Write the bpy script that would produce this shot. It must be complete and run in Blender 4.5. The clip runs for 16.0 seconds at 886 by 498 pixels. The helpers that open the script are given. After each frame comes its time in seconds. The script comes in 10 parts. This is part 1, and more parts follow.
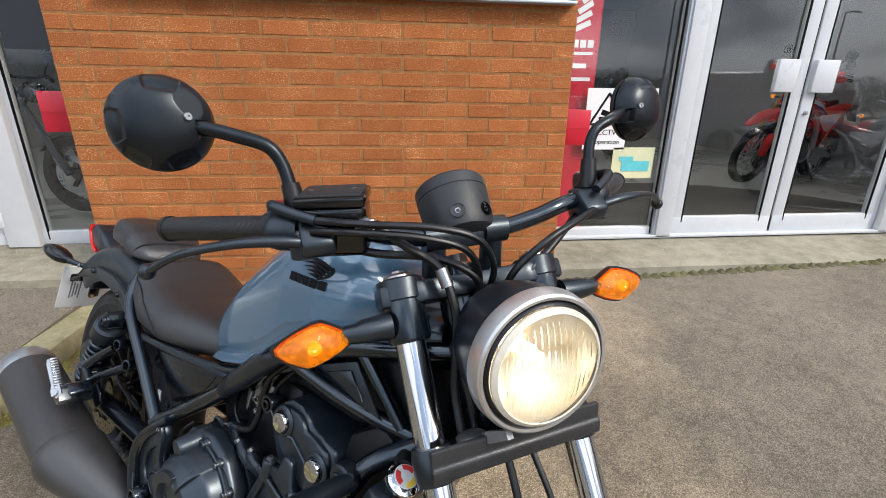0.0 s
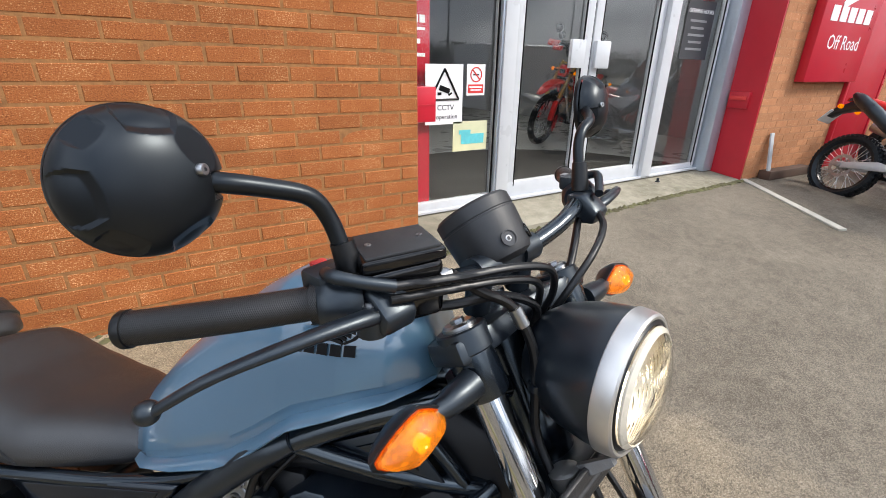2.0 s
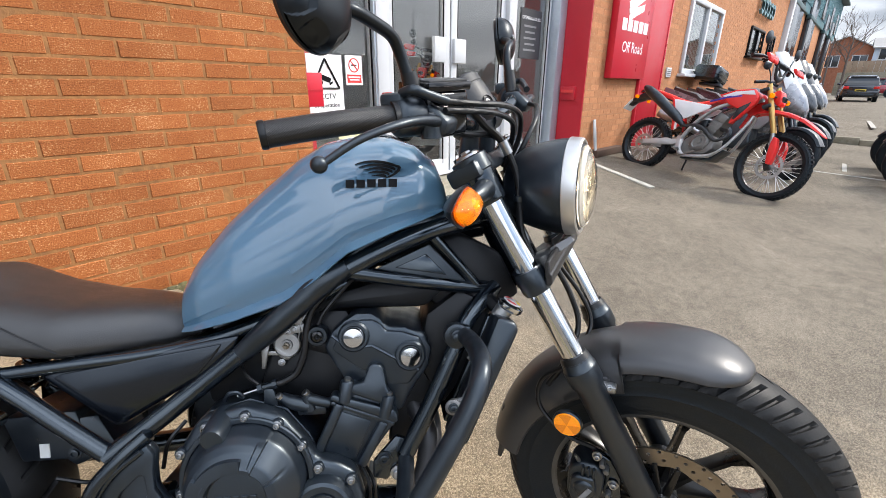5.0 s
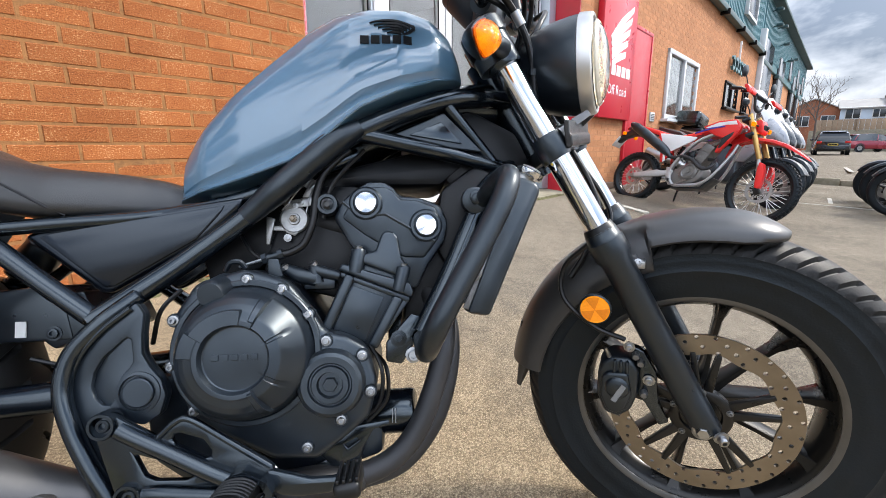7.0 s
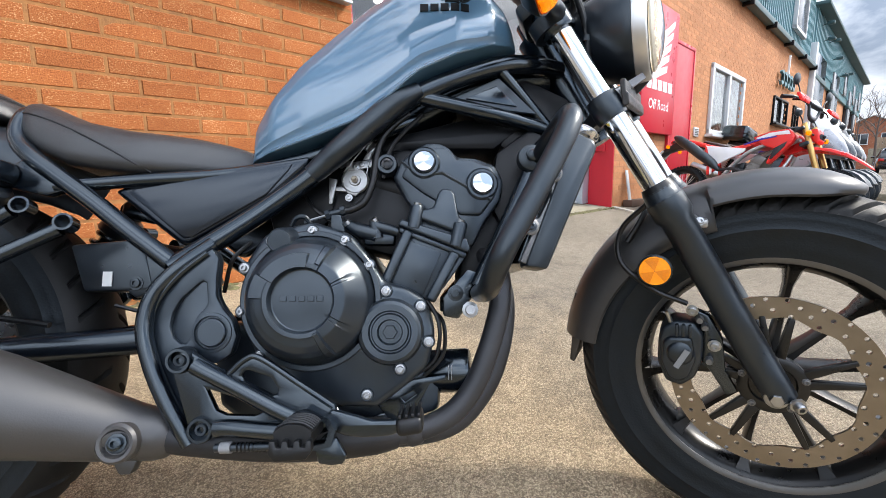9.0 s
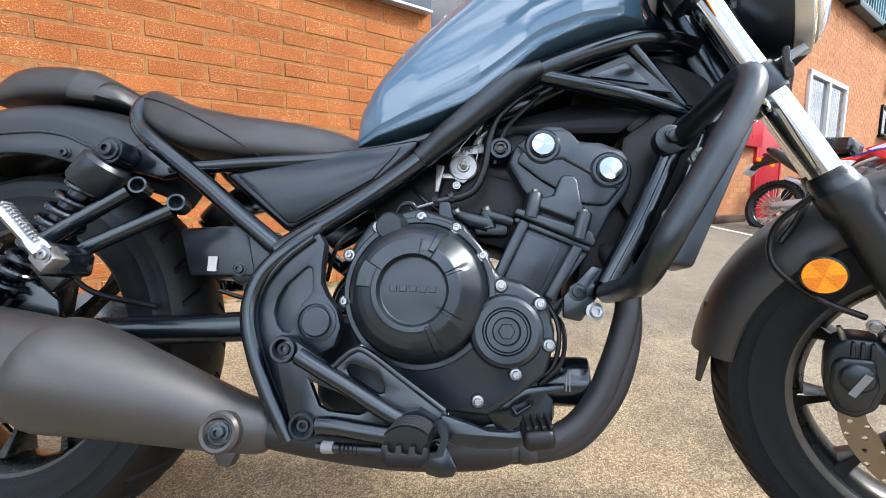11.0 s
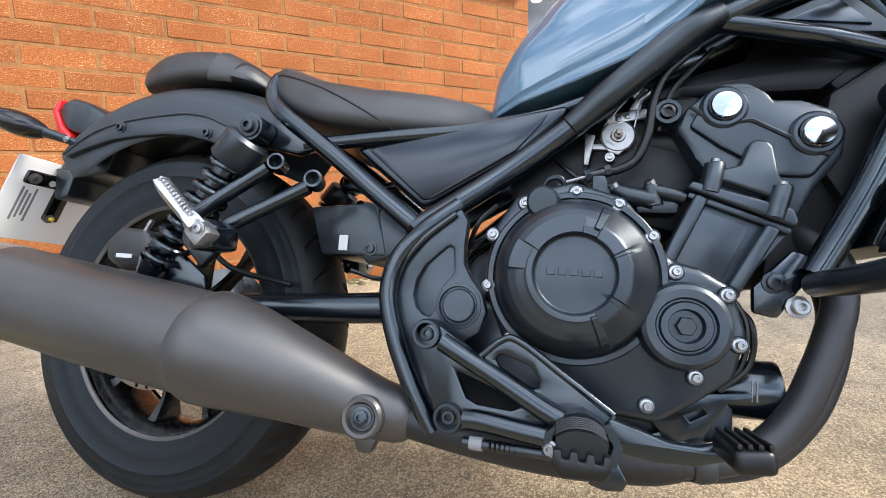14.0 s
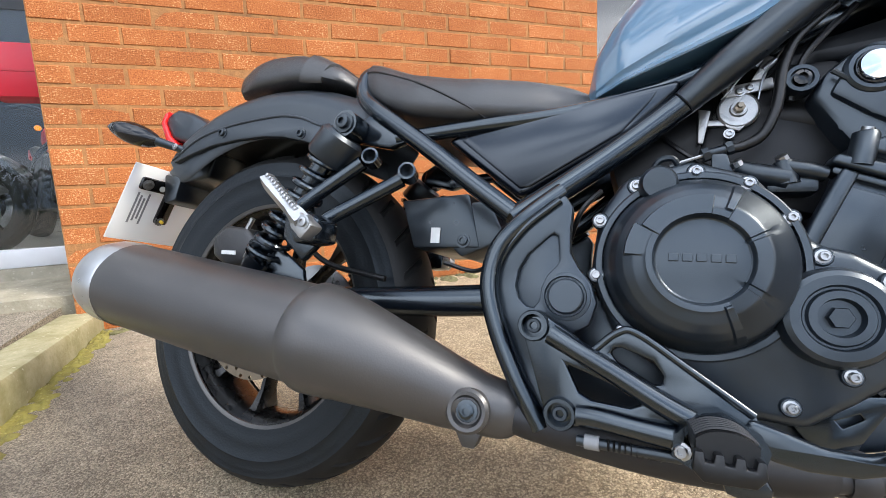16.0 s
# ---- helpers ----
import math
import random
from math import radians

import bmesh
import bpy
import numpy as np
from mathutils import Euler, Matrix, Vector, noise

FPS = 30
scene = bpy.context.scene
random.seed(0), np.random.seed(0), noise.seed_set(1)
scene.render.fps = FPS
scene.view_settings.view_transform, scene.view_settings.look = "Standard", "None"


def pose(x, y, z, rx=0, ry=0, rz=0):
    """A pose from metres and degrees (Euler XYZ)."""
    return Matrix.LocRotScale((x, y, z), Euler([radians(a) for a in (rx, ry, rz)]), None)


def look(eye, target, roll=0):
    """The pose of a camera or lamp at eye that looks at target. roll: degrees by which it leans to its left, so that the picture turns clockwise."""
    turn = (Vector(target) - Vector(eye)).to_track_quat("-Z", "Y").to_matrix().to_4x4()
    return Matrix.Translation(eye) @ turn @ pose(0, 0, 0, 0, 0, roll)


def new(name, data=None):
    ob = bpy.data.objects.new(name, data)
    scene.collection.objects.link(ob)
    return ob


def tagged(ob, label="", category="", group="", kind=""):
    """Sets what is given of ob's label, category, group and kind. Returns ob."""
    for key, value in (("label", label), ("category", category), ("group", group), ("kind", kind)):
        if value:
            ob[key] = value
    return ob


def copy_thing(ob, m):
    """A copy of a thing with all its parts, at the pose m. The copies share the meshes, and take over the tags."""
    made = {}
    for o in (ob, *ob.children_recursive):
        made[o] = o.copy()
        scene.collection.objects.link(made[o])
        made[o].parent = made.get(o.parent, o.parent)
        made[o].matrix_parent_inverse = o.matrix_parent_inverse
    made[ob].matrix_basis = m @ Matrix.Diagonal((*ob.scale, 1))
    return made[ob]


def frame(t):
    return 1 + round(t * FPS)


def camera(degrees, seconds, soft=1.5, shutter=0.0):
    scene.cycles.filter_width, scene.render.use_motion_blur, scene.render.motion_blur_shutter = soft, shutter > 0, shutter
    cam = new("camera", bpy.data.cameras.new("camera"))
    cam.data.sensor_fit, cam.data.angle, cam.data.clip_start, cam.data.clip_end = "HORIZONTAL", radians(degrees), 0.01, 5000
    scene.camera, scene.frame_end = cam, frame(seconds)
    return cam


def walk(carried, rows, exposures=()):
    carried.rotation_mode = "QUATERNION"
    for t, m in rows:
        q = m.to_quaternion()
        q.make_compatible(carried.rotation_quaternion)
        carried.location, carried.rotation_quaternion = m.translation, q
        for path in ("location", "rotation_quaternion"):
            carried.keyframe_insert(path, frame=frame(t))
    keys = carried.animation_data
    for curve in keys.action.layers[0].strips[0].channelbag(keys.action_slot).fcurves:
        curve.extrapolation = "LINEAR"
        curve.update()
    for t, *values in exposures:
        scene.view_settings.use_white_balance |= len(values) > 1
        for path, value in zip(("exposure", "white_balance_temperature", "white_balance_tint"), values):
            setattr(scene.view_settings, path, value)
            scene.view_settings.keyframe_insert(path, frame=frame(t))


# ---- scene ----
cam = camera(90.3, 16.0, 0.4)
PATH = [
    (0, (-0.978, -2.466, 1.186), (-0.761, -0.586, 0.54), 0.7),
    (0.5, (-1.022, -2.412, 1.202), (-0.729, -0.548, 0.536), 0.9),
    (1, (-1.061, -2.333, 1.213), (-0.602, -0.526, 0.489), 1.6),
    (1.5, (-1.113, -2.304, 1.225), (-0.464, -0.566, 0.478), 0.8),
    (2, (-1.225, -2.278, 1.234), (-0.255, -0.702, 0.476), 0.9),
    (2.5, (-1.317, -2.286, 1.224), (-0.089, -0.899, 0.472), 0.6),
    (3, (-1.382, -2.312, 1.223), (-0.096, -0.976, 0.473), 0.9),
    (3.5, (-1.455, -2.356, 1.193), (-0.119, -1.065, 0.454), 0.6),
    (4, (-1.505, -2.376, 1.157), (-0.133, -1.116, 0.429), 0.4),
    (4.2, (-1.521, -2.369, 1.145), (-0.139, -1.12, 0.418), 0.3),
    (6.3, (-1.621, -2.361, 0.857), (-0.112, -1.171, 0.302), 0.3),
    (6.5, (-1.626, -2.364, 0.819), (-0.114, -1.161, 0.303), 0.1),
    (7, (-1.64, -2.372, 0.749), (-0.134, -1.132, 0.308), -0.3),
    (7.5, (-1.658, -2.381, 0.698), (-0.175, -1.105, 0.283), -0.6),
    (8, (-1.668, -2.39, 0.674), (-0.215, -1.075, 0.275), -0.8),
    (8.5, (-1.678, -2.382, 0.656), (-0.248, -1.032, 0.29), -1.0),
    (9, (-1.687, -2.367, 0.645), (-0.272, -0.993, 0.312), -1.0),
    (9.2, (-1.693, -2.358, 0.642), (-0.288, -0.971, 0.322), -1.0),
    (11.3, (-1.709, -2.251, 0.598), (-0.513, -0.671, 0.326), -0.3),
    (11.5, (-1.711, -2.244, 0.602), (-0.534, -0.653, 0.312), -0.2),
    (12, (-1.719, -2.224, 0.597), (-0.584, -0.603, 0.302), 0.0),
    (12.5, (-1.725, -2.206, 0.591), (-0.628, -0.56, 0.295), 0.3),
    (13, (-1.736, -2.187, 0.585), (-0.684, -0.512, 0.292), 0.1),
    (13.5, (-1.744, -2.172, 0.583), (-0.756, -0.458, 0.288), -0.3),
    (14, (-1.753, -2.16, 0.577), (-0.814, -0.42, 0.279), -0.8),
    (14.5, (-1.764, -2.146, 0.57), (-0.879, -0.377, 0.273), -1.4),
    (15, (-1.772, -2.134, 0.567), (-0.939, -0.34, 0.269), -2.0),
    (15.5, (-1.783, -2.129, 0.566), (-1.015, -0.306, 0.272), -2.5),
    (16, (-1.795, -2.124, 0.56), (-1.097, -0.271, 0.281), -2.8),
]
walk(cam, [(t, look(eye, target, roll)) for t, eye, target, roll in PATH], exposures=((0.0, 0.54), (2.0, 0.70), (3.5, 0.85), (6.5, 1.01), (9.0, 1.17), (11.5, 1.34), (16.0, 1.35)))

# ---- world, sun, exposure ----
world = bpy.data.worlds.new("overcast_sky")
scene.world = world
world.use_nodes = True
wn, wl = world.node_tree.nodes, world.node_tree.links
wn.clear()
w_out = wn.new("ShaderNodeOutputWorld")
w_bg = wn.new("ShaderNodeBackground")
w_sky = wn.new("ShaderNodeTexSky")
w_sky.sky_type, w_sky.sun_disc = "NISHITA", False
SUN_ELEV, SUN_AZ = radians(40), radians(128)
w_sky.sun_elevation, w_sky.sun_rotation = SUN_ELEV, SUN_AZ
w_sky.air_density, w_sky.dust_density = 1.0, 3.0
w_co = wn.new("ShaderNodeTexCoord")
w_map = wn.new("ShaderNodeMapping")
w_map.inputs["Scale"].default_value = (1.0, 1.0, 3.2)
w_noise = wn.new("ShaderNodeTexNoise")
w_noise.inputs["Scale"].default_value, w_noise.inputs["Detail"].default_value = 2.1, 7
w_noise.inputs["Roughness"].default_value, w_noise.inputs["Distortion"].default_value = 0.55, 0.6
w_ramp = wn.new("ShaderNodeValToRGB")
w_ramp.color_ramp.elements[0].position, w_ramp.color_ramp.elements[0].color = 0.43, (2.7, 3.5, 4.9, 1)
w_ramp.color_ramp.elements[1].position, w_ramp.color_ramp.elements[1].color = 0.56, (12.6, 13.4, 15.0, 1)
w_mix = wn.new("ShaderNodeMix")
w_mix.data_type = "RGBA"
w_mix.inputs["Factor"].default_value = 0.8
wl.new(w_co.outputs["Generated"], w_map.inputs["Vector"])
wl.new(w_map.outputs["Vector"], w_noise.inputs["Vector"])
wl.new(w_noise.outputs["Fac"], w_ramp.inputs["Fac"])
wl.new(w_sky.outputs["Color"], w_mix.inputs["A"])
wl.new(w_ramp.outputs["Color"], w_mix.inputs["B"])
w_sep = wn.new("ShaderNodeSeparateXYZ")
wl.new(w_co.outputs["Generated"], w_sep.inputs[0])
w_grad = wn.new("ShaderNodeMapRange")   # cloud a little brighter overhead
w_grad.inputs["From Min"].default_value, w_grad.inputs["From Max"].default_value = 0.0, 0.75
w_grad.inputs["To Min"].default_value, w_grad.inputs["To Max"].default_value = 0.38, 1.30
wl.new(w_sep.outputs["Z"], w_grad.inputs["Value"])
w_mul = wn.new("ShaderNodeVectorMath")
w_mul.operation = "SCALE"
wl.new(w_mix.outputs["Result"], w_mul.inputs[0])
w_side = wn.new("ShaderNodeMapRange")   # and brighter on the sun's side
w_side.inputs["From Min"].default_value, w_side.inputs["From Max"].default_value = 0.3, -1.0
w_side.inputs["To Min"].default_value, w_side.inputs["To Max"].default_value = 0.52, 1.45
wl.new(w_sep.outputs["Y"], w_side.inputs["Value"])
w_both = wn.new("ShaderNodeMath")
w_both.operation = "MULTIPLY"
wl.new(w_grad.outputs[0], w_both.inputs[0])
wl.new(w_side.outputs[0], w_both.inputs[1])
wl.new(w_both.outputs[0], w_mul.inputs["Scale"])
wl.new(w_mul.outputs[0], w_bg.inputs["Color"])
w_bg.inputs["Strength"].default_value = 0.125
wl.new(w_bg.outputs["Background"], w_out.inputs["Surface"])

sun_data = bpy.data.lights.new("sun", "SUN")
sun_data.energy, sun_data.angle, sun_data.color = 2.1, radians(12), (1.0, 0.94, 0.85)
sun = new("sun", sun_data)
sun_dir = Vector((math.sin(SUN_AZ) * math.cos(SUN_ELEV), math.cos(SUN_AZ) * math.cos(SUN_ELEV), math.sin(SUN_ELEV)))
sun.rotation_euler = sun_dir.to_track_quat("Z", "Y").to_euler()
sun.location = sun_dir * 30


# ---- materials ----
def mat(name, color, rough=0.5, metal=0.0, vary=0.12, scale=60.0, bump=0.0, bump_scale=300.0, coat=0.0, rough_vary=0.08,
        spec=0.5, per_object=0.0, sky_tint=None, tint=None, emit=None, sparkle=0.0, wave=0.0):
    """A surface with grain at two scales, roughness that wanders, fine relief and, if asked, a shift from piece to piece."""
    m = bpy.data.materials.new(name)
    m.use_nodes = True
    n, l = m.node_tree.nodes, m.node_tree.links
    b = n["Principled BSDF"]
    co = n.new("ShaderNodeTexCoord")
    n1 = n.new("ShaderNodeTexNoise")
    n1.inputs["Scale"].default_value, n1.inputs["Detail"].default_value = scale, 6
    n2 = n.new("ShaderNodeTexNoise")
    n2.inputs["Scale"].default_value, n2.inputs["Detail"].default_value = max(scale / 14, 0.6), 3
    l.new(co.outputs["Object"], n1.inputs["Vector"])
    l.new(co.outputs["Object"], n2.inputs["Vector"])
    add = n.new("ShaderNodeMath")
    add.operation = "ADD"
    l.new(n1.outputs["Fac"], add.inputs[0])
    l.new(n2.outputs["Fac"], add.inputs[1])
    mr = n.new("ShaderNodeMapRange")
    mr.inputs["From Min"].default_value, mr.inputs["From Max"].default_value = 0.6, 1.4
    mr.inputs["To Min"].default_value, mr.inputs["To Max"].default_value = 1 - vary, 1 + vary
    l.new(add.outputs[0], mr.inputs["Value"])
    base = n.new("ShaderNodeRGB")
    base.outputs[0].default_value = (*color, 1)
    out = base.outputs[0]
    if tint:
        mixt = n.new("ShaderNodeMix")
        mixt.data_type = "RGBA"
        l.new(n2.outputs["Fac"], mixt.inputs["Factor"])
        l.new(out, mixt.inputs["A"])
        mixt.inputs["B"].default_value = (*tint, 1)
        out = mixt.outputs["Result"]
    mul = n.new("ShaderNodeVectorMath")
    mul.operation = "SCALE"
    l.new(out, mul.inputs[0])
    l.new(mr.outputs[0], mul.inputs["Scale"])
    out = mul.outputs[0]
    if per_object:
        oi = n.new("ShaderNodeObjectInfo")
        mo = n.new("ShaderNodeMapRange")
        mo.inputs["To Min"].default_value, mo.inputs["To Max"].default_value = 1 - per_object, 1 + per_object
        l.new(oi.outputs["Random"], mo.inputs["Value"])
        mul2 = n.new("ShaderNodeVectorMath")
        mul2.operation = "SCALE"
        l.new(out, mul2.inputs[0])
        l.new(mo.outputs[0], mul2.inputs["Scale"])
        out = mul2.outputs[0]
    l.new(out, b.inputs["Base Color"])
    b.inputs["Metallic"].default_value = metal
    b.inputs["Specular IOR Level"].default_value = spec
    # bluish specular tint puts the sky's colour into the black finishes
    if sky_tint:
        b.inputs["Specular Tint"].default_value = (*sky_tint, 1)
    b.inputs["Coat Weight"].default_value = coat
    b.inputs["Coat Roughness"].default_value = 0.04
    rr = n.new("ShaderNodeMapRange")
    rr.inputs["From Min"].default_value, rr.inputs["From Max"].default_value = 0.6, 1.4
    rr.inputs["To Min"].default_value, rr.inputs["To Max"].default_value = max(rough - rough_vary, 0.02), min(rough + rough_vary, 1)
    l.new(add.outputs[0], rr.inputs["Value"])
    l.new(rr.outputs[0], b.inputs["Roughness"])
    if bump:
        nb = n.new("ShaderNodeTexNoise")
        nb.inputs["Scale"].default_value, nb.inputs["Detail"].default_value = bump_scale, 4
        l.new(co.outputs["Object"], nb.inputs["Vector"])
        bp = n.new("ShaderNodeBump")
        bp.inputs["Strength"].default_value, bp.inputs["Distance"].default_value = bump, 0.004
        l.new(nb.outputs["Fac"], bp.inputs["Height"])
        l.new(bp.outputs["Normal"], b.inputs["Normal"])
    if wave:
        nw = n.new("ShaderNodeTexNoise")   # broad waviness of moulded and cast surfaces
        nw.inputs["Scale"].default_value, nw.inputs["Detail"].default_value = 9.0, 1
        l.new(co.outputs["Object"], nw.inputs["Vector"])
        bw = n.new("ShaderNodeBump")
        bw.inputs["Strength"].default_value, bw.inputs["Distance"].default_value = 1.0, wave
        l.new(nw.outputs["Fac"], bw.inputs["Height"])
        if bump:
            l.new(bw.outputs["Normal"], bp.inputs["Normal"])
        else:
            l.new(bw.outputs["Normal"], b.inputs["Normal"])
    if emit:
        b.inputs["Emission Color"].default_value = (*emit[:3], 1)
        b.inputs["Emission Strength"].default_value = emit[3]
        # cells of stronger emission imitate glints inside a lens
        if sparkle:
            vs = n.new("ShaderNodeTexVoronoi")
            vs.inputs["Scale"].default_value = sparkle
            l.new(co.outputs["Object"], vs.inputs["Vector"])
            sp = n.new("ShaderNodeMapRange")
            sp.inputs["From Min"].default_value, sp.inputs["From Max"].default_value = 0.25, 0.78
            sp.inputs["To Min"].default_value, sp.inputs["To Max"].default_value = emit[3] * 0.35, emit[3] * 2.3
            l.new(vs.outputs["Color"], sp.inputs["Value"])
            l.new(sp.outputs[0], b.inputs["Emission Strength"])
    return m


def speckled(name, color, dark, fleck, scale, fleck_scale, amount, bump, rough, per_object=0.0, island=False, patch=0.5, world_space=False):
    """Brick, tarmac and stone: patches of two tones, pale or dark grains and a rough relief."""
    m = bpy.data.materials.new(name)
    m.use_nodes = True
    n, l = m.node_tree.nodes, m.node_tree.links
    b = n["Principled BSDF"]
    geo = n.new("ShaderNodeNewGeometry")
    where = geo.outputs["Position"]
    n1 = n.new("ShaderNodeTexNoise")
    n1.inputs["Scale"].default_value, n1.inputs["Detail"].default_value, n1.inputs["Roughness"].default_value = scale, 8, 0.65
    l.new(where, n1.inputs["Vector"])
    big = n.new("ShaderNodeTexNoise")
    big.inputs["Scale"].default_value, big.inputs["Detail"].default_value = patch, 5
    l.new(where, big.inputs["Vector"])
    ad = n.new("ShaderNodeMath")
    ad.operation = "MULTIPLY_ADD"
    l.new(n1.outputs["Fac"], ad.inputs[0])
    ad.inputs[1].default_value = 0.6
    half = n.new("ShaderNodeMath")
    half.operation = "MULTIPLY"
    half.inputs[1].default_value = 0.4
    l.new(big.outputs["Fac"], half.inputs[0])
    l.new(half.outputs[0], ad.inputs[2])
    r = n.new("ShaderNodeValToRGB")
    r.color_ramp.elements[0].position, r.color_ramp.elements[0].color = 0.36, (*dark, 1)
    r.color_ramp.elements[1].position, r.color_ramp.elements[1].color = 0.62, (*color, 1)
    l.new(ad.outputs[0], r.inputs["Fac"])
    vo = n.new("ShaderNodeTexVoronoi")
    vo.inputs["Scale"].default_value = fleck_scale
    l.new(where, vo.inputs["Vector"])
    vn = n.new("ShaderNodeTexNoise")
    vn.inputs["Scale"].default_value = fleck_scale * 0.35
    l.new(where, vn.inputs["Vector"])
    sep = n.new("ShaderNodeSeparateColor")
    l.new(vo.outputs["Color"], sep.inputs[0])
    gt = n.new("ShaderNodeMath")
    gt.operation = "GREATER_THAN"
    gt.inputs[1].default_value = 1 - amount
    l.new(sep.outputs[0], gt.inputs[0])
    near = n.new("ShaderNodeMapRange")
    near.inputs["From Min"].default_value, near.inputs["From Max"].default_value = 0.48, 0.3
    l.new(vo.outputs["Distance"], near.inputs["Value"])
    m2 = n.new("ShaderNodeMath")
    m2.operation = "MULTIPLY"
    l.new(gt.outputs[0], m2.inputs[0])
    l.new(near.outputs[0], m2.inputs[1])
    m3 = n.new("ShaderNodeMath")
    m3.operation = "MULTIPLY"
    m3.use_clamp = True
    l.new(m2.outputs[0], m3.inputs[0])
    l.new(sep.outputs[1], m3.inputs[1])
    mx = n.new("ShaderNodeMix")
    mx.data_type = "RGBA"
    l.new(m3.outputs[0], mx.inputs["Factor"])
    l.new(r.outputs["Color"], mx.inputs["A"])
    mx.inputs["B"].default_value = (*fleck, 1)
    out = mx.outputs["Result"]
    if per_object or island:
        mo = n.new("ShaderNodeMapRange")
        k = per_object or 0.12
        mo.inputs["To Min"].default_value, mo.inputs["To Max"].default_value = 1 - k, 1 + k
        if island:
            l.new(geo.outputs["Random Per Island"], mo.inputs["Value"])
        else:
            oi = n.new("ShaderNodeObjectInfo")
            l.new(oi.outputs["Random"], mo.inputs["Value"])
        sc = n.new("ShaderNodeVectorMath")
        sc.operation = "SCALE"
        l.new(out, sc.inputs[0])
        l.new(mo.outputs[0], sc.inputs["Scale"])
        out = sc.outputs[0]
    l.new(out, b.inputs["Base Color"])
    b.inputs["Roughness"].default_value = rough
    b.inputs["Specular IOR Level"].default_value = 0.3
    bn = n.new("ShaderNodeTexNoise")
    bn.inputs["Scale"].default_value, bn.inputs["Detail"].default_value = fleck_scale * 0.8, 5
    l.new(where, bn.inputs["Vector"])
    bp = n.new("ShaderNodeBump")
    bp.inputs["Strength"].default_value, bp.inputs["Distance"].default_value = bump, 0.006
    l.new(bn.outputs["Fac"], bp.inputs["Height"])
    l.new(bp.outputs["Normal"], b.inputs["Normal"])
    return m


def aggregate(name, dark, mid, pale, scale):
    """Worn tarmac: small stones of many tones with dark gaps between them, and broad paler and darker areas."""
    m = bpy.data.materials.new(name)
    m.use_nodes = True
    n, l = m.node_tree.nodes, m.node_tree.links
    b = n["Principled BSDF"]
    geo = n.new("ShaderNodeNewGeometry")
    where = geo.outputs["Position"]
    tones, gaps = [], []
    for k, sc in enumerate((scale, scale * 2.3)):
        vo = n.new("ShaderNodeTexVoronoi")
        vo.inputs["Scale"].default_value = sc
        l.new(where, vo.inputs["Vector"])
        sep = n.new("ShaderNodeSeparateColor")
        l.new(vo.outputs["Color"], sep.inputs[0])
        tones.append(sep.outputs[k])
        gaps.append(vo.outputs["Distance"])
    broad = n.new("ShaderNodeTexNoise")
    broad.inputs["Scale"].default_value, broad.inputs["Detail"].default_value, broad.inputs["Roughness"].default_value = 1.1, 8, 0.62
    l.new(where, broad.inputs["Vector"])
    patch = n.new("ShaderNodeTexNoise")
    patch.inputs["Scale"].default_value, patch.inputs["Detail"].default_value = 16, 5
    l.new(where, patch.inputs["Vector"])

    def op(kind, a, c, d=None):
        q = n.new("ShaderNodeMath")
        q.operation = kind
        for i, v in enumerate((a, c, d)):
            if v is None:
                continue
            if isinstance(v, (int, float)):
                q.inputs[i].default_value = v
            else:
                l.new(v, q.inputs[i])
        return q.outputs[0]
    tone = op("ADD", op("MULTIPLY", tones[0], 0.50), op("MULTIPLY", tones[1], 0.34))
    tone = op("ADD", tone, op("MULTIPLY", op("SUBTRACT", broad.outputs["Fac"], 0.5), 0.75))
    tone = op("ADD", tone, op("MULTIPLY", op("SUBTRACT", patch.outputs["Fac"], 0.5), 0.45))
    gap = n.new("ShaderNodeMapRange")
    gap.inputs["From Min"].default_value, gap.inputs["From Max"].default_value = 0.42, 0.72
    gap.inputs["To Min"].default_value, gap.inputs["To Max"].default_value = 0.0, 0.24
    l.new(gaps[0], gap.inputs["Value"])
    tone = op("SUBTRACT", tone, gap.outputs[0])
    r = n.new("ShaderNodeValToRGB")
    r.color_ramp.elements[0].position, r.color_ramp.elements[0].color = 0.04, (*dark, 1)
    r.color_ramp.elements[1].position, r.color_ramp.elements[1].color = 0.84, (*pale, 1)
    e = r.color_ramp.elements.new(0.42)
    e.color = (*mid, 1)
    l.new(tone, r.inputs["Fac"])
    xyz = n.new("ShaderNodeSeparateXYZ")   # sandy tone by the pier, lightened to make up for missing light there
    l.new(where, xyz.inputs[0])
    paleness = op("ADD", op("MULTIPLY", op("SUBTRACT", 0.30, xyz.outputs["X"]), 1.1), op("MULTIPLY", op("SUBTRACT", broad.outputs["Fac"], 0.5), 2.4))
    mixg = n.new("ShaderNodeMix")
    mixg.data_type = "RGBA"
    paleness = op("MINIMUM", paleness, op("MULTIPLY", op("ADD", xyz.outputs["X"], 2.5), 1.2))
    l.new(op("MINIMUM", op("MAXIMUM", paleness, 0.0), 1.0), mixg.inputs["Factor"])
    warm = n.new("ShaderNodeVectorMath")
    warm.operation = "MULTIPLY"
    warm.inputs[1].default_value = (1.80, 1.66, 1.42)
    l.new(r.outputs["Color"], warm.inputs[0])
    l.new(r.outputs["Color"], mixg.inputs["A"])
    l.new(warm.outputs[0], mixg.inputs["B"])
    l.new(mixg.outputs["Result"], b.inputs["Base Color"])
    b.inputs["Roughness"].default_value = 0.9
    b.inputs["Specular IOR Level"].default_value = 0.3
    bp = n.new("ShaderNodeBump")
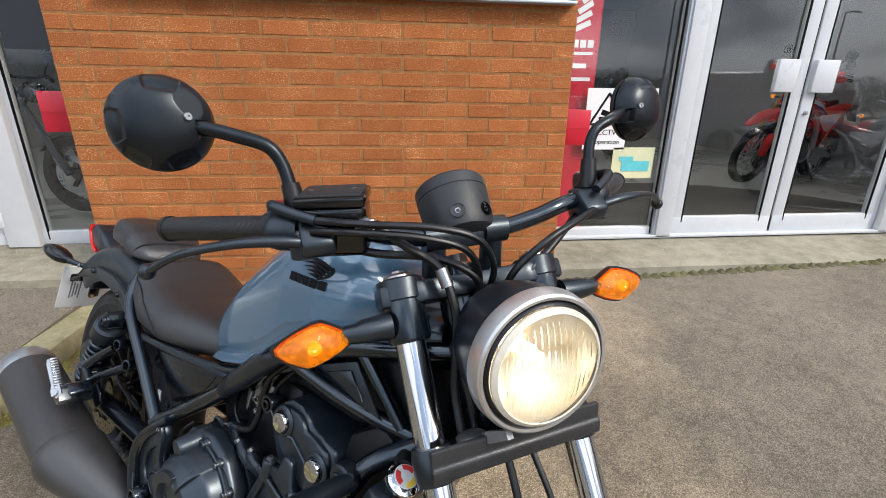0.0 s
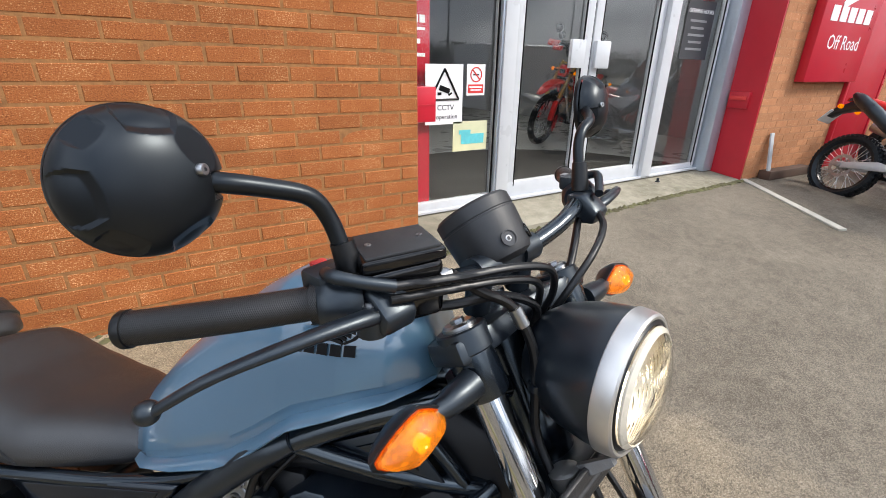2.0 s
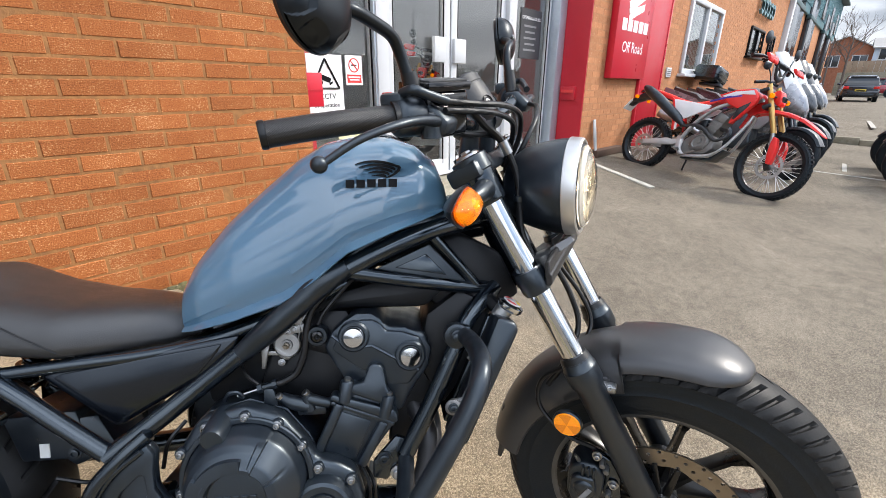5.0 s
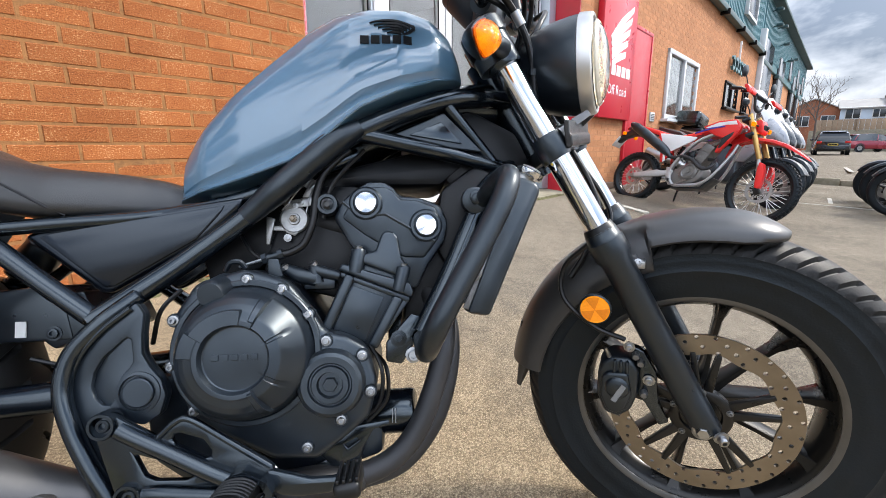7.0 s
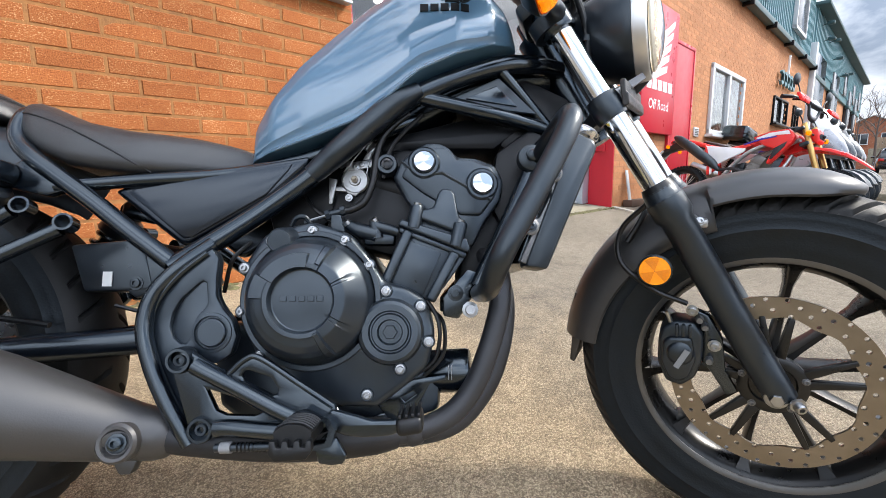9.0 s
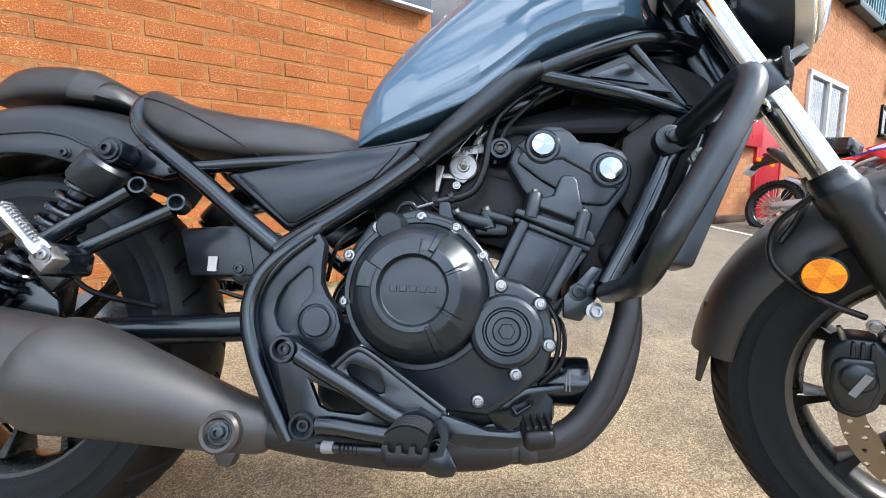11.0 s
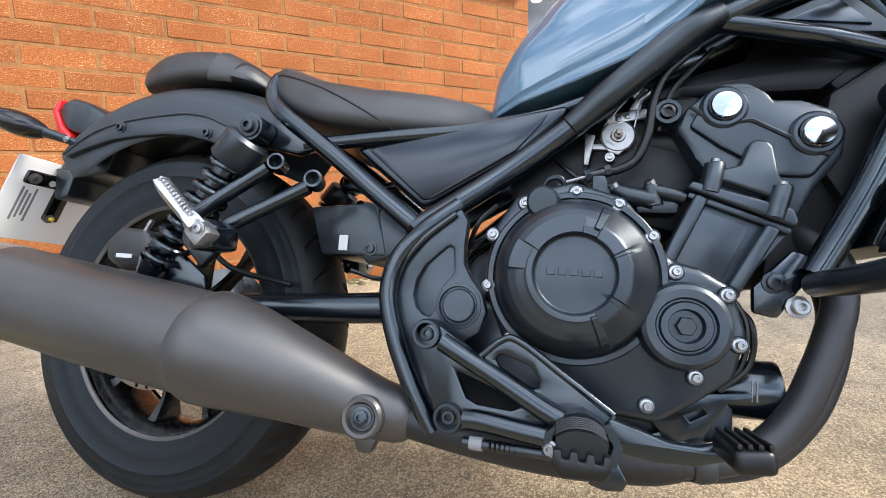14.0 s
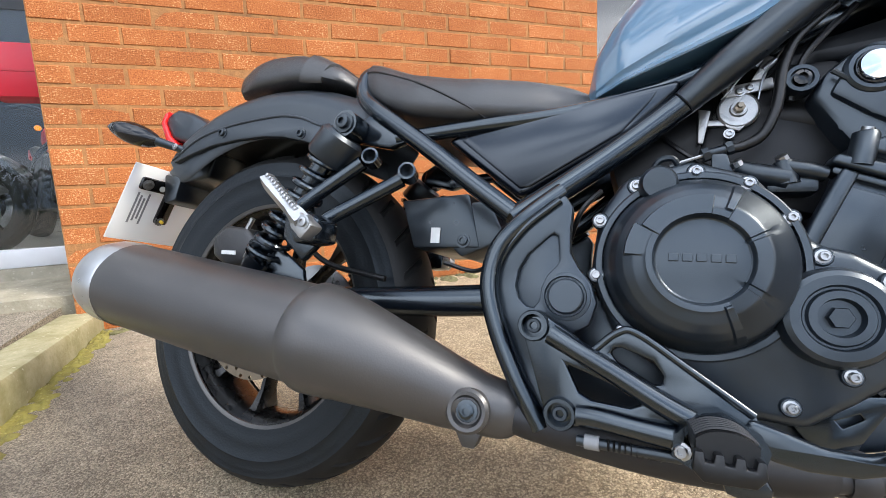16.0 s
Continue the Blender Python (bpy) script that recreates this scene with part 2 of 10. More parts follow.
    bp.inputs["Strength"].default_value, bp.inputs["Distance"].default_value = 0.6, 0.004
    l.new(op("SUBTRACT", 0.8, gaps[0]), bp.inputs["Height"])
    l.new(bp.outputs["Normal"], b.inputs["Normal"])
    return m


def rustic(name, mid, dark, pale, scale, per_object):
    """Wire-cut brick face: pitted, with bright torn grains, and each brick a shade of its own."""
    m = bpy.data.materials.new(name)
    m.use_nodes = True
    n, l = m.node_tree.nodes, m.node_tree.links
    b = n["Principled BSDF"]
    geo = n.new("ShaderNodeNewGeometry")
    mp = n.new("ShaderNodeMapping")
    mp.inputs["Scale"].default_value = (0.75, 1.0, 1.3)
    l.new(geo.outputs["Position"], mp.inputs["Vector"])
    fine = n.new("ShaderNodeTexNoise")
    fine.inputs["Scale"].default_value, fine.inputs["Detail"].default_value, fine.inputs["Roughness"].default_value, fine.inputs["Distortion"].default_value = scale, 5, 0.6, 0.5
    l.new(mp.outputs[0], fine.inputs["Vector"])
    big = n.new("ShaderNodeTexNoise")
    big.inputs["Scale"].default_value, big.inputs["Detail"].default_value = 5, 6
    l.new(geo.outputs["Position"], big.inputs["Vector"])
    shift = n.new("ShaderNodeMath")
    shift.operation = "MULTIPLY_ADD"
    l.new(big.outputs["Fac"], shift.inputs[0])
    shift.inputs[1].default_value = 0.30
    l.new(fine.outputs["Fac"], shift.inputs[2])
    r = n.new("ShaderNodeValToRGB")
    r.color_ramp.elements[0].position, r.color_ramp.elements[0].color = 0.50, (*dark, 1)
    r.color_ramp.elements[1].position, r.color_ramp.elements[1].color = 0.615, (*mid, 1)
    for pos, col in ((0.735, mid), (0.80, pale)):
        e = r.color_ramp.elements.new(pos)
        e.color = (*col, 1)
    l.new(shift.outputs[0], r.inputs["Fac"])
    oi = n.new("ShaderNodeObjectInfo")
    mo = n.new("ShaderNodeMapRange")
    mo.inputs["To Min"].default_value, mo.inputs["To Max"].default_value = 1 - per_object, 1 + per_object
    l.new(oi.outputs["Random"], mo.inputs["Value"])
    sc = n.new("ShaderNodeVectorMath")
    sc.operation = "SCALE"
    l.new(r.outputs["Color"], sc.inputs[0])
    l.new(mo.outputs[0], sc.inputs["Scale"])
    l.new(sc.outputs[0], b.inputs["Base Color"])
    b.inputs["Roughness"].default_value = 0.85
    b.inputs["Specular IOR Level"].default_value = 0.3
    bp = n.new("ShaderNodeBump")
    bp.inputs["Strength"].default_value, bp.inputs["Distance"].default_value = 0.75, 0.006
    l.new(fine.outputs["Fac"], bp.inputs["Height"])
    l.new(bp.outputs["Normal"], b.inputs["Normal"])
    return m


def glass_mat(name, tint=(0.9, 0.95, 0.95), rough=0.0, ior=1.45):
    m = bpy.data.materials.new(name)
    m.use_nodes = True
    b = m.node_tree.nodes["Principled BSDF"]
    b.inputs["Base Color"].default_value = (*tint, 1)
    b.inputs["Roughness"].default_value = rough
    b.inputs["Transmission Weight"].default_value = 1.0
    b.inputs["IOR"].default_value = ior
    return m


M_BRICK = rustic("orange_brick", (0.355, 0.114, 0.031), (0.235, 0.069, 0.020), (0.60, 0.315, 0.145), 190, 0.13)
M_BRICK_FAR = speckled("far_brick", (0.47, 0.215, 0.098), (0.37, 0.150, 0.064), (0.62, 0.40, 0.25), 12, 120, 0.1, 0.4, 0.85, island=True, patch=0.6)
M_MORTAR = mat("mortar", (0.345, 0.165, 0.058), 0.95, vary=0.45, scale=34, bump=0.6, bump_scale=150, tint=(0.215, 0.094, 0.032))
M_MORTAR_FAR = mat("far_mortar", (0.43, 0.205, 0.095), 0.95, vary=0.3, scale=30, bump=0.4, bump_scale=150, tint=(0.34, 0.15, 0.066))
M_TARMAC = aggregate("tarmac", (0.084, 0.070, 0.052), (0.184, 0.157, 0.119), (0.318, 0.276, 0.214), 250)
M_CONCRETE = speckled("weathered_concrete", (0.31, 0.28, 0.215), (0.165, 0.15, 0.105), (0.36, 0.34, 0.28), 9, 90, 0.12, 0.5, 0.92, patch=1.6)
M_KERB = speckled("mossy_kerb_concrete", (0.33, 0.30, 0.185), (0.17, 0.155, 0.065), (0.40, 0.37, 0.26), 12, 90, 0.14, 0.6, 0.95, patch=2.4)
M_KERBMOSS = speckled("yellow_green_moss", (0.21, 0.185, 0.045), (0.10, 0.085, 0.03), (0.30, 0.27, 0.09), 26, 120, 0.3, 1.0, 0.95, patch=4)
M_MOSS = speckled("mossy_dirt", (0.135, 0.130, 0.055), (0.075, 0.062, 0.040), (0.21, 0.205, 0.10), 22, 90, 0.3, 1.0, 0.95, patch=4)
M_WHITE = mat("white_frame_paint", (0.57, 0.58, 0.595), 0.32, vary=0.05, scale=12)
M_GREYFRAME = mat("grey_aluminium_frame", (0.42, 0.47, 0.53), 0.38, 0.5, vary=0.06)
M_RED = mat("red_panel_paint", (0.46, 0.012, 0.025), 0.38, vary=0.08, scale=9)
M_REDSIGN = mat("red_sign_face", (0.52, 0.012, 0.03), 0.3, vary=0.05, scale=6)
M_SIGNWHITE = mat("white_print", (0.82, 0.82, 0.82), 0.4, vary=0.03)
M_SIGNBLACK = mat("black_print", (0.004, 0.004, 0.0045), 0.4, vary=0.05, spec=0.15)
M_SIGNRED = mat("red_print", (0.62, 0.04, 0.035), 0.4, vary=0.04)
M_POSTER = mat("pale_poster_print", (0.55, 0.66, 0.55), 0.4, vary=0.15, scale=9, tint=(0.75, 0.62, 0.25))
M_POSTERBLUE = mat("turquoise_print", (0.12, 0.52, 0.56), 0.4, vary=0.2, scale=30)
M_BOARD = mat("dark_grey_board", (0.075, 0.095, 0.125), 0.4, 0.2, vary=0.12, scale=14)
M_GLASS = glass_mat("window_glass", (0.84, 0.88, 0.89), ior=1.62)
M_ROOMWALL = mat("showroom_wall_paint", (0.35, 0.36, 0.37), 0.7, vary=0.06, scale=4)
M_ROOMDARK = mat("near_black_finish", (0.03, 0.033, 0.038), 0.6, vary=0.1, scale=4)
M_ROOMFLOOR = mat("showroom_floor", (0.50, 0.51, 0.50), 0.3, vary=0.1, scale=5)
M_ROOMMAT = mat("dark_entrance_mat", (0.035, 0.034, 0.033), 0.9, vary=0.25, scale=60)
M_LAMP = mat("downlight_glow", (1, 1, 1), 0.5, emit=(1.0, 0.96, 0.9, 110.0))
M_TEAL = mat("teal_cladding", (0.10, 0.22, 0.25), 0.5, 0.1, vary=0.1, scale=3)
M_TEALDARK = mat("dark_teal_trim", (0.03, 0.075, 0.085), 0.5, vary=0.12, scale=4)
M_BLIND = mat("pale_blind_fabric", (0.62, 0.64, 0.62), 0.7, vary=0.06, scale=6)
M_DARKGLASS = mat("dark_window_pane", (0.02, 0.026, 0.033), 0.06, vary=0.1, scale=2, spec=0.8)
M_LEAFTRUNK = mat("bare_twig_bark", (0.11, 0.085, 0.07), 0.9, vary=0.25, scale=20)

M_BLACK = mat("satin_black_paint", (0.0028, 0.0044, 0.0072), 0.19, vary=0.2, scale=35, bump=0.015, bump_scale=500, spec=0.92, sky_tint=(0.80, 0.92, 1.0))
M_MATT = mat("matt_black_plastic", (0.0054, 0.0076, 0.0114), 0.33, vary=0.2, scale=45, bump=0.05, bump_scale=900, spec=0.72, wave=0.012, sky_tint=(0.82, 0.93, 1.0))
# Black plastic with deep shade put into its base colour.
M_SHADEPLASTIC = mat("shaded_black_plastic", (0.0048, 0.0054, 0.0066), 0.48, vary=0.3, scale=30, spec=0.32, wave=0.010)
# Collector pipe, darker than the header pipes.
M_DARKPIPE = mat("dark_pipe", (0.020, 0.0205, 0.023), 0.45, 0.4, vary=0.25, scale=18)
M_REARFENDER = mat("satin_blue_black_mudguard_paint", (0.019, 0.022, 0.027), 0.38, 0.3, vary=0.14, scale=24, spec=1.0, sky_tint=(0.84, 0.94, 1.0))
M_FENDER = mat("matt_grey_black_fender_paint", (0.046, 0.046, 0.048), 0.40, 0.4, vary=0.12, scale=30, spec=1.0)
M_ENGINE = mat("black_engine_paint", (0.0108, 0.0152, 0.0220), 0.35, 0.22, vary=0.2, scale=40, bump=0.04, bump_scale=800, spec=1.0, wave=0.012, sky_tint=(0.82, 0.93, 1.0))
M_GLOSS = mat("gloss_black", (0.003, 0.003, 0.0035), 0.07, vary=0.15, scale=20)
M_SIDEPANEL = mat("semi_gloss_black_panel", (0.0022, 0.0030, 0.0052), 0.19, vary=0.1, scale=20, spec=0.7, rough_vary=0.02, sky_tint=(0.80, 0.90, 1.0))
M_RUBBER = mat("tyre_rubber", (0.0070, 0.0084, 0.0104), 0.46, vary=0.4, scale=26, bump=0.16, bump_scale=260, spec=0.30, rough_vary=0.16, sky_tint=(0.80, 0.92, 1.0))
M_DUSTY = mat("dusty_flap_plastic", (0.060, 0.050, 0.038), 0.6, vary=0.35, scale=40, tint=(0.03, 0.027, 0.024))
M_TREAD = mat("dusty_tread_rubber", (0.013, 0.0129, 0.0128), 0.52, vary=0.45, scale=18, bump=0.08, bump_scale=260, spec=0.2)
M_GRIP = mat("grip_rubber", (0.0038, 0.0042, 0.0050), 0.38, vary=0.2, scale=40, spec=0.42)
M_GRIPDIAMOND = mat("diamond_grip_rubber", (0.0055, 0.0055, 0.006), 0.42, vary=0.2, scale=40, spec=0.6)
_n, _l = M_GRIPDIAMOND.node_tree.nodes, M_GRIPDIAMOND.node_tree.links
_c, _waves = _n.new("ShaderNodeTexCoord"), []
for _k in ((0.82, 0.18, 0.55), (0.82, 0.18, -0.55)):
    _d, _s, _w = _n.new("ShaderNodeVectorMath"), _n.new("ShaderNodeMath"), _n.new("ShaderNodeMath")
    _d.operation, _s.operation, _w.operation = "DOT_PRODUCT", "MULTIPLY", "SINE"
    _d.inputs[1].default_value = _k
    _s.inputs[1].default_value = 3900.0
    _l.new(_c.outputs["Object"], _d.inputs[0])
    _l.new(_d.outputs["Value"], _s.inputs[0])
    _l.new(_s.outputs[0], _w.inputs[0])
    _waves.append(_w.outputs[0])
_m, _b = _n.new("ShaderNodeMath"), _n.new("ShaderNodeBump")
_m.operation = "MAXIMUM"
_l.new(_waves[0], _m.inputs[0])
_l.new(_waves[1], _m.inputs[1])
_b.inputs["Strength"].default_value, _b.inputs["Distance"].default_value = 0.7, 0.00022
_l.new(_m.outputs[0], _b.inputs["Height"])
_l.new(_b.outputs["Normal"], _n["Principled BSDF"].inputs["Normal"])
M_VINYL = mat("black_seat_vinyl", (0.016, 0.0158, 0.0164), 0.36, vary=0.15, scale=30, bump=0.22, bump_scale=1100, spec=0.75)
M_CHROME = mat("chrome", (0.64, 0.65, 0.665), 0.07, 1.0, vary=0.03, rough_vary=0.03)
M_STEEL = mat("zinc_steel", (0.36, 0.365, 0.37), 0.32, 1.0, vary=0.15, scale=60)
M_ALU = mat("cast_aluminium", (0.36, 0.36, 0.355), 0.38, 0.9, vary=0.15, scale=50, bump=0.15)
M_BEZEL = mat("brushed_bezel", (0.60, 0.59, 0.575), 0.38, 0.9, vary=0.1, scale=40)
M_TANK = mat("grey_blue_tank_paint", (0.078, 0.163, 0.246), 0.40, 0.1, vary=0.05, scale=8, coat=1.0, rough_vary=0.03, spec=0.3)
M_TANK.node_tree.nodes["Principled BSDF"].inputs["Coat IOR"].default_value = 1.8
M_EXHAUST = mat("dark_satin_exhaust", (0.056, 0.0545, 0.0545), 0.38, 0.45, vary=0.18, scale=14, bump=0.04, spec=0.8)
M_PIPE = mat("heat_grey_pipe", (0.043, 0.044, 0.048), 0.44, 0.5, vary=0.25, scale=18)
M_ENDCAP = mat("satin_alloy_cap", (0.44, 0.45, 0.46), 0.3, 0.9, vary=0.08)
# Faint emission put into the amber lenses imitates their glow and glints.
M_AMBER = mat("amber_lens", (0.50, 0.088, 0.0003), 0.10, vary=0.7, scale=150, bump=0.5, bump_scale=160, spec=0.22, emit=(1.0, 0.29, 0.0005, 0.36), sparkle=430.0)
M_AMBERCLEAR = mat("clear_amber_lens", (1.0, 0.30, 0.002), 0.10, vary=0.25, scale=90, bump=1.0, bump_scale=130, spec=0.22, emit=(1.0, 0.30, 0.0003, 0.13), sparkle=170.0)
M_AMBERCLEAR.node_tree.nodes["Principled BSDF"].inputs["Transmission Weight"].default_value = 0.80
M_AMBERRIM = mat("dark_amber_rim", (0.50, 0.06, 0.001), 0.15, vary=0.3, scale=120)
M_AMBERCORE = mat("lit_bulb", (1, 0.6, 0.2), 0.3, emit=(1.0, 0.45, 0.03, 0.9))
# Emission imitates light the reflector returns; the deeper tone, sectors returning less.
M_REFLECT = mat("amber_reflector", (0.95, 0.31, 0.006), 0.2, vary=0.15, scale=300, bump=0.3, bump_scale=300, coat=0.5, emit=(1.0, 0.30, 0.002, 0.10))
M_REFLECTDEEP = mat("deep_amber_reflector", (0.74, 0.20, 0.003), 0.18, vary=0.15, scale=300, bump=0.3, bump_scale=300, coat=0.5, emit=(1.0, 0.28, 0.002, 0.06))
M_REDLENS = mat("red_lens", (0.58, 0.010, 0.009), 0.16, vary=0.1, scale=80, coat=0.2)
M_DISC = mat("bronzed_disc_steel", (0.225, 0.188, 0.142), 0.36, 0.9, vary=0.2, scale=30)
M_RIM = mat("black_alloy_rim", (0.005, 0.005, 0.005), 0.28, 0.15, vary=0.2, scale=30, spec=0.5)
M_RIMLIP = mat("machined_rim_lip", (0.10, 0.097, 0.093), 0.36, 0.6, vary=0.2, scale=30)
M_PLATE = mat("white_plate_back", (0.80, 0.81, 0.80), 0.4, vary=0.05, scale=20)
M_PLATEBACK = bpy.data.materials.new("translucent_white_acrylic")
M_PLATEBACK.use_nodes = True
_n, _l = M_PLATEBACK.node_tree.nodes, M_PLATEBACK.node_tree.links
_d, _t, _a = _n.new("ShaderNodeBsdfDiffuse"), _n.new("ShaderNodeBsdfTranslucent"), _n.new("ShaderNodeMixShader")
_d.inputs["Color"].default_value = _t.inputs["Color"].default_value = (0.82, 0.83, 0.82, 1)
_a.inputs["Fac"].default_value = 0.45
_l.new(_d.outputs[0], _a.inputs[1])
_l.new(_t.outputs[0], _a.inputs[2])
_l.new(_a.outputs[0], _n["Material Output"].inputs["Surface"])
M_PRINTGREY = mat("grey_print", (0.20, 0.205, 0.21), 0.6, vary=0.05)
M_LENSGLASS = glass_mat("headlamp_glass", (1.0, 0.97, 0.9), 0.02)
M_REFLECTOR = mat("headlamp_reflector", (0.72, 0.68, 0.60), 0.32, 0.92, vary=0.04)
M_LENSRING = mat("pale_lens_ring", (0.58, 0.53, 0.43), 0.25, vary=0.05)
M_CASTDARK = mat("grey_cast_alloy", (0.16, 0.16, 0.16), 0.42, 0.7, vary=0.2, scale=60, bump=0.2)
M_CALIPER = mat("dark_cast_caliper", (0.045, 0.045, 0.046), 0.4, 0.5, vary=0.15, scale=50, bump=0.15)
M_MIRROR = mat("semi_gloss_mirror_plastic", (0.0026, 0.0032, 0.0044), 0.34, vary=0.12, scale=40, spec=0.42, rough_vary=0.04, sky_tint=(0.82, 0.92, 1.0))
M_BULB = mat("headlamp_bulb", (1, 1, 1), 0.3, emit=(1.0, 0.82, 0.54, 5.0))
M_DUSTYBLACK = mat("dusty_black_plastic", (0.020, 0.021, 0.023), 0.50, vary=0.3, scale=90, bump=0.04, bump_scale=700, spec=0.5, tint=(0.013, 0.014, 0.016))
M_LABEL = mat("pale_label", (0.62, 0.62, 0.60), 0.45, vary=0.06)
M_YELLOW = mat("yellow_print", (0.72, 0.50, 0.05), 0.45, vary=0.06)


# ---- mesh tools: each gives (vertices, faces) ----
def spline(pts, k=5):
    """A smooth line through the points."""
    pts = [Vector(q) for q in pts]
    out = []
    for i in range(len(pts) - 1):
        a, b = pts[i], pts[i + 1]
        z = pts[i - 1] if i else a + (a - b)
        c = pts[i + 2] if i + 2 < len(pts) else b + (b - a)
        for j in range(k):
            t = j / k
            out.append(0.5 * ((2 * a) + (b - z) * t + (2 * z - 5 * a + 4 * b - c) * t * t + (3 * a - z - 3 * b + c) * t ** 3))
    return out + [pts[-1]]


def tube(pts, r, n=10, flat=1.0, caps=True):
    """A round bar along the points; r one radius or one for each point."""
    pts = [Vector(q) for q in pts]
    rs = [r] * len(pts) if isinstance(r, (int, float)) else list(r)
    if len(rs) != len(pts):
        src = rs
        rs = []
        for i in range(len(pts)):
            f = i / (len(pts) - 1) * (len(src) - 1)
            j = min(int(f), len(src) - 2)
            rs.append(src[j] + (src[j + 1] - src[j]) * (f - j))
    verts, faces = [], []
    side = None
    for i, q in enumerate(pts):
        d = (pts[min(i + 1, len(pts) - 1)] - pts[max(i - 1, 0)]).normalized()
        if side is None:
            side = d.cross(Vector((0, 0, 1))) if abs(d.z) < 0.9 else d.cross(Vector((0, 1, 0)))
        side = (side - d * side.dot(d)).normalized()
        up = d.cross(side)
        for j in range(n):
            a = 2 * math.pi * j / n
            verts.append(q + side * math.cos(a) * rs[i] + up * math.sin(a) * rs[i] * flat)
    for i in range(len(pts) - 1):
        for j in range(n):
            k = (j + 1) % n
            faces.append((i * n + j, i * n + k, (i + 1) * n + k, (i + 1) * n + j))
    if caps:
        faces.append(tuple(range(n))[::-1])
        faces.append(tuple((len(pts) - 1) * n + j for j in range(n)))
    return verts, faces


def lathe(profile, origin, axis, n=24, caps=True, start=0.0, arc=2 * math.pi):
    """Turns (radius, height) steps round an axis."""
    o, ax = Vector(origin), Vector(axis).normalized()
    u = ax.cross(Vector((0, 1, 0))) if abs(ax.y) < 0.9 else ax.cross(Vector((0, 0, 1)))
    u.normalize()
    w = ax.cross(u)
    full = abs(arc - 2 * math.pi) < 1e-6
    m = n if full else n + 1
    verts, faces = [], []
    for r, h in profile:
        for j in range(m):
            a = start + arc * j / n
            verts.append(o + ax * h + (u * math.cos(a) + w * math.sin(a)) * r)
    for i in range(len(profile) - 1):
        for j in range(n):
            k = (j + 1) % m
            faces.append((i * m + j, i * m + k, (i + 1) * m + k, (i + 1) * m + j))
    if caps and full:
        if profile[0][0] > 1e-5:
            faces.append(tuple(range(m))[::-1])
        if profile[-1][0] > 1e-5:
            faces.append(tuple((len(profile) - 1) * m + j for j in range(m)))
    return verts, faces


def from_bm(bm):
    bm.verts.ensure_lookup_table()
    bm.verts.index_update()
    v, f = [q.co.copy() for q in bm.verts], [tuple(q.index for q in face.verts) for face in bm.faces]
    bm.free()
    return v, f


def prism(poly, y0, y1, bevel=0.0, seg=2):
    """A flat outline in x and z, thick from y0 to y1, with rounded edges."""
    bm = bmesh.new()
    vs = [bm.verts.new((x, y0, z)) for x, z in poly]
    f = bm.faces.new(vs)
    r = bmesh.ops.extrude_face_region(bm, geom=[f])
    bmesh.ops.translate(bm, verts=[q for q in r["geom"] if isinstance(q, bmesh.types.BMVert)], vec=(0, y1 - y0, 0))
    bmesh.ops.recalc_face_normals(bm, faces=bm.faces)
    if bevel:
        bmesh.ops.bevel(bm, geom=list(bm.edges), offset=bevel, segments=seg, profile=0.5, affect="EDGES", clamp_overlap=True)
    return from_bm(bm)


def box(c, s, bevel=0.0, rot=None, seg=2):
    """A block with rounded edges: centre, size, turn."""
    bm = bmesh.new()
    bmesh.ops.create_cube(bm, size=1)
    bmesh.ops.scale(bm, vec=s, verts=bm.verts)
    if bevel:
        bmesh.ops.bevel(bm, geom=list(bm.edges), offset=bevel, segments=seg, profile=0.5, affect="EDGES", clamp_overlap=True)
    m = Matrix.Translation(c) @ (rot.to_4x4() if rot else Matrix())
    bm.transform(m)
    return from_bm(bm)


def loft(rings, closed=True, caps=True):
    """Skins rings of points that all have the same count."""
    n = len(rings[0])
    verts = [Vector(q) for r in rings for q in r]
    faces = []
    for i in range(len(rings) - 1):
        for j in range(n if closed else n - 1):
            k = (j + 1) % n
            faces.append((i * n + j, i * n + k, (i + 1) * n + k, (i + 1) * n + j))
    if caps and closed:
        faces.append(tuple(range(n))[::-1])
        faces.append(tuple((len(rings) - 1) * n + j for j in range(n)))
    return verts, faces


def join(*geos):
    verts, faces = [], []
    for v, f in geos:
        k = len(verts)
        verts += list(v)
        faces += [tuple(i + k for i in q) for q in f]
    return verts, faces


def frame_plate(outer, inner, y0, y1):
    """A plate in x and z with an opening; both outlines have the same count."""
    n = len(outer)
    v = [Vector((x, y, z)) for y in (y0, y1) for ring in (outer, inner) for x, z in ring]
    f = []
    for i in range(n):
        k = (i + 1) % n
        f += [(i, k, n + k, n + i), (2 * n + i, 3 * n + i, 3 * n + k, 2 * n + k), (i, 2 * n + i, 2 * n + k, k), (n + i, n + k, 3 * n + k, 3 * n + i)]
    return v, f


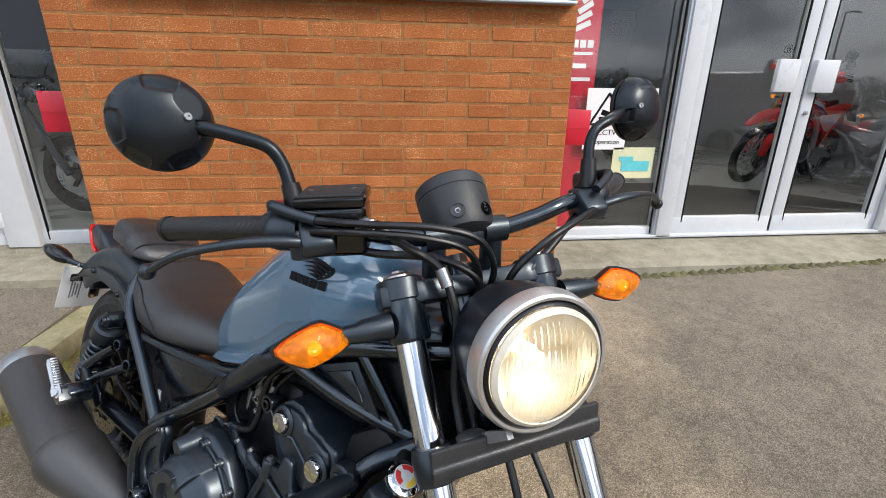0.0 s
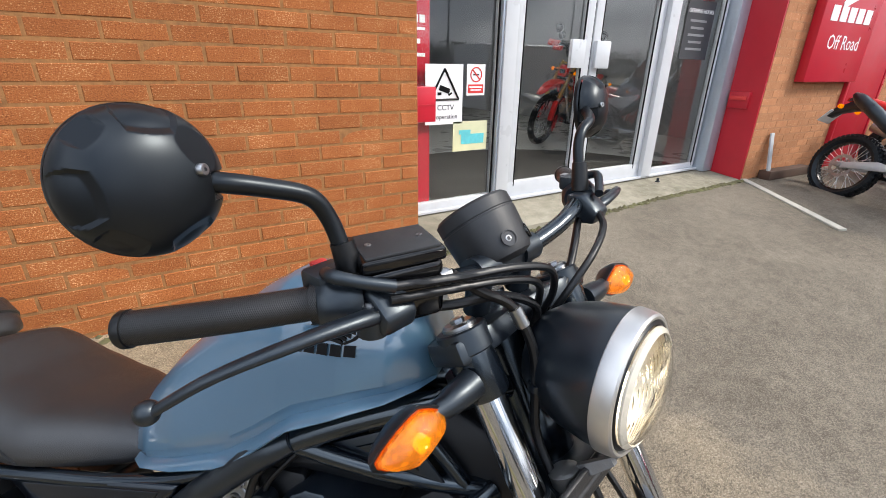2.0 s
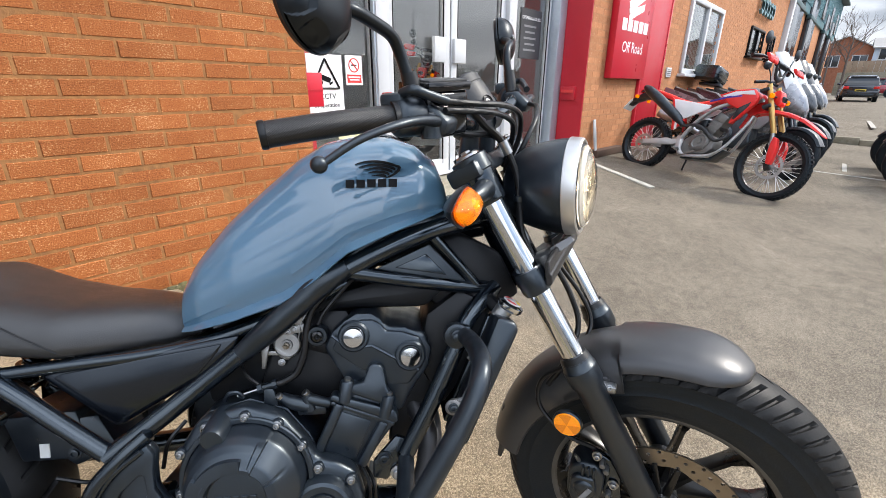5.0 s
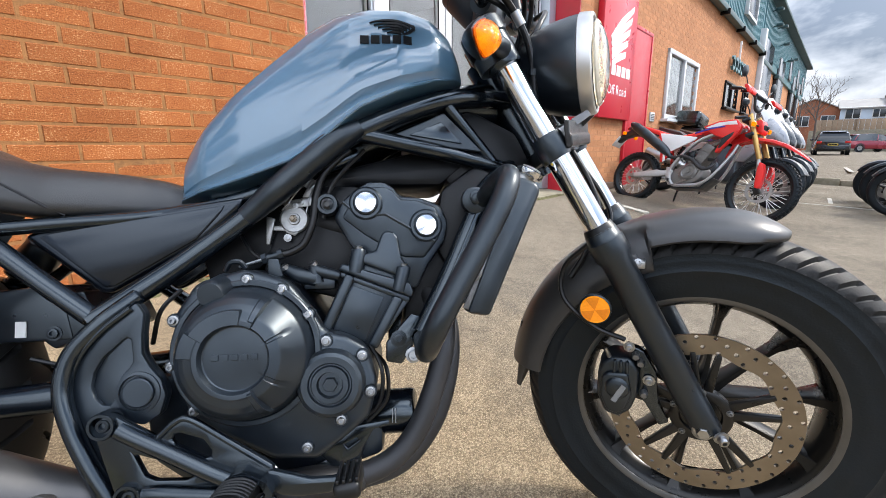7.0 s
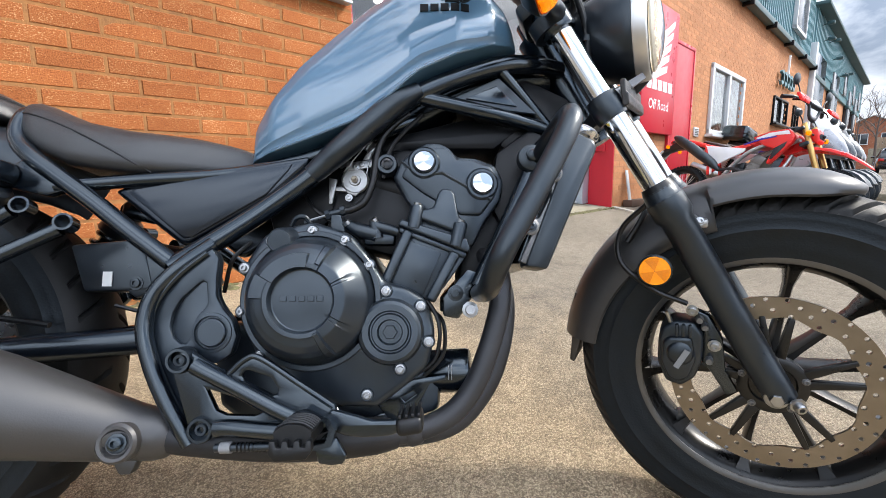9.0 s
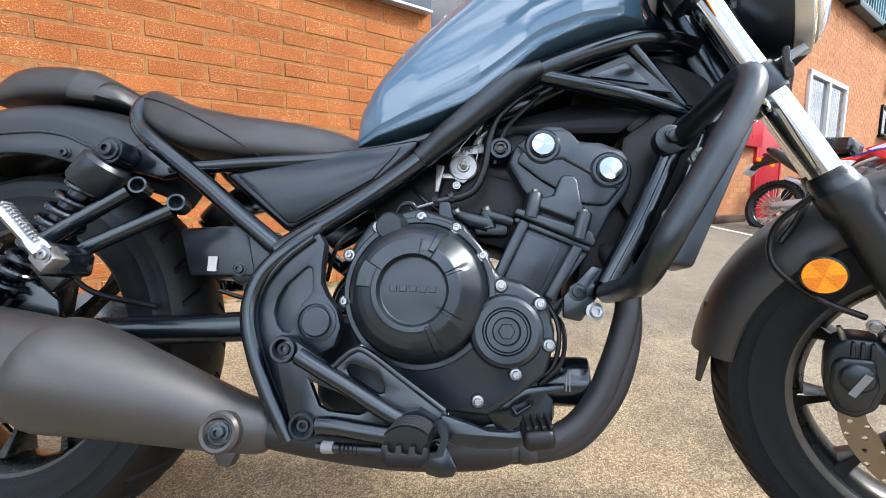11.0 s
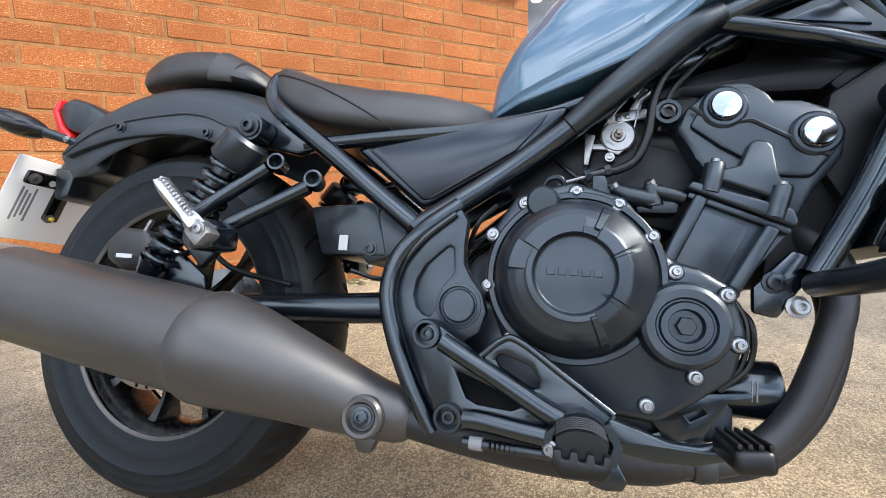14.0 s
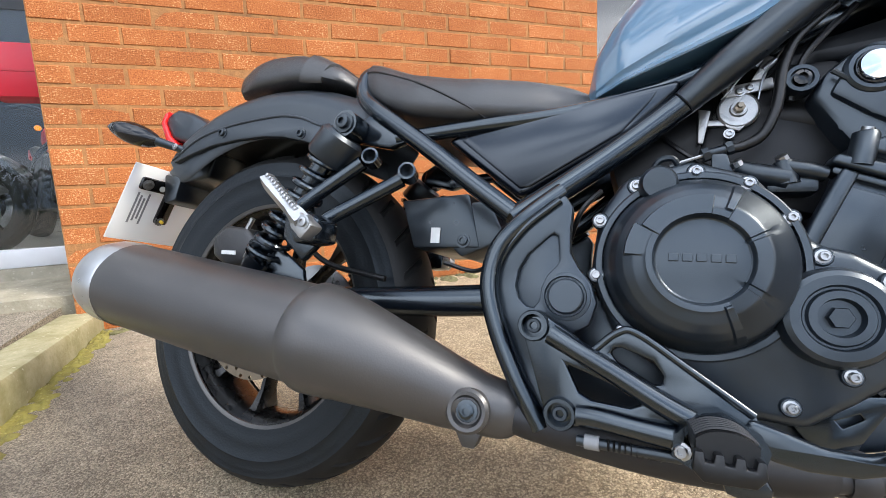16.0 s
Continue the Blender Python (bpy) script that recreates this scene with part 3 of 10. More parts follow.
def pierced(outer, holes, y0, y1, bevel=0.0):
    """A plate in x and z with holes of any outline, thick from y0 to y1, its rims rounded."""
    bm = bmesh.new()
    edges = []
    for loop in [outer] + list(holes):
        vs = [bm.verts.new((x, y0, z)) for x, z in loop]
        edges += [bm.edges.new((vs[i], vs[(i + 1) % len(vs)])) for i in range(len(vs))]
    bmesh.ops.triangle_fill(bm, edges=edges, use_beauty=True)
    r = bmesh.ops.extrude_face_region(bm, geom=list(bm.faces))
    bmesh.ops.translate(bm, verts=[q for q in r["geom"] if isinstance(q, bmesh.types.BMVert)], vec=(0, y1 - y0, 0))
    bmesh.ops.recalc_face_normals(bm, faces=bm.faces)
    if bevel:
        rims = [e for e in bm.edges if len(e.link_faces) == 2 and e.calc_face_angle(0) > 0.8]
        bmesh.ops.bevel(bm, geom=rims, offset=bevel, segments=2, profile=0.5, affect="EDGES", clamp_overlap=True)
    return from_bm(bm)


def moved(geo, m):
    return [m @ Vector(q) for q in geo[0]], geo[1]


def flip(geo):
    """The same on the other side of the middle."""
    return [Vector((q[0], -q[1], q[2])) for q in geo[0]], [tuple(reversed(f)) for f in geo[1]]


def bolt(c, axis=(0, -1, 0), r=0.007, h=0.006):
    """A flanged cap bolt with a socket."""
    return lathe([(r * 1.45, 0), (r * 1.45, h * 0.25), (r, h * 0.3), (r, h * 0.9), (r * 0.85, h), (r * 0.5, h), (r * 0.5, h * 0.5), (0.0005, h * 0.5)], c, axis, 10)


def part(name, geo, material, parent=None, label="", category="", group="", kind="", smooth=40, xf=None):
    """One mesh object under a thing or a part, or at top level."""
    me = bpy.data.meshes.new(name)
    v, f = geo
    if xf is not None:
        v = [xf @ Vector(q) for q in v]
    me.from_pydata([tuple(q) for q in v], [], f)
    bm = bmesh.new()
    bm.from_mesh(me)
    bmesh.ops.recalc_face_normals(bm, faces=bm.faces)
    bm.to_mesh(me)
    bm.free()
    if smooth:
        me.polygons.foreach_set("use_smooth", [True] * len(me.polygons))
        me.set_sharp_from_angle(angle=radians(smooth))
    me.materials.append(material)
    ob = new(name, me)
    if parent is not None:
        ob.parent = parent
    return tagged(ob, label, category, group, kind)


def thing(name, m, label, category, group=""):
    ob = new(name)
    ob.empty_display_size = 0.1
    ob.matrix_world = m
    return tagged(ob, label, category, group)


def text_geo(body, size, m):
    """Lettering in the built-in font as a flat mesh, centred."""
    cu = bpy.data.curves.new("lettering", "FONT")
    cu.body, cu.size, cu.align_x, cu.align_y, cu.extrude = body, size, "CENTER", "CENTER", 0.0006
    cu.resolution_u = 2
    tmp = bpy.data.objects.new("lettering", cu)
    me = bpy.data.meshes.new_from_object(tmp)
    v, f = [m @ q.co for q in me.vertices], [tuple(q.vertices) for q in me.polygons]
    bpy.data.objects.remove(tmp)
    bpy.data.meshes.remove(me)
    bpy.data.curves.remove(cu)
    return v, f


UPRIGHT = Matrix.Rotation(radians(90), 4, "X")   # a flat drawing stood up to face -y


# ---- ground ----
def ground_z(x, y):
    fade = min(max((y + 2.0) / 1.7, 0), 1) if x > -1.1 else 1
    near = 0.09 + 0.05 * min(max(y, -5), 0.9) + 0.028 * min(max(x + 1.1, -3), 3.6) * fade
    far = min(max((x - 11.2) / 12, 0), 1)
    return near + 0.10 + (0.14 - near) * far + 0.12 * min(max((x - 35) / 15, 0), 1) if x > 11.2 else near


def build_ground():
    xs = sorted(set([-80, -40, -20, -10] + [round(-6 + 0.5 * i, 2) for i in range(35)] + [11.19, 11.21, 13, 16, 19, 22, 24, 30, 45, 70, 120, 300]))
    ys = sorted(set([-200, -80, -40, -20, -10, -7] + [round(-5 + 0.4 * i, 2) for i in range(16)] + [1.4, 4, 12, 40]))
    verts = [(x, y, ground_z(x, y)) for y in ys for x in xs]
    nx = len(xs)
    faces = [(j * nx + i, j * nx + i + 1, (j + 1) * nx + i + 1, (j + 1) * nx + i) for j in range(len(ys) - 1) for i in range(nx - 1)]
    part("ground", (verts, faces), M_TARMAC, kind="structure", label="worn grey-brown tarmac forecourt sloping to the wall", smooth=10)


build_ground()

# ---- the brick building ----
COURSE, BRICK, JOINT, DATUM = 0.0762, 0.2286, 0.010, 1.4665
PIER_L, GLASS_Y, RIGHT_X = -2.575, 0.45, 3.85

wall_pier = part("wall_pier", box((PIER_L / 2, 0.2525, 1.95), (-PIER_L - 0.008, 0.50, 4.1)), M_MORTAR, kind="structure",
                 label="orange brick pier between two glazed shopfronts", smooth=0)
WALL_TURN = Matrix.Translation((RIGHT_X, 0, 0)) @ Matrix.Rotation(radians(-2.2), 4, "Z")   # the long wall: x along it, y into it


def on_wall(ob):
    ob.matrix_world = WALL_TURN @ ob.matrix_world
    return ob


def pierced_wall(x0, x1, z0, z1, y0, y1, holes):
    """A wall along x with rectangular openings right through it."""
    geo, x = [], x0
    for a, b, c, d in sorted(holes):
        geo.append(box(((x + a) / 2, (y0 + y1) / 2, (z0 + z1) / 2), (a - x, y1 - y0, z1 - z0)))
        geo.append(box(((a + b) / 2, (y0 + y1) / 2, (z0 + c) / 2), (b - a, y1 - y0, c - z0)))
        geo.append(box(((a + b) / 2, (y0 + y1) / 2, (d + z1) / 2), (b - a, y1 - y0, z1 - d)))
        x = b
    geo.append(box(((x + x1) / 2, (y0 + y1) / 2, (z0 + z1) / 2), (x1 - x, y1 - y0, z1 - z0)))
    return join(*geo)


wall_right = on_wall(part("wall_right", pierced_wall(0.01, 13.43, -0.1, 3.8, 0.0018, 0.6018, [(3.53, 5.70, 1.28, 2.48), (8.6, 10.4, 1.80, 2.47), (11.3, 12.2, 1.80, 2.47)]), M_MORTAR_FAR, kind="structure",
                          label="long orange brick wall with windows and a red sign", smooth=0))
part("red_reveal", box((RIGHT_X - 0.012, 0.225, 1.85), (0.02, 0.45, 3.7)), M_RED, kind="structure", label="red painted panel on the side of the brick pier")
letterbox = thing("letter_box", pose(RIGHT_X - 0.03, 0.20, 0.98), "red metal letter box on the red panel", "letter box")
part("box_body", box((0, 0, 0), (0.05, 0.20, 0.16), 0.006), M_RED, letterbox)
part("flap", box((-0.03, 0, 0.02), (0.012, 0.16, 0.04), 0.003), M_SIGNRED, letterbox)

board = thing("sign_board", pose(-1.16, -0.03, 1.95), "dark grey sign board fixed to the brick pier", "sign")
part("panel", box((0, 0, 0), (2.24, 0.05, 0.60), 0.004), M_BOARD, board)
part("edge_trim", box((0, -0.002, -0.3), (2.25, 0.06, 0.014), 0.003), M_GREYFRAME, board)

# apron and sill of the shop entrance
apron = loft([[(x, -0.03, 0.02), (x, -0.03, 0.195 - 0.004 * x), (x, 0.02, 0.215 - 0.004 * x), (x, GLASS_Y + 0.1, 0.255), (x, GLASS_Y + 0.1, 0.02)] for x in [0.0 + 0.24 * i for i in range(17)]])
part("entrance_apron", apron, M_CONCRETE, kind="structure", label="stained concrete ramp in front of the shop doors", smooth=15)
moss_v = []
for i in range(60):
    x = 0.02 + i * 0.064
    moss_v.append(lathe([(0.0005, 0.02 + random.random() * 0.01), (0.02 + random.random() * 0.02, 0.008), (0.035 + random.random() * 0.02, -0.01)],
                        (x, -0.05 + random.random() * 0.02, ground_z(x, -0.04)), (0, 0, 1), 6, caps=False))
part("moss_strip", join(*moss_v), M_MOSS, kind="stuff", label="moss and grit along the apron's edge", category="moss")
left_v = []
for i in range(150):
    x = -2.5 + random.random() * 2.4
    left_v.append(lathe([(0.0005, 0.006 + random.random() * 0.010), (0.010 + random.random() * 0.016, 0.004), (0.020 + random.random() * 0.025, -0.010)],
                        (x, -0.006 - random.random() ** 2 * 0.09, ground_z(x, -0.05)), (0, 0, 1), 7, caps=False))
part("moss_patches", join(*left_v), M_MOSS, kind="stuff", label="moss and damp dirt at the foot of the pier", category="moss")
left_apron = loft([[(x, 0.04, -0.1), (x, 0.04, 0.20), (x, GLASS_Y - 0.05, 0.235), (x, GLASS_Y - 0.03, 0.285), (x, GLASS_Y + 0.1, 0.285), (x, GLASS_Y + 0.1, -0.1)] for x in (-12, -8, -5, -4, -3.3, PIER_L)])
part("left_apron", left_apron, M_CONCRETE, kind="structure", label="weathered concrete sill strip under the glazing", smooth=15)
kerb = thing("kerb", pose(0, 0, 0), "mossy concrete kerb running out from the pier", "kerb")
for i in range(5):
    y0 = 0.03 - i * 0.92
    part("kerb_stone", box((-2.56, y0 - 0.455, ground_z(-2.56, y0 - 0.455) + 0.02), (0.15, 0.905, 0.16), 0.014), M_KERB, kerb)
kerb_moss = [lathe([(0.0005, 0.006 + 0.010 * random.random()), (0.010 + random.random() * 0.014, 0.004), (0.018 + random.random() * 0.022, -0.010)], (-2.478 + random.random() ** 2 * 0.05, -0.05 - random.random() * 3.6, 0), (0, 0, 1), 7, caps=False) for _ in range(420)]
kerb_moss = [([Vector((q.x, q.y, q.z + ground_z(-2.5, q.y))) for q in g[0]], g[1]) for g in kerb_moss]
part("kerb_moss", join(*kerb_moss), M_KERBMOSS, kind="stuff", label="moss in the gutter of the kerb", category="moss")
raised = loft([[(x, 0.04, -0.2), (x, 0.04, 0.155), (x, -8, -0.2), (x, -8, -0.4)] for x in (-9, -2.63)])
part("side_tarmac", raised, M_TARMAC, kind="structure", label="raised tarmac behind the kerb", smooth=10)


# ---- glazing ----
def pane_frame(name, x0, x1, z0, z1, y, w=0.05, d=0.06, material=M_WHITE, bottom=None):
    """A framed pane that stands in the plane y."""
    ob = new(name)
    tagged(ob, kind="structure", label="glass pane in a white metal frame")
    b = bottom or w
    part("bottom_rail", box(((x0 + x1) / 2, y, z0 + b / 2), (x1 - x0, d, b), 0.004), material, ob)
    part("top_rail", box(((x0 + x1) / 2, y, z1 - w / 2), (x1 - x0, d, w), 0.004), material, ob)
    for x in (x0 + w / 2, x1 - w / 2):
        part("stile", box((x, y, (z0 + z1) / 2), (w, d * 0.97, z1 - z0 - 0.004), 0.004), material, ob)
    g = part("pane", box(((x0 + x1) / 2, y, (z0 + z1) / 2), (x1 - x0 - 1.6 * w, 0.006, z1 - z0 - 1.6 * w)), M_GLASS, ob, smooth=0)
    g.visible_shadow = False
    part("gasket", join(*[box((x, y - d * 0.42, (z0 + z1) / 2), (0.010, 0.012, z1 - z0 - 2 * w), 0.002) for x in (x0 + w + 0.004, x1 - w - 0.004)]), M_SIGNBLACK, ob)
    return ob


ZT = 3.0
part("door_head", box((1.93, GLASS_Y + 0.02, 3.32), (3.84, 0.14, 0.64), 0.004), M_WHITE, kind="structure", label="white panel over the shop doors")
pane_frame("window_1", 0.005, 0.885, 0.255, ZT, GLASS_Y, 0.018, 0.06, bottom=0.07)
part("door_post", box((0.945, GLASS_Y - 0.02, 1.63), (0.115, 0.10, 2.75), 0.005), M_WHITE, kind="structure", label="white aluminium door post")
part("door_post_trim", box((0.878, GLASS_Y - 0.03, 1.63), (0.02, 0.06, 2.75), 0.004), M_GREYFRAME, kind="structure", label="grey trim beside the door post")
door_1 = pane_frame("door_1", 1.008, 1.800, 0.268, ZT, GLASS_Y, 0.085, 0.055, bottom=0.125)
door_2 = pane_frame("door_2", 1.818, 2.690, 0.268, ZT, GLASS_Y, 0.085, 0.055, bottom=0.125)
part("brush_strip", box((1.809, GLASS_Y, 1.63), (0.014, 0.03, 2.7)), M_SIGNBLACK, kind="structure", label="dark seal where the two doors meet", smooth=0)
part("door_post", box((2.765, GLASS_Y - 0.02, 1.63), (0.14, 0.10, 2.75), 0.005), M_WHITE, kind="structure", label="white aluminium door post")
pane_frame("window_2", 2.84, 3.64, 0.255, ZT, GLASS_Y, 0.04, 0.06, bottom=0.07)
part("grey_jamb", box((3.74, GLASS_Y - 0.06, 1.63), (0.17, 0.16, 2.78), 0.006), M_GREYFRAME, kind="structure", label="blue-grey metal jamb")
part("door_sill", box((1.9, GLASS_Y - 0.01, 0.262), (3.78, 0.12, 0.02), 0.004), M_WHITE, kind="structure", label="white threshold under the doors")
for door, xs in ((door_1, (1.555, 1.705)), (door_2, (1.83, 1.995))):
    part("push_plate", box(((xs[0] + xs[1]) / 2, GLASS_Y - 0.045, 1.355), (xs[1] - xs[0], 0.035, 0.205), 0.006), M_WHITE, door, "white square pull handle")
part("lock", lathe([(0.014, 0), (0.014, 0.012), (0.006, 0.014), (0.0005, 0.014)], (1.86, GLASS_Y - 0.028, 1.12), (0, -1, 0), 12), M_STEEL, door_2)
stop = thing("door_stop", pose(2.75, GLASS_Y - 0.22, 0.246), "small dark metal door stop on the concrete", "door stop")
part("knob", lathe([(0.022, 0), (0.022, 0.008), (0.012, 0.012), (0.014, 0.035), (0.004, 0.04)], (0, 0, 0), (0, 0, 1), 12), M_MATT, stop)
pane_frame("window_3", -3.17, PIER_L - 0.005, 0.285, ZT, 0.47, 0.03, 0.06, bottom=0.085)
part("door_post", box((-3.262, 0.45, 1.63), (0.185, 0.10, 2.70), 0.006), M_WHITE, kind="structure", label="white aluminium door post")
door_3 = pane_frame("door_3", -4.28, -3.362, 0.285, ZT, 0.46, 0.10, 0.055, bottom=0.14)
for z in (0.46, 1.5):
    part("hinge", box((-3.36, 0.405, z), (0.05, 0.03, 0.10), 0.006), M_WHITE, door_3)
pane_frame("window_4", -6.2, -4.32, 0.285, ZT, 0.47, 0.05, 0.06, bottom=0.13)
part("window_head", box((-5.0, 0.5, 3.32), (4.84, 0.14, 0.64), 0.004), M_WHITE, kind="structure", label="white panel over the glazing")
# showroom
part("floor", box((-0.8, 5.6, 0.24), (13.6, 10.2, 0.03)), M_ROOMFLOOR, kind="structure", label="pale grey showroom floor", smooth=0)
part("ceiling", box((-0.8, 5.6, 3.6), (13.6, 10.2, 0.06)), M_ROOMWALL, kind="structure", label="showroom ceiling", smooth=0)
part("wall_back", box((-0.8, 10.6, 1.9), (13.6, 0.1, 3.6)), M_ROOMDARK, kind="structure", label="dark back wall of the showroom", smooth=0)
for x in (-7.5, 5.9):
    part("wall_side", box((x, 5.6, 1.9), (0.1, 10.2, 3.6)), M_ROOMWALL, kind="structure", label="grey side wall of the showroom", smooth=0)
mat_ring = [(1.75 + 1.9 * math.cos(math.pi * k / 32), 0.56 + 1.9 * math.sin(math.pi * k / 32)) for k in range(33)]
part("entrance_mat", loft([[(x, y, 0.256) for x, y in mat_ring], [(x, y, 0.264) for x, y in mat_ring]]), M_ROOMMAT, kind="structure", label="dark curved entrance mat", smooth=0)
for i in range(4):
    for j in range(3):
        dl = thing("downlight", pose(-4.4 + i * 2.6, 1.6 + j * 2.4, 3.565), "round recessed ceiling downlight, lit", "ceiling light", "showroom downlights")
        part("ring", lathe([(0.09, 0), (0.095, -0.012), (0.075, -0.015), (0.072, 0)], (0, 0, 0), (0, 0, 1), 18, caps=False), M_WHITE, dl)
        part("diffuser", lathe([(0.072, -0.006), (0.0005, -0.008)], (0, 0, 0), (0, 0, 1), 18, caps=False), M_LAMP, dl)


# ---- stickers and posters in the glass ----
def card(name, x0, x1, z0, z1, y, material, label, category):
    ob = thing(name, pose((x0 + x1) / 2, y, (z0 + z1) / 2), label, category)
    part("sheet", box((0, 0, 0), (x1 - x0, 0.003, z1 - z0)), material, ob, smooth=0)
    return ob


GY = GLASS_Y - 0.006
red_box = thing("red_letter_box", pose(0.095, 0.20, 1.03), "red metal letter box on the side of the pier", "letter box")
part("case", box((0, 0, 0.002), (0.186, 0.15, 0.200), 0.004), M_REDSIGN, red_box)
part("flap_line", box((0, -0.076, 0.0), (0.18, 0.004, 0.008)), M_RED, red_box)
cctv = card("cctv_sign", 0.290, 0.588, 0.872, 1.262, GY - 0.004, M_SIGNWHITE, "white camera warning sign with a black triangle on the glass", "sign")
tri_o = [(-0.115, -0.03), (0.115, -0.03), (0.0, 0.165)]
for a, b in zip(tri_o, tri_o[1:] + tri_o[:1]):
    part("triangle_side", tube([(a[0], -0.003, a[1]), (b[0], -0.003, b[1])], 0.0075, 6), M_SIGNBLACK, cctv)
part("camera_symbol", join(box((0.0, -0.003, 0.035), (0.085, 0.002, 0.034), 0.0, Matrix.Rotation(radians(18), 3, "Y")), box((-0.04, -0.003, 0.008), (0.03, 0.002, 0.018)),
                           box((0.045, -0.003, 0.005), (0.03, 0.002, 0.012), 0.0, Matrix.Rotation(radians(-30), 3, "Y"))), M_SIGNBLACK, cctv, smooth=0)
part("lettering", text_geo("CCTV", 0.052, Matrix.Translation((0.01, -0.0025, -0.085)) @ UPRIGHT), M_SIGNBLACK, cctv, smooth=0)
part("lettering", text_geo("in operation", 0.044, Matrix.Translation((0.0, -0.0025, -0.145)) @ UPRIGHT), M_SIGNBLACK, cctv, smooth=0)
nosmoke = card("no_smoking_sign", 0.620, 0.775, 1.060, 1.265, GY - 0.004, M_SIGNWHITE, "small white and red no smoking sticker", "sign")
part("ring", lathe([(0.042, 0), (0.050, 0), (0.050, 0.002), (0.042, 0.002)], (0, -0.002, 0.035), (0, -1, 0), 28, caps=False), M_SIGNRED, nosmoke)
part("bar", box((0, -0.003, 0.035), (0.086, 0.002, 0.009), 0, Matrix.Rotation(radians(45), 3, "Y")), M_SIGNRED, nosmoke, smooth=0)
part("cigarette", box((0, -0.0028, 0.035), (0.05, 0.0015, 0.010)), M_SIGNBLACK, nosmoke, smooth=0)
part("red_block", box((0, -0.0025, -0.058), (0.13, 0.002, 0.058)), M_SIGNRED, nosmoke, smooth=0)
part("text_bars", join(box((0, -0.004, -0.047), (0.11, 0.001, 0.010)), box((0, -0.004, -0.066), (0.09, 0.001, 0.008))), M_SIGNWHITE, nosmoke, smooth=0)
poster = card("pale_poster", 0.515, 0.815, 0.675, 0.885, GY - 0.004, M_POSTER, "small faded yellow and turquoise poster", "poster")
part("blue_patch", join(box((0.02, -0.003, -0.02), (0.2, 0.002, 0.07)), box((-0.05, -0.0035, 0.03), (0.1, 0.002, 0.03))), M_POSTERBLUE, poster, smooth=0)
banner = card("red_banner", 0.035, 0.345, 0.30, 2.6, GLASS_Y + 0.035, M_REDSIGN, "tall red printed banner behind the glass", "banner")
for k in range(5):
    part("wing_bar", box((0.02 + 0.012 * k, -0.003, 0.17 + k * 0.055), (0.14 - 0.018 * k, 0.002, 0.032), 0, Matrix.Rotation(radians(-24 - 4 * k), 3, "Y")), M_SIGNWHITE, banner, smooth=0)
for k in range(5):
    part("word_block", box((-0.10 + 0.05 * k, -0.003, 0.075), (0.038, 0.002, 0.045)), M_SIGNWHITE, banner, smooth=0)
part("text_bar", join(box((0, -0.003, 0.018), (0.24, 0.002, 0.016)), box((0.0, -0.003, -0.055), (0.17, 0.002, 0.028)), box((0, -0.003, -0.135), (0.24, 0.002, 0.022))), M_SIGNWHITE, banner, smooth=0)
sticker = card("opening_hours_sticker", 3.02, 3.46, 1.35, 1.85, GY - 0.003, M_ROOMDARK, "dark opening hours sticker on the glass", "sticker")
part("lettering", text_geo("OPENING HOURS", 0.05, Matrix.Translation((0, -0.003, 0.16)) @ UPRIGHT), M_SIGNWHITE, sticker, smooth=0)
part("text_bars", join(*[box((-0.02, -0.003, 0.08 - 0.06 * k), (0.26 - 0.05 * (k % 2), 0.002, 0.02)) for k in range(5)]), M_PRINTGREY, sticker, smooth=0)
red_case = thing("red_letter_box", pose(PIER_L - 0.115, 0.235, 1.095), "red metal letter box on the side of the pier", "letter box")
part("case", box((0, 0, 0.002), (0.22, 0.15, 0.206), 0.004), M_REDSIGN, red_case)
part("flap_line", box((0, -0.076, 0.0), (0.21, 0.004, 0.008)), M_RED, red_case)
hours = card("opening_hours_sticker", -3.10, -2.62, 1.42, 1.95, 0.462, M_ROOMDARK, "dark opening hours sticker on the glass", "sticker")
part("lettering", text_geo("OPENING HOURS", 0.052, Matrix.Translation((0.0, -0.003, 0.19)) @ UPRIGHT), M_SIGNWHITE, hours, smooth=0)
for k, word in enumerate(("MON-FRI", "SATURDAY", "SUNDAY")):
    part("lettering", text_geo(word, 0.034, Matrix.Translation((-0.08, -0.003, 0.11 - 0.05 * k)) @ UPRIGHT), M_PRINTGREY, hours, smooth=0)
    part("text_bar", box((0.12, -0.003, 0.11 - 0.05 * k), (0.11, 0.002, 0.022)), M_PRINTGREY, hours, smooth=0)

# ---- signs, windows and fittings on the long wall ----
sign = on_wall(thing("off_road_sign", pose(1.06, -0.05, 1.99), "red wall sign with a white wing emblem", "sign"))
part("panel", box((0, 0, 0), (1.16, 0.09, 1.66), 0.008), M_REDSIGN, sign)
for k in range(5):
    sx, sz, ex, ez = -0.34 + 0.02 * k, 0.20 - 0.075 * k, 0.42 - 0.05 * k, 0.70 - 0.155 * k
    part("wing_feather", prism([(sx, sz), (sx * 0.5 + ex * 0.5 - 0.05, sz * 0.5 + ez * 0.5 + 0.02), (ex, ez), (ex - 0.01, ez - 0.085), (sx * 0.5 + ex * 0.5 - 0.02, sz * 0.5 + ez * 0.5 - 0.075), (sx + 0.03, sz - 0.055)], -0.050, -0.046), M_SIGNWHITE, sign, smooth=0)
for k in range(5):
    part("word_block", box((-0.36 + 0.18 * k, -0.048, -0.20), (0.14, 0.004, 0.135)), M_SIGNWHITE, sign, smooth=0)
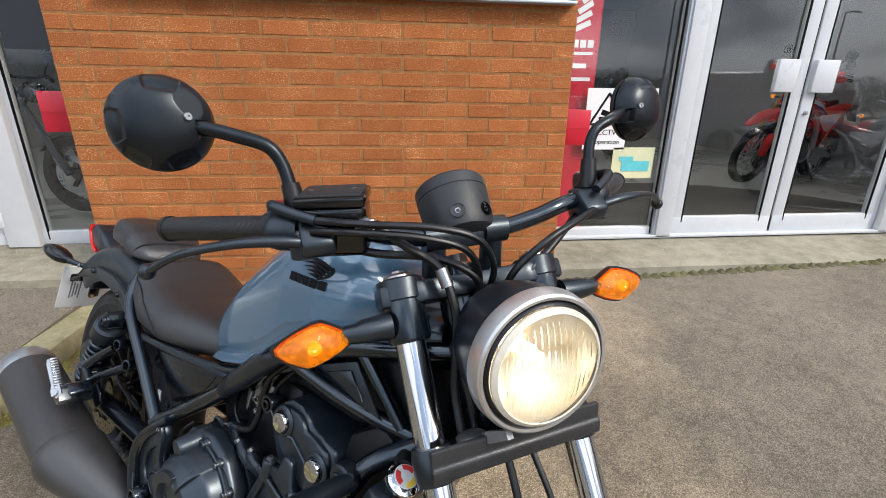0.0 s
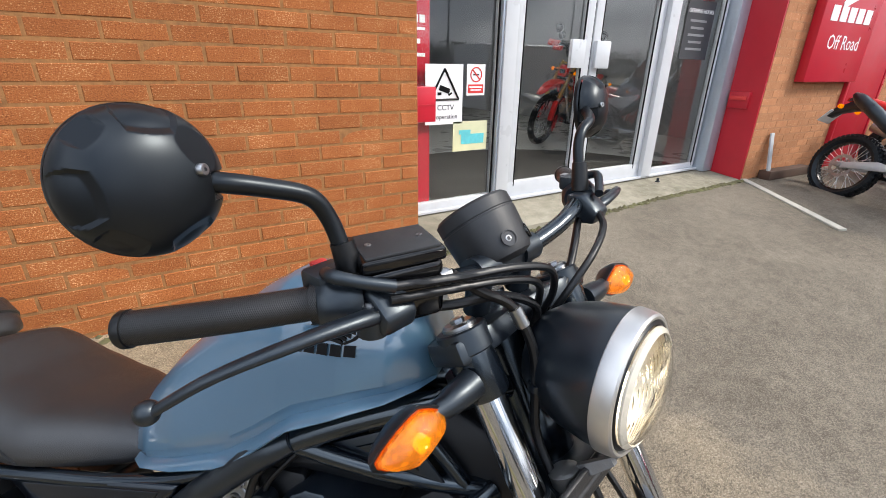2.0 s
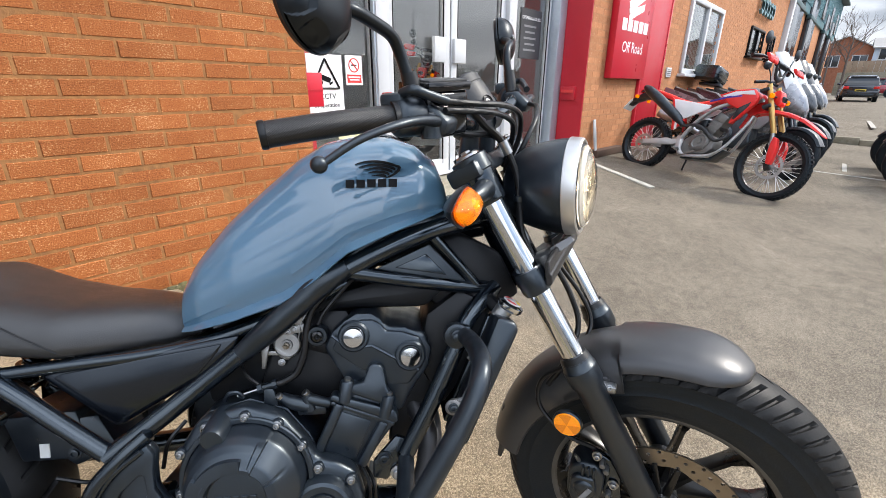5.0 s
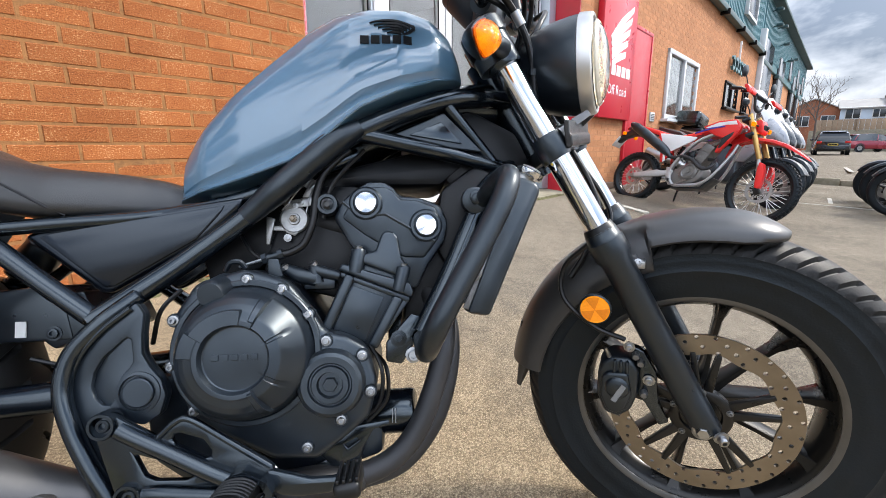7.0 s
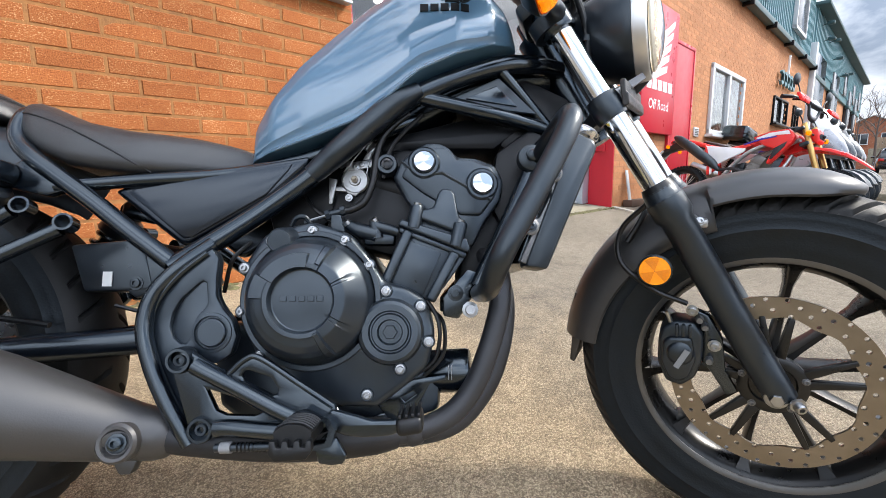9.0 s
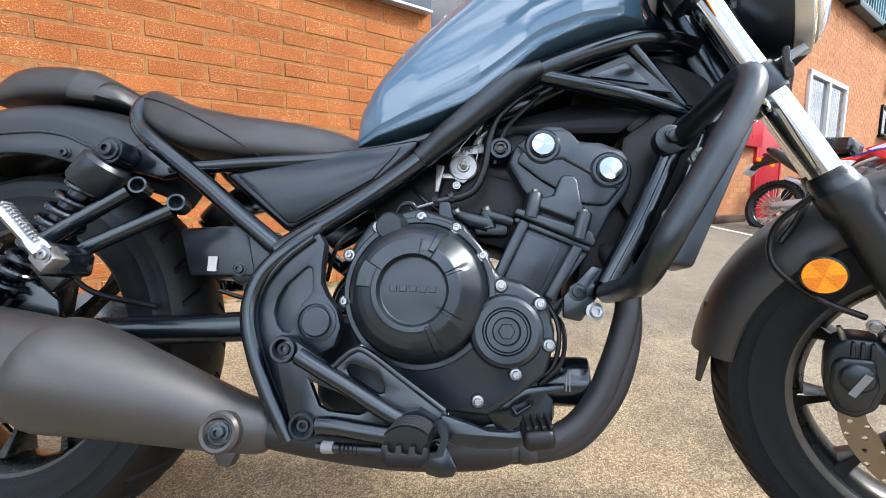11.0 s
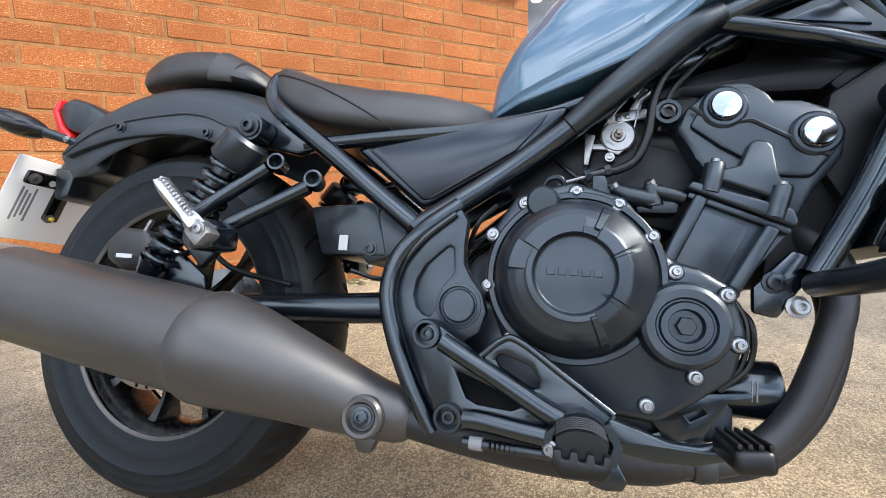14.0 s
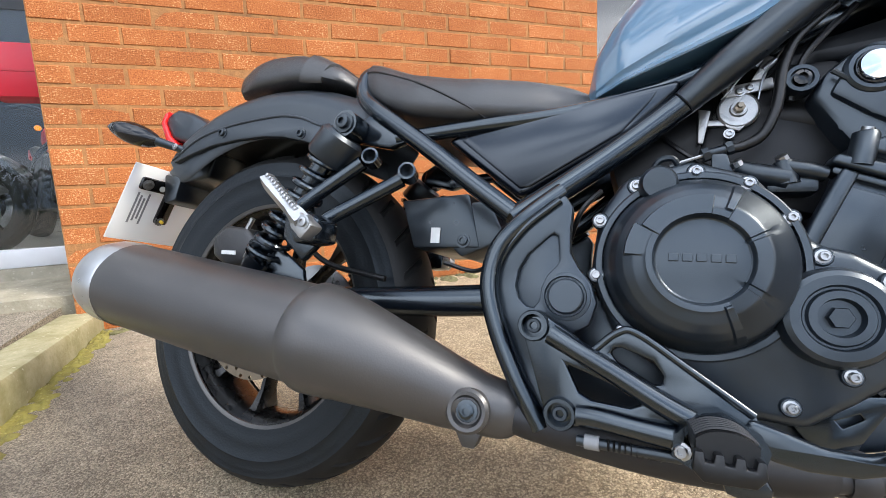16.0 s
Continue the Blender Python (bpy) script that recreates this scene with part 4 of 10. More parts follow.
part("lettering", text_geo("Off Road", 0.19, Matrix.Translation((0, -0.047, -0.46)) @ UPRIGHT), M_SIGNWHITE, sign, smooth=0)
red_door = on_wall(thing("red_door", pose(2.11, -0.006, 1.31), "plain red painted door in the brick wall", "door"))
part("leaf", box((0, 0, 0), (0.84, 0.05, 2.36), 0.005), M_RED, red_door)
part("frame", join(box((-0.45, -0.005, 0), (0.05, 0.06, 2.40), 0.004), box((0.45, -0.005, 0), (0.05, 0.06, 2.40), 0.004), box((0, -0.005, 1.20), (0.95, 0.06, 0.05), 0.004)), M_REDSIGN, red_door)
vent = on_wall(thing("air_brick", pose(2.95, -0.012, 1.28), "small white vent cover on the brick wall", "vent"))
part("plate", box((0, 0, 0), (0.22, 0.02, 0.15), 0.004), M_WHITE, vent)
part("slots", join(*[box((0, -0.012, 0.04 - 0.027 * k), (0.16, 0.006, 0.010)) for k in range(4)]), M_SIGNBLACK, vent, smooth=0)


def wall_window(name, x0, x1, z0, z1, dark=False):
    ob = thing(name, pose((x0 + x1) / 2, 0, (z0 + z1) / 2), "dark framed two-light window in brick" if dark else "white framed two-light window with vertical blinds", "window")
    ob["kind"] = "structure"
    on_wall(ob)
    fm = M_SIGNBLACK if dark else M_WHITE
    w, h = x1 - x0, z1 - z0
    fw = 0.06 if dark else 0.10
    for x in (-w / 2 + fw / 2, 0, w / 2 - fw / 2):
        part("stile", box((x, -0.01, 0), (fw, 0.07, h), 0.005), fm, ob)
    for z in (-h / 2 + fw * 0.4, h / 2 - fw * 0.4):
        part("rail", box((0, -0.012, z), (w, 0.07, fw * 0.8), 0.005), fm, ob)
    part("sill", box((0, -0.05, -h / 2 - 0.03), (w + 0.16, 0.16, 0.05), 0.006), fm, ob)
    for x in (-w / 4, w / 4):
        part("pane", box((x, 0.006, 0), (w / 2 - 0.1, 0.006, h - 0.1)), M_GLASS, ob, smooth=0).visible_shadow = False
    # dark sheet in place of the unlit room behind
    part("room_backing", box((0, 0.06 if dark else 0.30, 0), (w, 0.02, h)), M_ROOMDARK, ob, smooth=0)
    if not dark:
        for k in range(22):
            part("blind_slat", box((-w / 2 + 0.13 + k * (w - 0.26) / 21, 0.06, 0.0), (0.075, 0.004, h - 0.12), 0, Matrix.Rotation(radians(25), 3, "Z")), M_BLIND, ob, smooth=0)
    return ob


wall_window("window_5", 3.53, 5.70, 1.28, 2.48)
wall_window("window_6", 8.6, 10.4, 1.80, 2.47, dark=True)
wall_window("window_7", 11.3, 12.2, 1.80, 2.47, dark=True)
teal_sign = on_wall(thing("teal_wall_lettering", pose(9.7, -0.05, 2.93), "teal sign letters on the brick wall", "sign"))
for k in range(5):
    part("word_block", lathe([(0.10, 0), (0.18, 0), (0.18, 0.06), (0.10, 0.06)], (-0.78 + 0.39 * k, 0, 0), (0, -1, 0), 18, caps=False, start=0.6, arc=5.0), M_TEAL, teal_sign)
part("tall_stroke", box((-0.02, -0.03, 0.40), (0.05, 0.05, 0.5), 0.006), M_SIGNWHITE, teal_sign)
on_wall(part("corner_trim", box((13.62, -0.03, 2.4), (0.28, 0.2, 4.4), 0.01), M_WHITE, kind="structure", label="white corner trim at the end of the brickwork"))

# upper storey clad in teal sheets
on_wall(part("gutter", box((6.72, -0.10, 3.83), (13.5, 0.16, 0.12), 0.01), M_TEALDARK, kind="structure", label="dark teal gutter above the brick"))
brk = on_wall(thing("gutter_brackets", pose(0, 0, 0), "dark gutter brackets under the cladding", "gutter bracket"))
for k in range(7):
    part("bracket", box((0.9 + 2.05 * k, -0.13, 3.76), (0.09, 0.2, 0.12), 0.01), M_SIGNBLACK, brk)
clad = on_wall(thing("teal_upper_storey", pose(0, 0, 0), "teal profiled metal cladding on the upper storey", "cladding"))
clad["kind"] = "structure"
part("backing", box((6.75, 0.35, 5.0), (13.5, 0.6, 2.2)), M_TEAL, clad, smooth=0)
part("ribs", join(*[box((0.05 + 0.2 * k, 0.035, 5.0), (0.07, 0.05, 2.2)) for k in range(67)]), M_TEAL, clad, smooth=0, kind="stuff")
for x in (6.3, 10.9):
    part("window", box((x, 0.0, 5.05), (1.5, 0.12, 1.3), 0.01), M_DARKGLASS, clad)
    part("window_frame", join(box((x, -0.01, 4.40), (1.64, 0.14, 0.08)), box((x - 0.78, -0.01, 5.05), (0.08, 0.14, 1.4)), box((x + 0.78, -0.01, 5.05), (0.08, 0.14, 1.4))), M_WHITE, clad, smooth=0)
part("roof_edge", box((6.75, -0.05, 6.15), (13.6, 0.3, 0.16), 0.02), M_TEALDARK, clad)
far_block = on_wall(thing("far_teal_block", pose(0, 0, 0), "further teal-clad unit with brick piers and dark bays", "building"))
part("upper_wall", box((23.9, 0.65, 4.78), (20.2, 1.2, 2.0), 0.03), M_TEAL, far_block)
part("lower_wall", box((23.9, 0.75, 1.9), (20.2, 1.2, 3.8)), M_BRICK_FAR, far_block, smooth=0)
part("ribs", join(*[box((14.0 + 0.3 * k, 0.03, 4.9), (0.10, 0.05, 1.7)) for k in range(67)]), M_TEAL, far_block, smooth=0, kind="stuff")
for x, w in ((15.4, 2.7), (20.2, 2.0), (26.6, 1.2), (30.2, 1.2)):
    # flat slabs with the shade of the recessed bays as their colour
    part("bay", box((x, 0.06, 2.4), (w, 0.2, 4.2), 0.02), M_DARKGLASS, far_block)
    part("bay_canopy", box((x, 0.02, 3.72), (w + 0.3, 0.16, 0.16), 0.02), M_TEALDARK, far_block)
for x in (23.9, 28.4, 32.0):
    part("upper_window", box((x, 0.02, 4.55), (1.1, 0.1, 1.0), 0.02), M_DARKGLASS, far_block)
# Small dark fittings standing off the teal cladding; they give no light.
for x, z in ((15.2, 5.5), (15.8, 5.1), (17.2, 5.3), (18.6, 4.9), (21.2, 4.6), (23.0, 4.9)):
    fl = part("floodlight", box((x, -0.20, z), (0.26, 0.22, 0.10), 0.03), M_TEALDARK, far_block)
    part("bracket", tube([(x, -0.12, z), (x, 0.05, z - 0.05)], 0.02, 8), M_TEALDARK, fl)
part("roof_edge", box((23.9, 0.5, 5.82), (20.3, 1.6, 0.12), 0.03), M_TEALDARK, far_block)


# ---- the cruiser ----
def ip(x, pts):
    return float(np.interp(x, [q[0] for q in pts], [q[1] for q in pts]))


BIKE = Matrix.Translation((-1.8559, -1.2566, 0.0133)) @ Matrix.Rotation(radians(-44.29), 4, "Z") @ Matrix.Rotation(radians(1.08), 4, "Y") @ Matrix.Rotation(radians(-15.73), 4, "X")
RAKE, STEER_ANGLE = radians(28), radians(35.49)
HEAD = Vector((1.60, 0, 0))
STEER = Matrix.Translation(HEAD) @ Matrix.Rotation(-STEER_ANGLE, 4, Vector((-math.sin(RAKE), 0, math.cos(RAKE)))) @ Matrix.Translation(-HEAD)
bike = thing("cruiser_motorcycle", BIKE, "black cruiser motorcycle with grey-blue tank, headlamp lit, on side stand", "motorcycle")


def tyre(c, R, half_w, bead, lean, cuts=62, per=8, m=48, reach=0.46):
    """A tyre whose mesh leans with its slanted grooves: lean says which way they run, cuts how many there are."""
    n = cuts * per
    verts, faces = [], []
    for i in range(n):
        for j in range(m):
            s = j / (m - 1) * 2 - 1
            a = 2 * math.pi * i / n + lean * 3.4 * 2 * math.pi / cuts * min(abs(s), 0.48)
            ang = s * math.pi * 0.80
            y = half_w * math.sin(ang) if abs(ang) < math.pi / 2 else half_w * math.copysign(1 - 0.16 * (abs(ang) - math.pi / 2) ** 1.2, ang)
            depth = R - bead
            r = R - depth * (1 - math.cos(min(abs(ang), math.pi / 2))) * 0.42
            if abs(ang) > math.pi / 2:
                r = R - depth * 0.42 - depth * 0.58 * (abs(ang) - math.pi / 2) / (math.pi * 0.30)
            if math.pi * 0.40 < abs(ang) < math.pi * 0.53:
                y *= 0.965
            k = (i + (per // 2 if s > 0 else 0)) % per
            if (k < 2 and 0.08 < abs(s) < reach) or (reach > 0.45 and k < per * 0.42 and 0.425 < abs(s) < reach):
                r -= 0.008
            if j in (3, 7, m - 8, m - 4):
                y *= 1.022
            verts.append((c[0] + r * math.cos(a), c[1] + y, c[2] + r * math.sin(a)))
    for i in range(n):
        k = (i + 1) % n
        for j in range(m - 1):
            faces.append((i * m + j, i * m + j + 1, k * m + j + 1, k * m + j))
    return verts, faces


def dusty_tread(ob, m=48):
    """The running surface is greyer than the sidewalls."""
    ob.data.materials.append(M_TREAD)
    for p in ob.data.polygons:
        j = p.index % (m - 1)
        if abs((j + 0.5) / (m - 1) * 2 - 1) < 0.49:
            p.material_index = 1
    return ob


def wheel(c, R, half_w, bead, spokes, lean, xf, front):
    w = new("front_wheel" if front else "rear_wheel")
    w.parent = bike
    dusty_tread(part("tyre", tyre(c, R, half_w, bead, lean) if front else tyre(c, R, half_w, bead, lean * 0.5, 32, 14, reach=0.36), M_RUBBER, w, "worn black road tyre", xf=xf, smooth=30))
    hw = half_w * 0.74
    part("rim", lathe([(bead + 0.008, -hw - 0.006), (bead + 0.010, -hw), (bead - 0.006, -hw + 0.006), (bead - 0.020, -hw * 0.5), (bead - 0.022, 0), (bead - 0.020, hw * 0.5), (bead - 0.006, hw - 0.006),
                       (bead + 0.010, hw), (bead + 0.008, hw + 0.006), (bead + 0.016, hw), (bead + 0.016, -hw), (bead + 0.008, -hw - 0.006)], c, (0, 1, 0), 64, caps=False), M_RIM, w, xf=xf)
    part("rim_lip", lathe([(bead - 0.006, -hw - 0.004), (bead + 0.001, -hw - 0.008), (bead + 0.005, -hw - 0.008), (bead + 0.005, -hw - 0.004), (bead - 0.006, -hw - 0.001), (bead - 0.006, -hw - 0.004)], c, (0, 1, 0), 64, caps=False), M_RIMLIP, w, xf=xf)
    part("hub", lathe([(0.030, -0.075), (0.034, -0.06), (0.040, -0.05), (0.034, -0.03), (0.034, 0.03), (0.040, 0.05), (0.034, 0.06), (0.030, 0.075)], c, (0, 1, 0), 28), M_RIM, w, xf=xf)
    for k in range(spokes):
        a = 2 * math.pi * (k + 0.25) / spokes
        d = Vector((math.cos(a), 0, math.sin(a)))
        t = Vector((-math.sin(a), 0, math.cos(a)))
        rings = []
        for r, wd, dp in ((0.028, 0.011, 0.030), (0.06, 0.0068, 0.024), (0.11, 0.0056, 0.018), (0.155, 0.0064, 0.018), (bead - 0.022, 0.012, 0.028), (bead - 0.010, 0.020, 0.038)):
            o = Vector(c) + d * r
            rings.append([o + t * wd + Vector((0, dp, 0)) * 0.7, o + t * wd * 0.6 + Vector((0, dp, 0)), o - t * wd * 0.6 + Vector((0, dp, 0)), o - t * wd + Vector((0, dp, 0)) * 0.7,
                          o - t * wd - Vector((0, dp, 0)) * 0.7, o - t * wd * 0.6 - Vector((0, dp, 0)), o + t * wd * 0.6 - Vector((0, dp, 0)), o + t * wd - Vector((0, dp, 0)) * 0.7])
        part("spoke", loft(rings), M_RIM, w, xf=xf)
    return w


def disc_geo(c, r0, r1, y, rows=4, n=96):
    """A brake disc with drilled holes."""
    verts, faces = [], []
    for side in (0, 1):
        for i in range(n):
            a = 2 * math.pi * i / n
            wave = 0.003 * math.sin(a * 10)
            for j in range(rows + 1):
                r = r0 + (r1 - r0) * j / rows + (wave if j == 0 else 0)
                verts.append((c[0] + r * math.cos(a), y + side * 0.0045, c[2] + r * math.sin(a)))
    st = rows + 1

    def hole(i, j):
        return (i % 12, j) in ((0, 1), (1, 3), (3, 2), (4, 0), (5, 3), (6, 1), (8, 2), (9, 0), (10, 3))
    o = n * st
    for i in range(n):
        k = (i + 1) % n
        for j in range(rows):
            if hole(i, j):   # a round hole drilled through the cell
                loops = []
                for q in (0, o):
                    cs = [Vector(verts[q + u * st + v]) for u, v in ((i, j), (k, j), (k, j + 1), (i, j + 1))]
                    mid = sum(cs, Vector()) / 4
                    rim = [w for a, b in zip(cs, cs[1:] + cs[:1]) for w in (a, (a + b) / 2)]
                    base = len(verts)
                    verts.extend(tuple(w) for w in rim)
                    verts.extend(tuple(mid + (w - mid).normalized() * 0.0037) for w in rim)
                    loops.append(base)
                for u in range(8):
                    v = (u + 1) % 8
                    f0, f1 = loops
                    faces.append((f0 + u, f0 + v, f0 + 8 + v, f0 + 8 + u))
                    faces.append((f1 + v, f1 + u, f1 + 8 + u, f1 + 8 + v))
                    faces.append((f0 + 8 + u, f0 + 8 + v, f1 + 8 + v, f1 + 8 + u))
                continue
            faces.append((i * st + j, k * st + j, k * st + j + 1, i * st + j + 1))
            faces.append((o + i * st + j, o + i * st + j + 1, o + k * st + j + 1, o + k * st + j))
        for j in (0, rows):
            faces.append((i * st + j, k * st + j, k * st + j + n * st, i * st + j + n * st))
    return verts, faces


FA, RA = (1.497, 0, 0.319), (0.0, 0, 0.322)
fwheel = wheel(FA, 0.318, 0.066, 0.206, 10, 1, STEER, True)
rwheel = wheel(RA, 0.322, 0.075, 0.210, 10, -1, None, False)
part("brake_disc", disc_geo((FA[0], 0, FA[2]), 0.114, 0.149, -0.074), M_DISC, fwheel, "bronzed drilled brake disc", xf=STEER, smooth=25)
for k in range(10):
    a = 2 * math.pi * (k // 2) / 5 + (0.17 if k % 2 else -0.17) + 0.3
    part("disc_carrier", prism([(FA[0] + 0.046 * math.cos(a - 0.17), FA[2] + 0.046 * math.sin(a - 0.17)), (FA[0] + 0.117 * math.cos(a - 0.036), FA[2] + 0.117 * math.sin(a - 0.036)),
                                (FA[0] + 0.117 * math.cos(a + 0.036), FA[2] + 0.117 * math.sin(a + 0.036)), (FA[0] + 0.046 * math.cos(a + 0.17), FA[2] + 0.046 * math.sin(a + 0.17))], -0.078, -0.066, 0.002), M_RIM, fwheel, xf=STEER)
for k in range(5):
    a = 2 * math.pi * k / 5 + 0.3
    part("disc_bolt", bolt((FA[0] + 0.045 * math.cos(a), -0.079, FA[2] + 0.045 * math.sin(a)), (0, -1, 0), 0.0042, 0.005), M_CASTDARK, fwheel, xf=STEER)
part("disc_hub", lathe([(0.030, 0.064), (0.050, 0.066), (0.050, 0.077), (0.045, 0.080), (0.034, 0.080), (0.032, 0.074), (0.022, 0.074)], FA, (0, -1, 0), 30, caps=False), M_RIM, fwheel, xf=STEER)
part("brake_disc", disc_geo((0, 0, RA[2]), 0.08, 0.12, -0.088), M_DISC, rwheel, smooth=25)
part("sprocket", lathe([(0.05, 0.085), (0.105, 0.085), (0.105, 0.091), (0.05, 0.091)], RA, (0, 1, 0), 40, caps=False), M_STEEL, rwheel)

# front fork, steered
for s in (-1, 1):
    y = s * 0.105
    top, low, axle = Vector((1.136, y, 0.992)), Vector((1.333, y, 0.638)), Vector((1.500, y, 0.322))
    d = (low - top).normalized()
    leg = new("fork_leg")
    leg.parent = bike
    part("stanchion", tube([top, low + d * 0.03], 0.0205, 24), M_CHROME, leg, "bright chrome fork tube", xf=STEER)
    part("slider", tube([low - d * 0.012, low + d * 0.004, low + d * 0.006, low + d * 0.035, low + d * 0.045, axle - d * 0.05, axle + d * 0.012], [0.027, 0.029, 0.031, 0.031, 0.0255, 0.0245, 0.023], 24), M_MATT, leg, "satin black fork slider", xf=STEER)
    part("dust_seal", tube([low - d * 0.022, low - d * 0.010], [0.024, 0.0275], 20), M_GRIP, leg, xf=STEER)
    part("fork_cap", join(lathe([(0.021, 0), (0.021, 0.010), (0.018, 0.013), (0.0005, 0.013)], top, -d, 20), lathe([(0.009, 0.012), (0.009, 0.017), (0.008, 0.018), (0.0005, 0.018)], top, -d, 6)), M_STEEL, leg, xf=STEER)
    part("fork_cover", tube([top + d * 0.018, top + d * 0.074, top + d * 0.079], [0.029, 0.029, 0.0265], 24), M_BLACK, leg, xf=STEER)
    part("yoke_clamp", tube([top - d * 0.006, top - d * 0.004, top + d * 0.022, top + d * 0.024], [0.0295, 0.0315, 0.0315, 0.0295], 28), M_MATT, leg, xf=STEER)
    part("axle_nut", join(lathe([(0.0165, 0), (0.0165, 0.006), (0.014, 0.008), (0.0005, 0.008)], axle + Vector((-0.003, s * 0.010, -0.006)), (0, s, 0), 20), lathe([(0.0105, 0.007), (0.0105, 0.014), (0.0090, 0.016), (0.0005, 0.016)], axle + Vector((-0.003, s * 0.010, -0.006)), (0, s, 0), 6)), M_STEEL, leg, xf=STEER)
part("pinch_bolt", bolt((1.522, -0.125, 0.314), (0.3, -0.8, -0.2), 0.008, 0.014), M_STEEL, bike, xf=STEER)
top_y = [(1.105, -0.135), (1.165, -0.138), (1.172, -0.08), (1.160, 0.0), (1.172, 0.08), (1.165, 0.138), (1.105, 0.135), (1.085, 0.06), (1.080, 0.0), (1.085, -0.06)]
tilt = Matrix.Translation((1.136, 0, 0.975)) @ Matrix.Rotation(-RAKE, 4, "Y") @ Matrix.Translation((-1.136, 0, 0))


def plate_xy(poly, z0, z1, bevel):
    v, f = prism([(x, y) for x, y in poly], z0, z1, bevel)
    return [Vector((q[0], q[2], q[1])) for q in v], f


part("top_yoke", moved(plate_xy(top_y, -0.016, 0.014, 0.006), tilt), M_MATT, bike, "black top yoke", xf=STEER)
low_tilt = Matrix.Translation((1.247, 0, 0.785)) @ Matrix.Rotation(-RAKE, 4, "Y") @ Matrix.Translation((-1.247, 0, 0))
low_y = [(1.228, -0.118), (1.262, -0.118), (1.268, -0.06), (1.272, 0.0), (1.268, 0.06), (1.262, 0.118), (1.228, 0.118), (1.190, 0.05), (1.190, -0.05)]
part("lower_yoke", join(moved(plate_xy(low_y, -0.013, 0.013, 0.005), low_tilt), *[tube([(1.2375, q, 0.8085), (1.2420, q, 0.8005), (1.2545, q, 0.7775), (1.2590, q, 0.7700)], [0.0245, 0.0272, 0.0272, 0.0245], 26) for q in (-0.105, 0.105)]), M_MATT, bike, "black lower yoke", xf=STEER)
part("steering_stem", tube([(1.215, 0, 0.735), (1.085, 0, 0.985)], 0.028, 16), M_BLACK, bike, xf=STEER)
part("stem_nut", lathe([(0.018, 0), (0.018, 0.012), (0.0005, 0.012)], (1.085, 0, 0.99), (-0.469, 0, 0.883), 6), M_STEEL, bike, xf=STEER)
part("yoke_insert", join(lathe([(0.020, 0), (0.020, 0.022), (0.014, 0.026), (0.0005, 0.026)], (1.262, -0.055, 0.80), (-0.469, 0, 0.883), 18)), M_ALU, bike, xf=STEER)
part("headlamp_bracket", prism([(1.270, 0.828), (1.273, 0.833), (1.279, 0.832), (1.280, 0.812), (1.284, 0.808), (1.285, 0.792), (1.281, 0.788), (1.274, 0.790)], -0.118, 0.122, 0.0022), M_CALIPER, bike, "grey cast headlamp bracket bar", xf=STEER, smooth=20)
for q in (-1, 1):
    part("lamp_arm", loft([[(1.246, q * 0.050, 0.812), (1.254, q * 0.050, 0.800), (1.254, q * 0.042, 0.800), (1.246, q * 0.042, 0.812)], [(1.272, q * 0.046, 0.836), (1.283, q * 0.046, 0.826), (1.283, q * 0.038, 0.826), (1.272, q * 0.038, 0.836)], [(1.296, q * 0.030, 0.850), (1.302, q * 0.030, 0.841), (1.302, q * 0.022, 0.841), (1.296, q * 0.022, 0.850)]]), M_CASTDARK, bike, "grey cast headlamp arm", xf=STEER, smooth=20)

# headlamp
HL = Vector((1.3089, 0.0167, 0.9296))
HAX = Vector((1, 0.0081, 0.0361)).normalized()
lamp = new("headlamp")
lamp.parent = bike
part("shell", lathe([(0.0005, -0.150), (0.029, -0.147), (0.054, -0.134), (0.072, -0.108), (0.0820, -0.074), (0.0862, -0.044), (0.0870, -0.029), (0.0865, -0.024), (0.082, -0.022)], HL, HAX, 56, caps=False), M_MATT, lamp, "matt black round headlamp shell", xf=STEER)
part("bezel", lathe([(0.0872, -0.0280), (0.0888, -0.0270), (0.0890, -0.0250), (0.0874, -0.0095), (0.0862, -0.0058), (0.0835, -0.0036), (0.0800, -0.0040), (0.0785, -0.0075), (0.0780, -0.022)], HL, HAX, 72, caps=False), M_BEZEL, lamp, "brushed metal headlamp bezel", xf=STEER, smooth=28)
part("reflector_bowl", lathe([(0.0725, -0.004), (0.069, -0.016), (0.062, -0.028), (0.049, -0.045), (0.032, -0.058), (0.013, -0.066), (0.0005, -0.067)], HL, HAX, 40, caps=False), M_REFLECTOR, lamp, xf=STEER)
part("gasket_ring", lathe([(0.0782, -0.0080), (0.0775, -0.0055), (0.0740, -0.0030), (0.0735, -0.010)], HL, HAX, 64, caps=False), M_GRIP, lamp, xf=STEER)
part("bulb", lathe([(0.0005, -0.026), (0.009, -0.030), (0.011, -0.040), (0.010, -0.058), (0.010, -0.065)], HL, HAX, 16, caps=False), M_BULB, lamp, "lit headlamp bulb", xf=STEER)
part("lens", lathe([(0.0738, -0.006), (0.0731, 0.0005), (0.058, 0.0105), (0.038, 0.0165), (0.017, 0.0190), (0.0005, 0.0195), (0.0005, 0.0175), (0.017, 0.0170), (0.038, 0.0145), (0.058, 0.0085), (0.0715, -0.001), (0.0720, -0.006)], HL, HAX, 48, caps=False), M_LENSGLASS, lamp, "ribbed clear headlamp glass", xf=STEER).visible_shadow = False
ribs = []
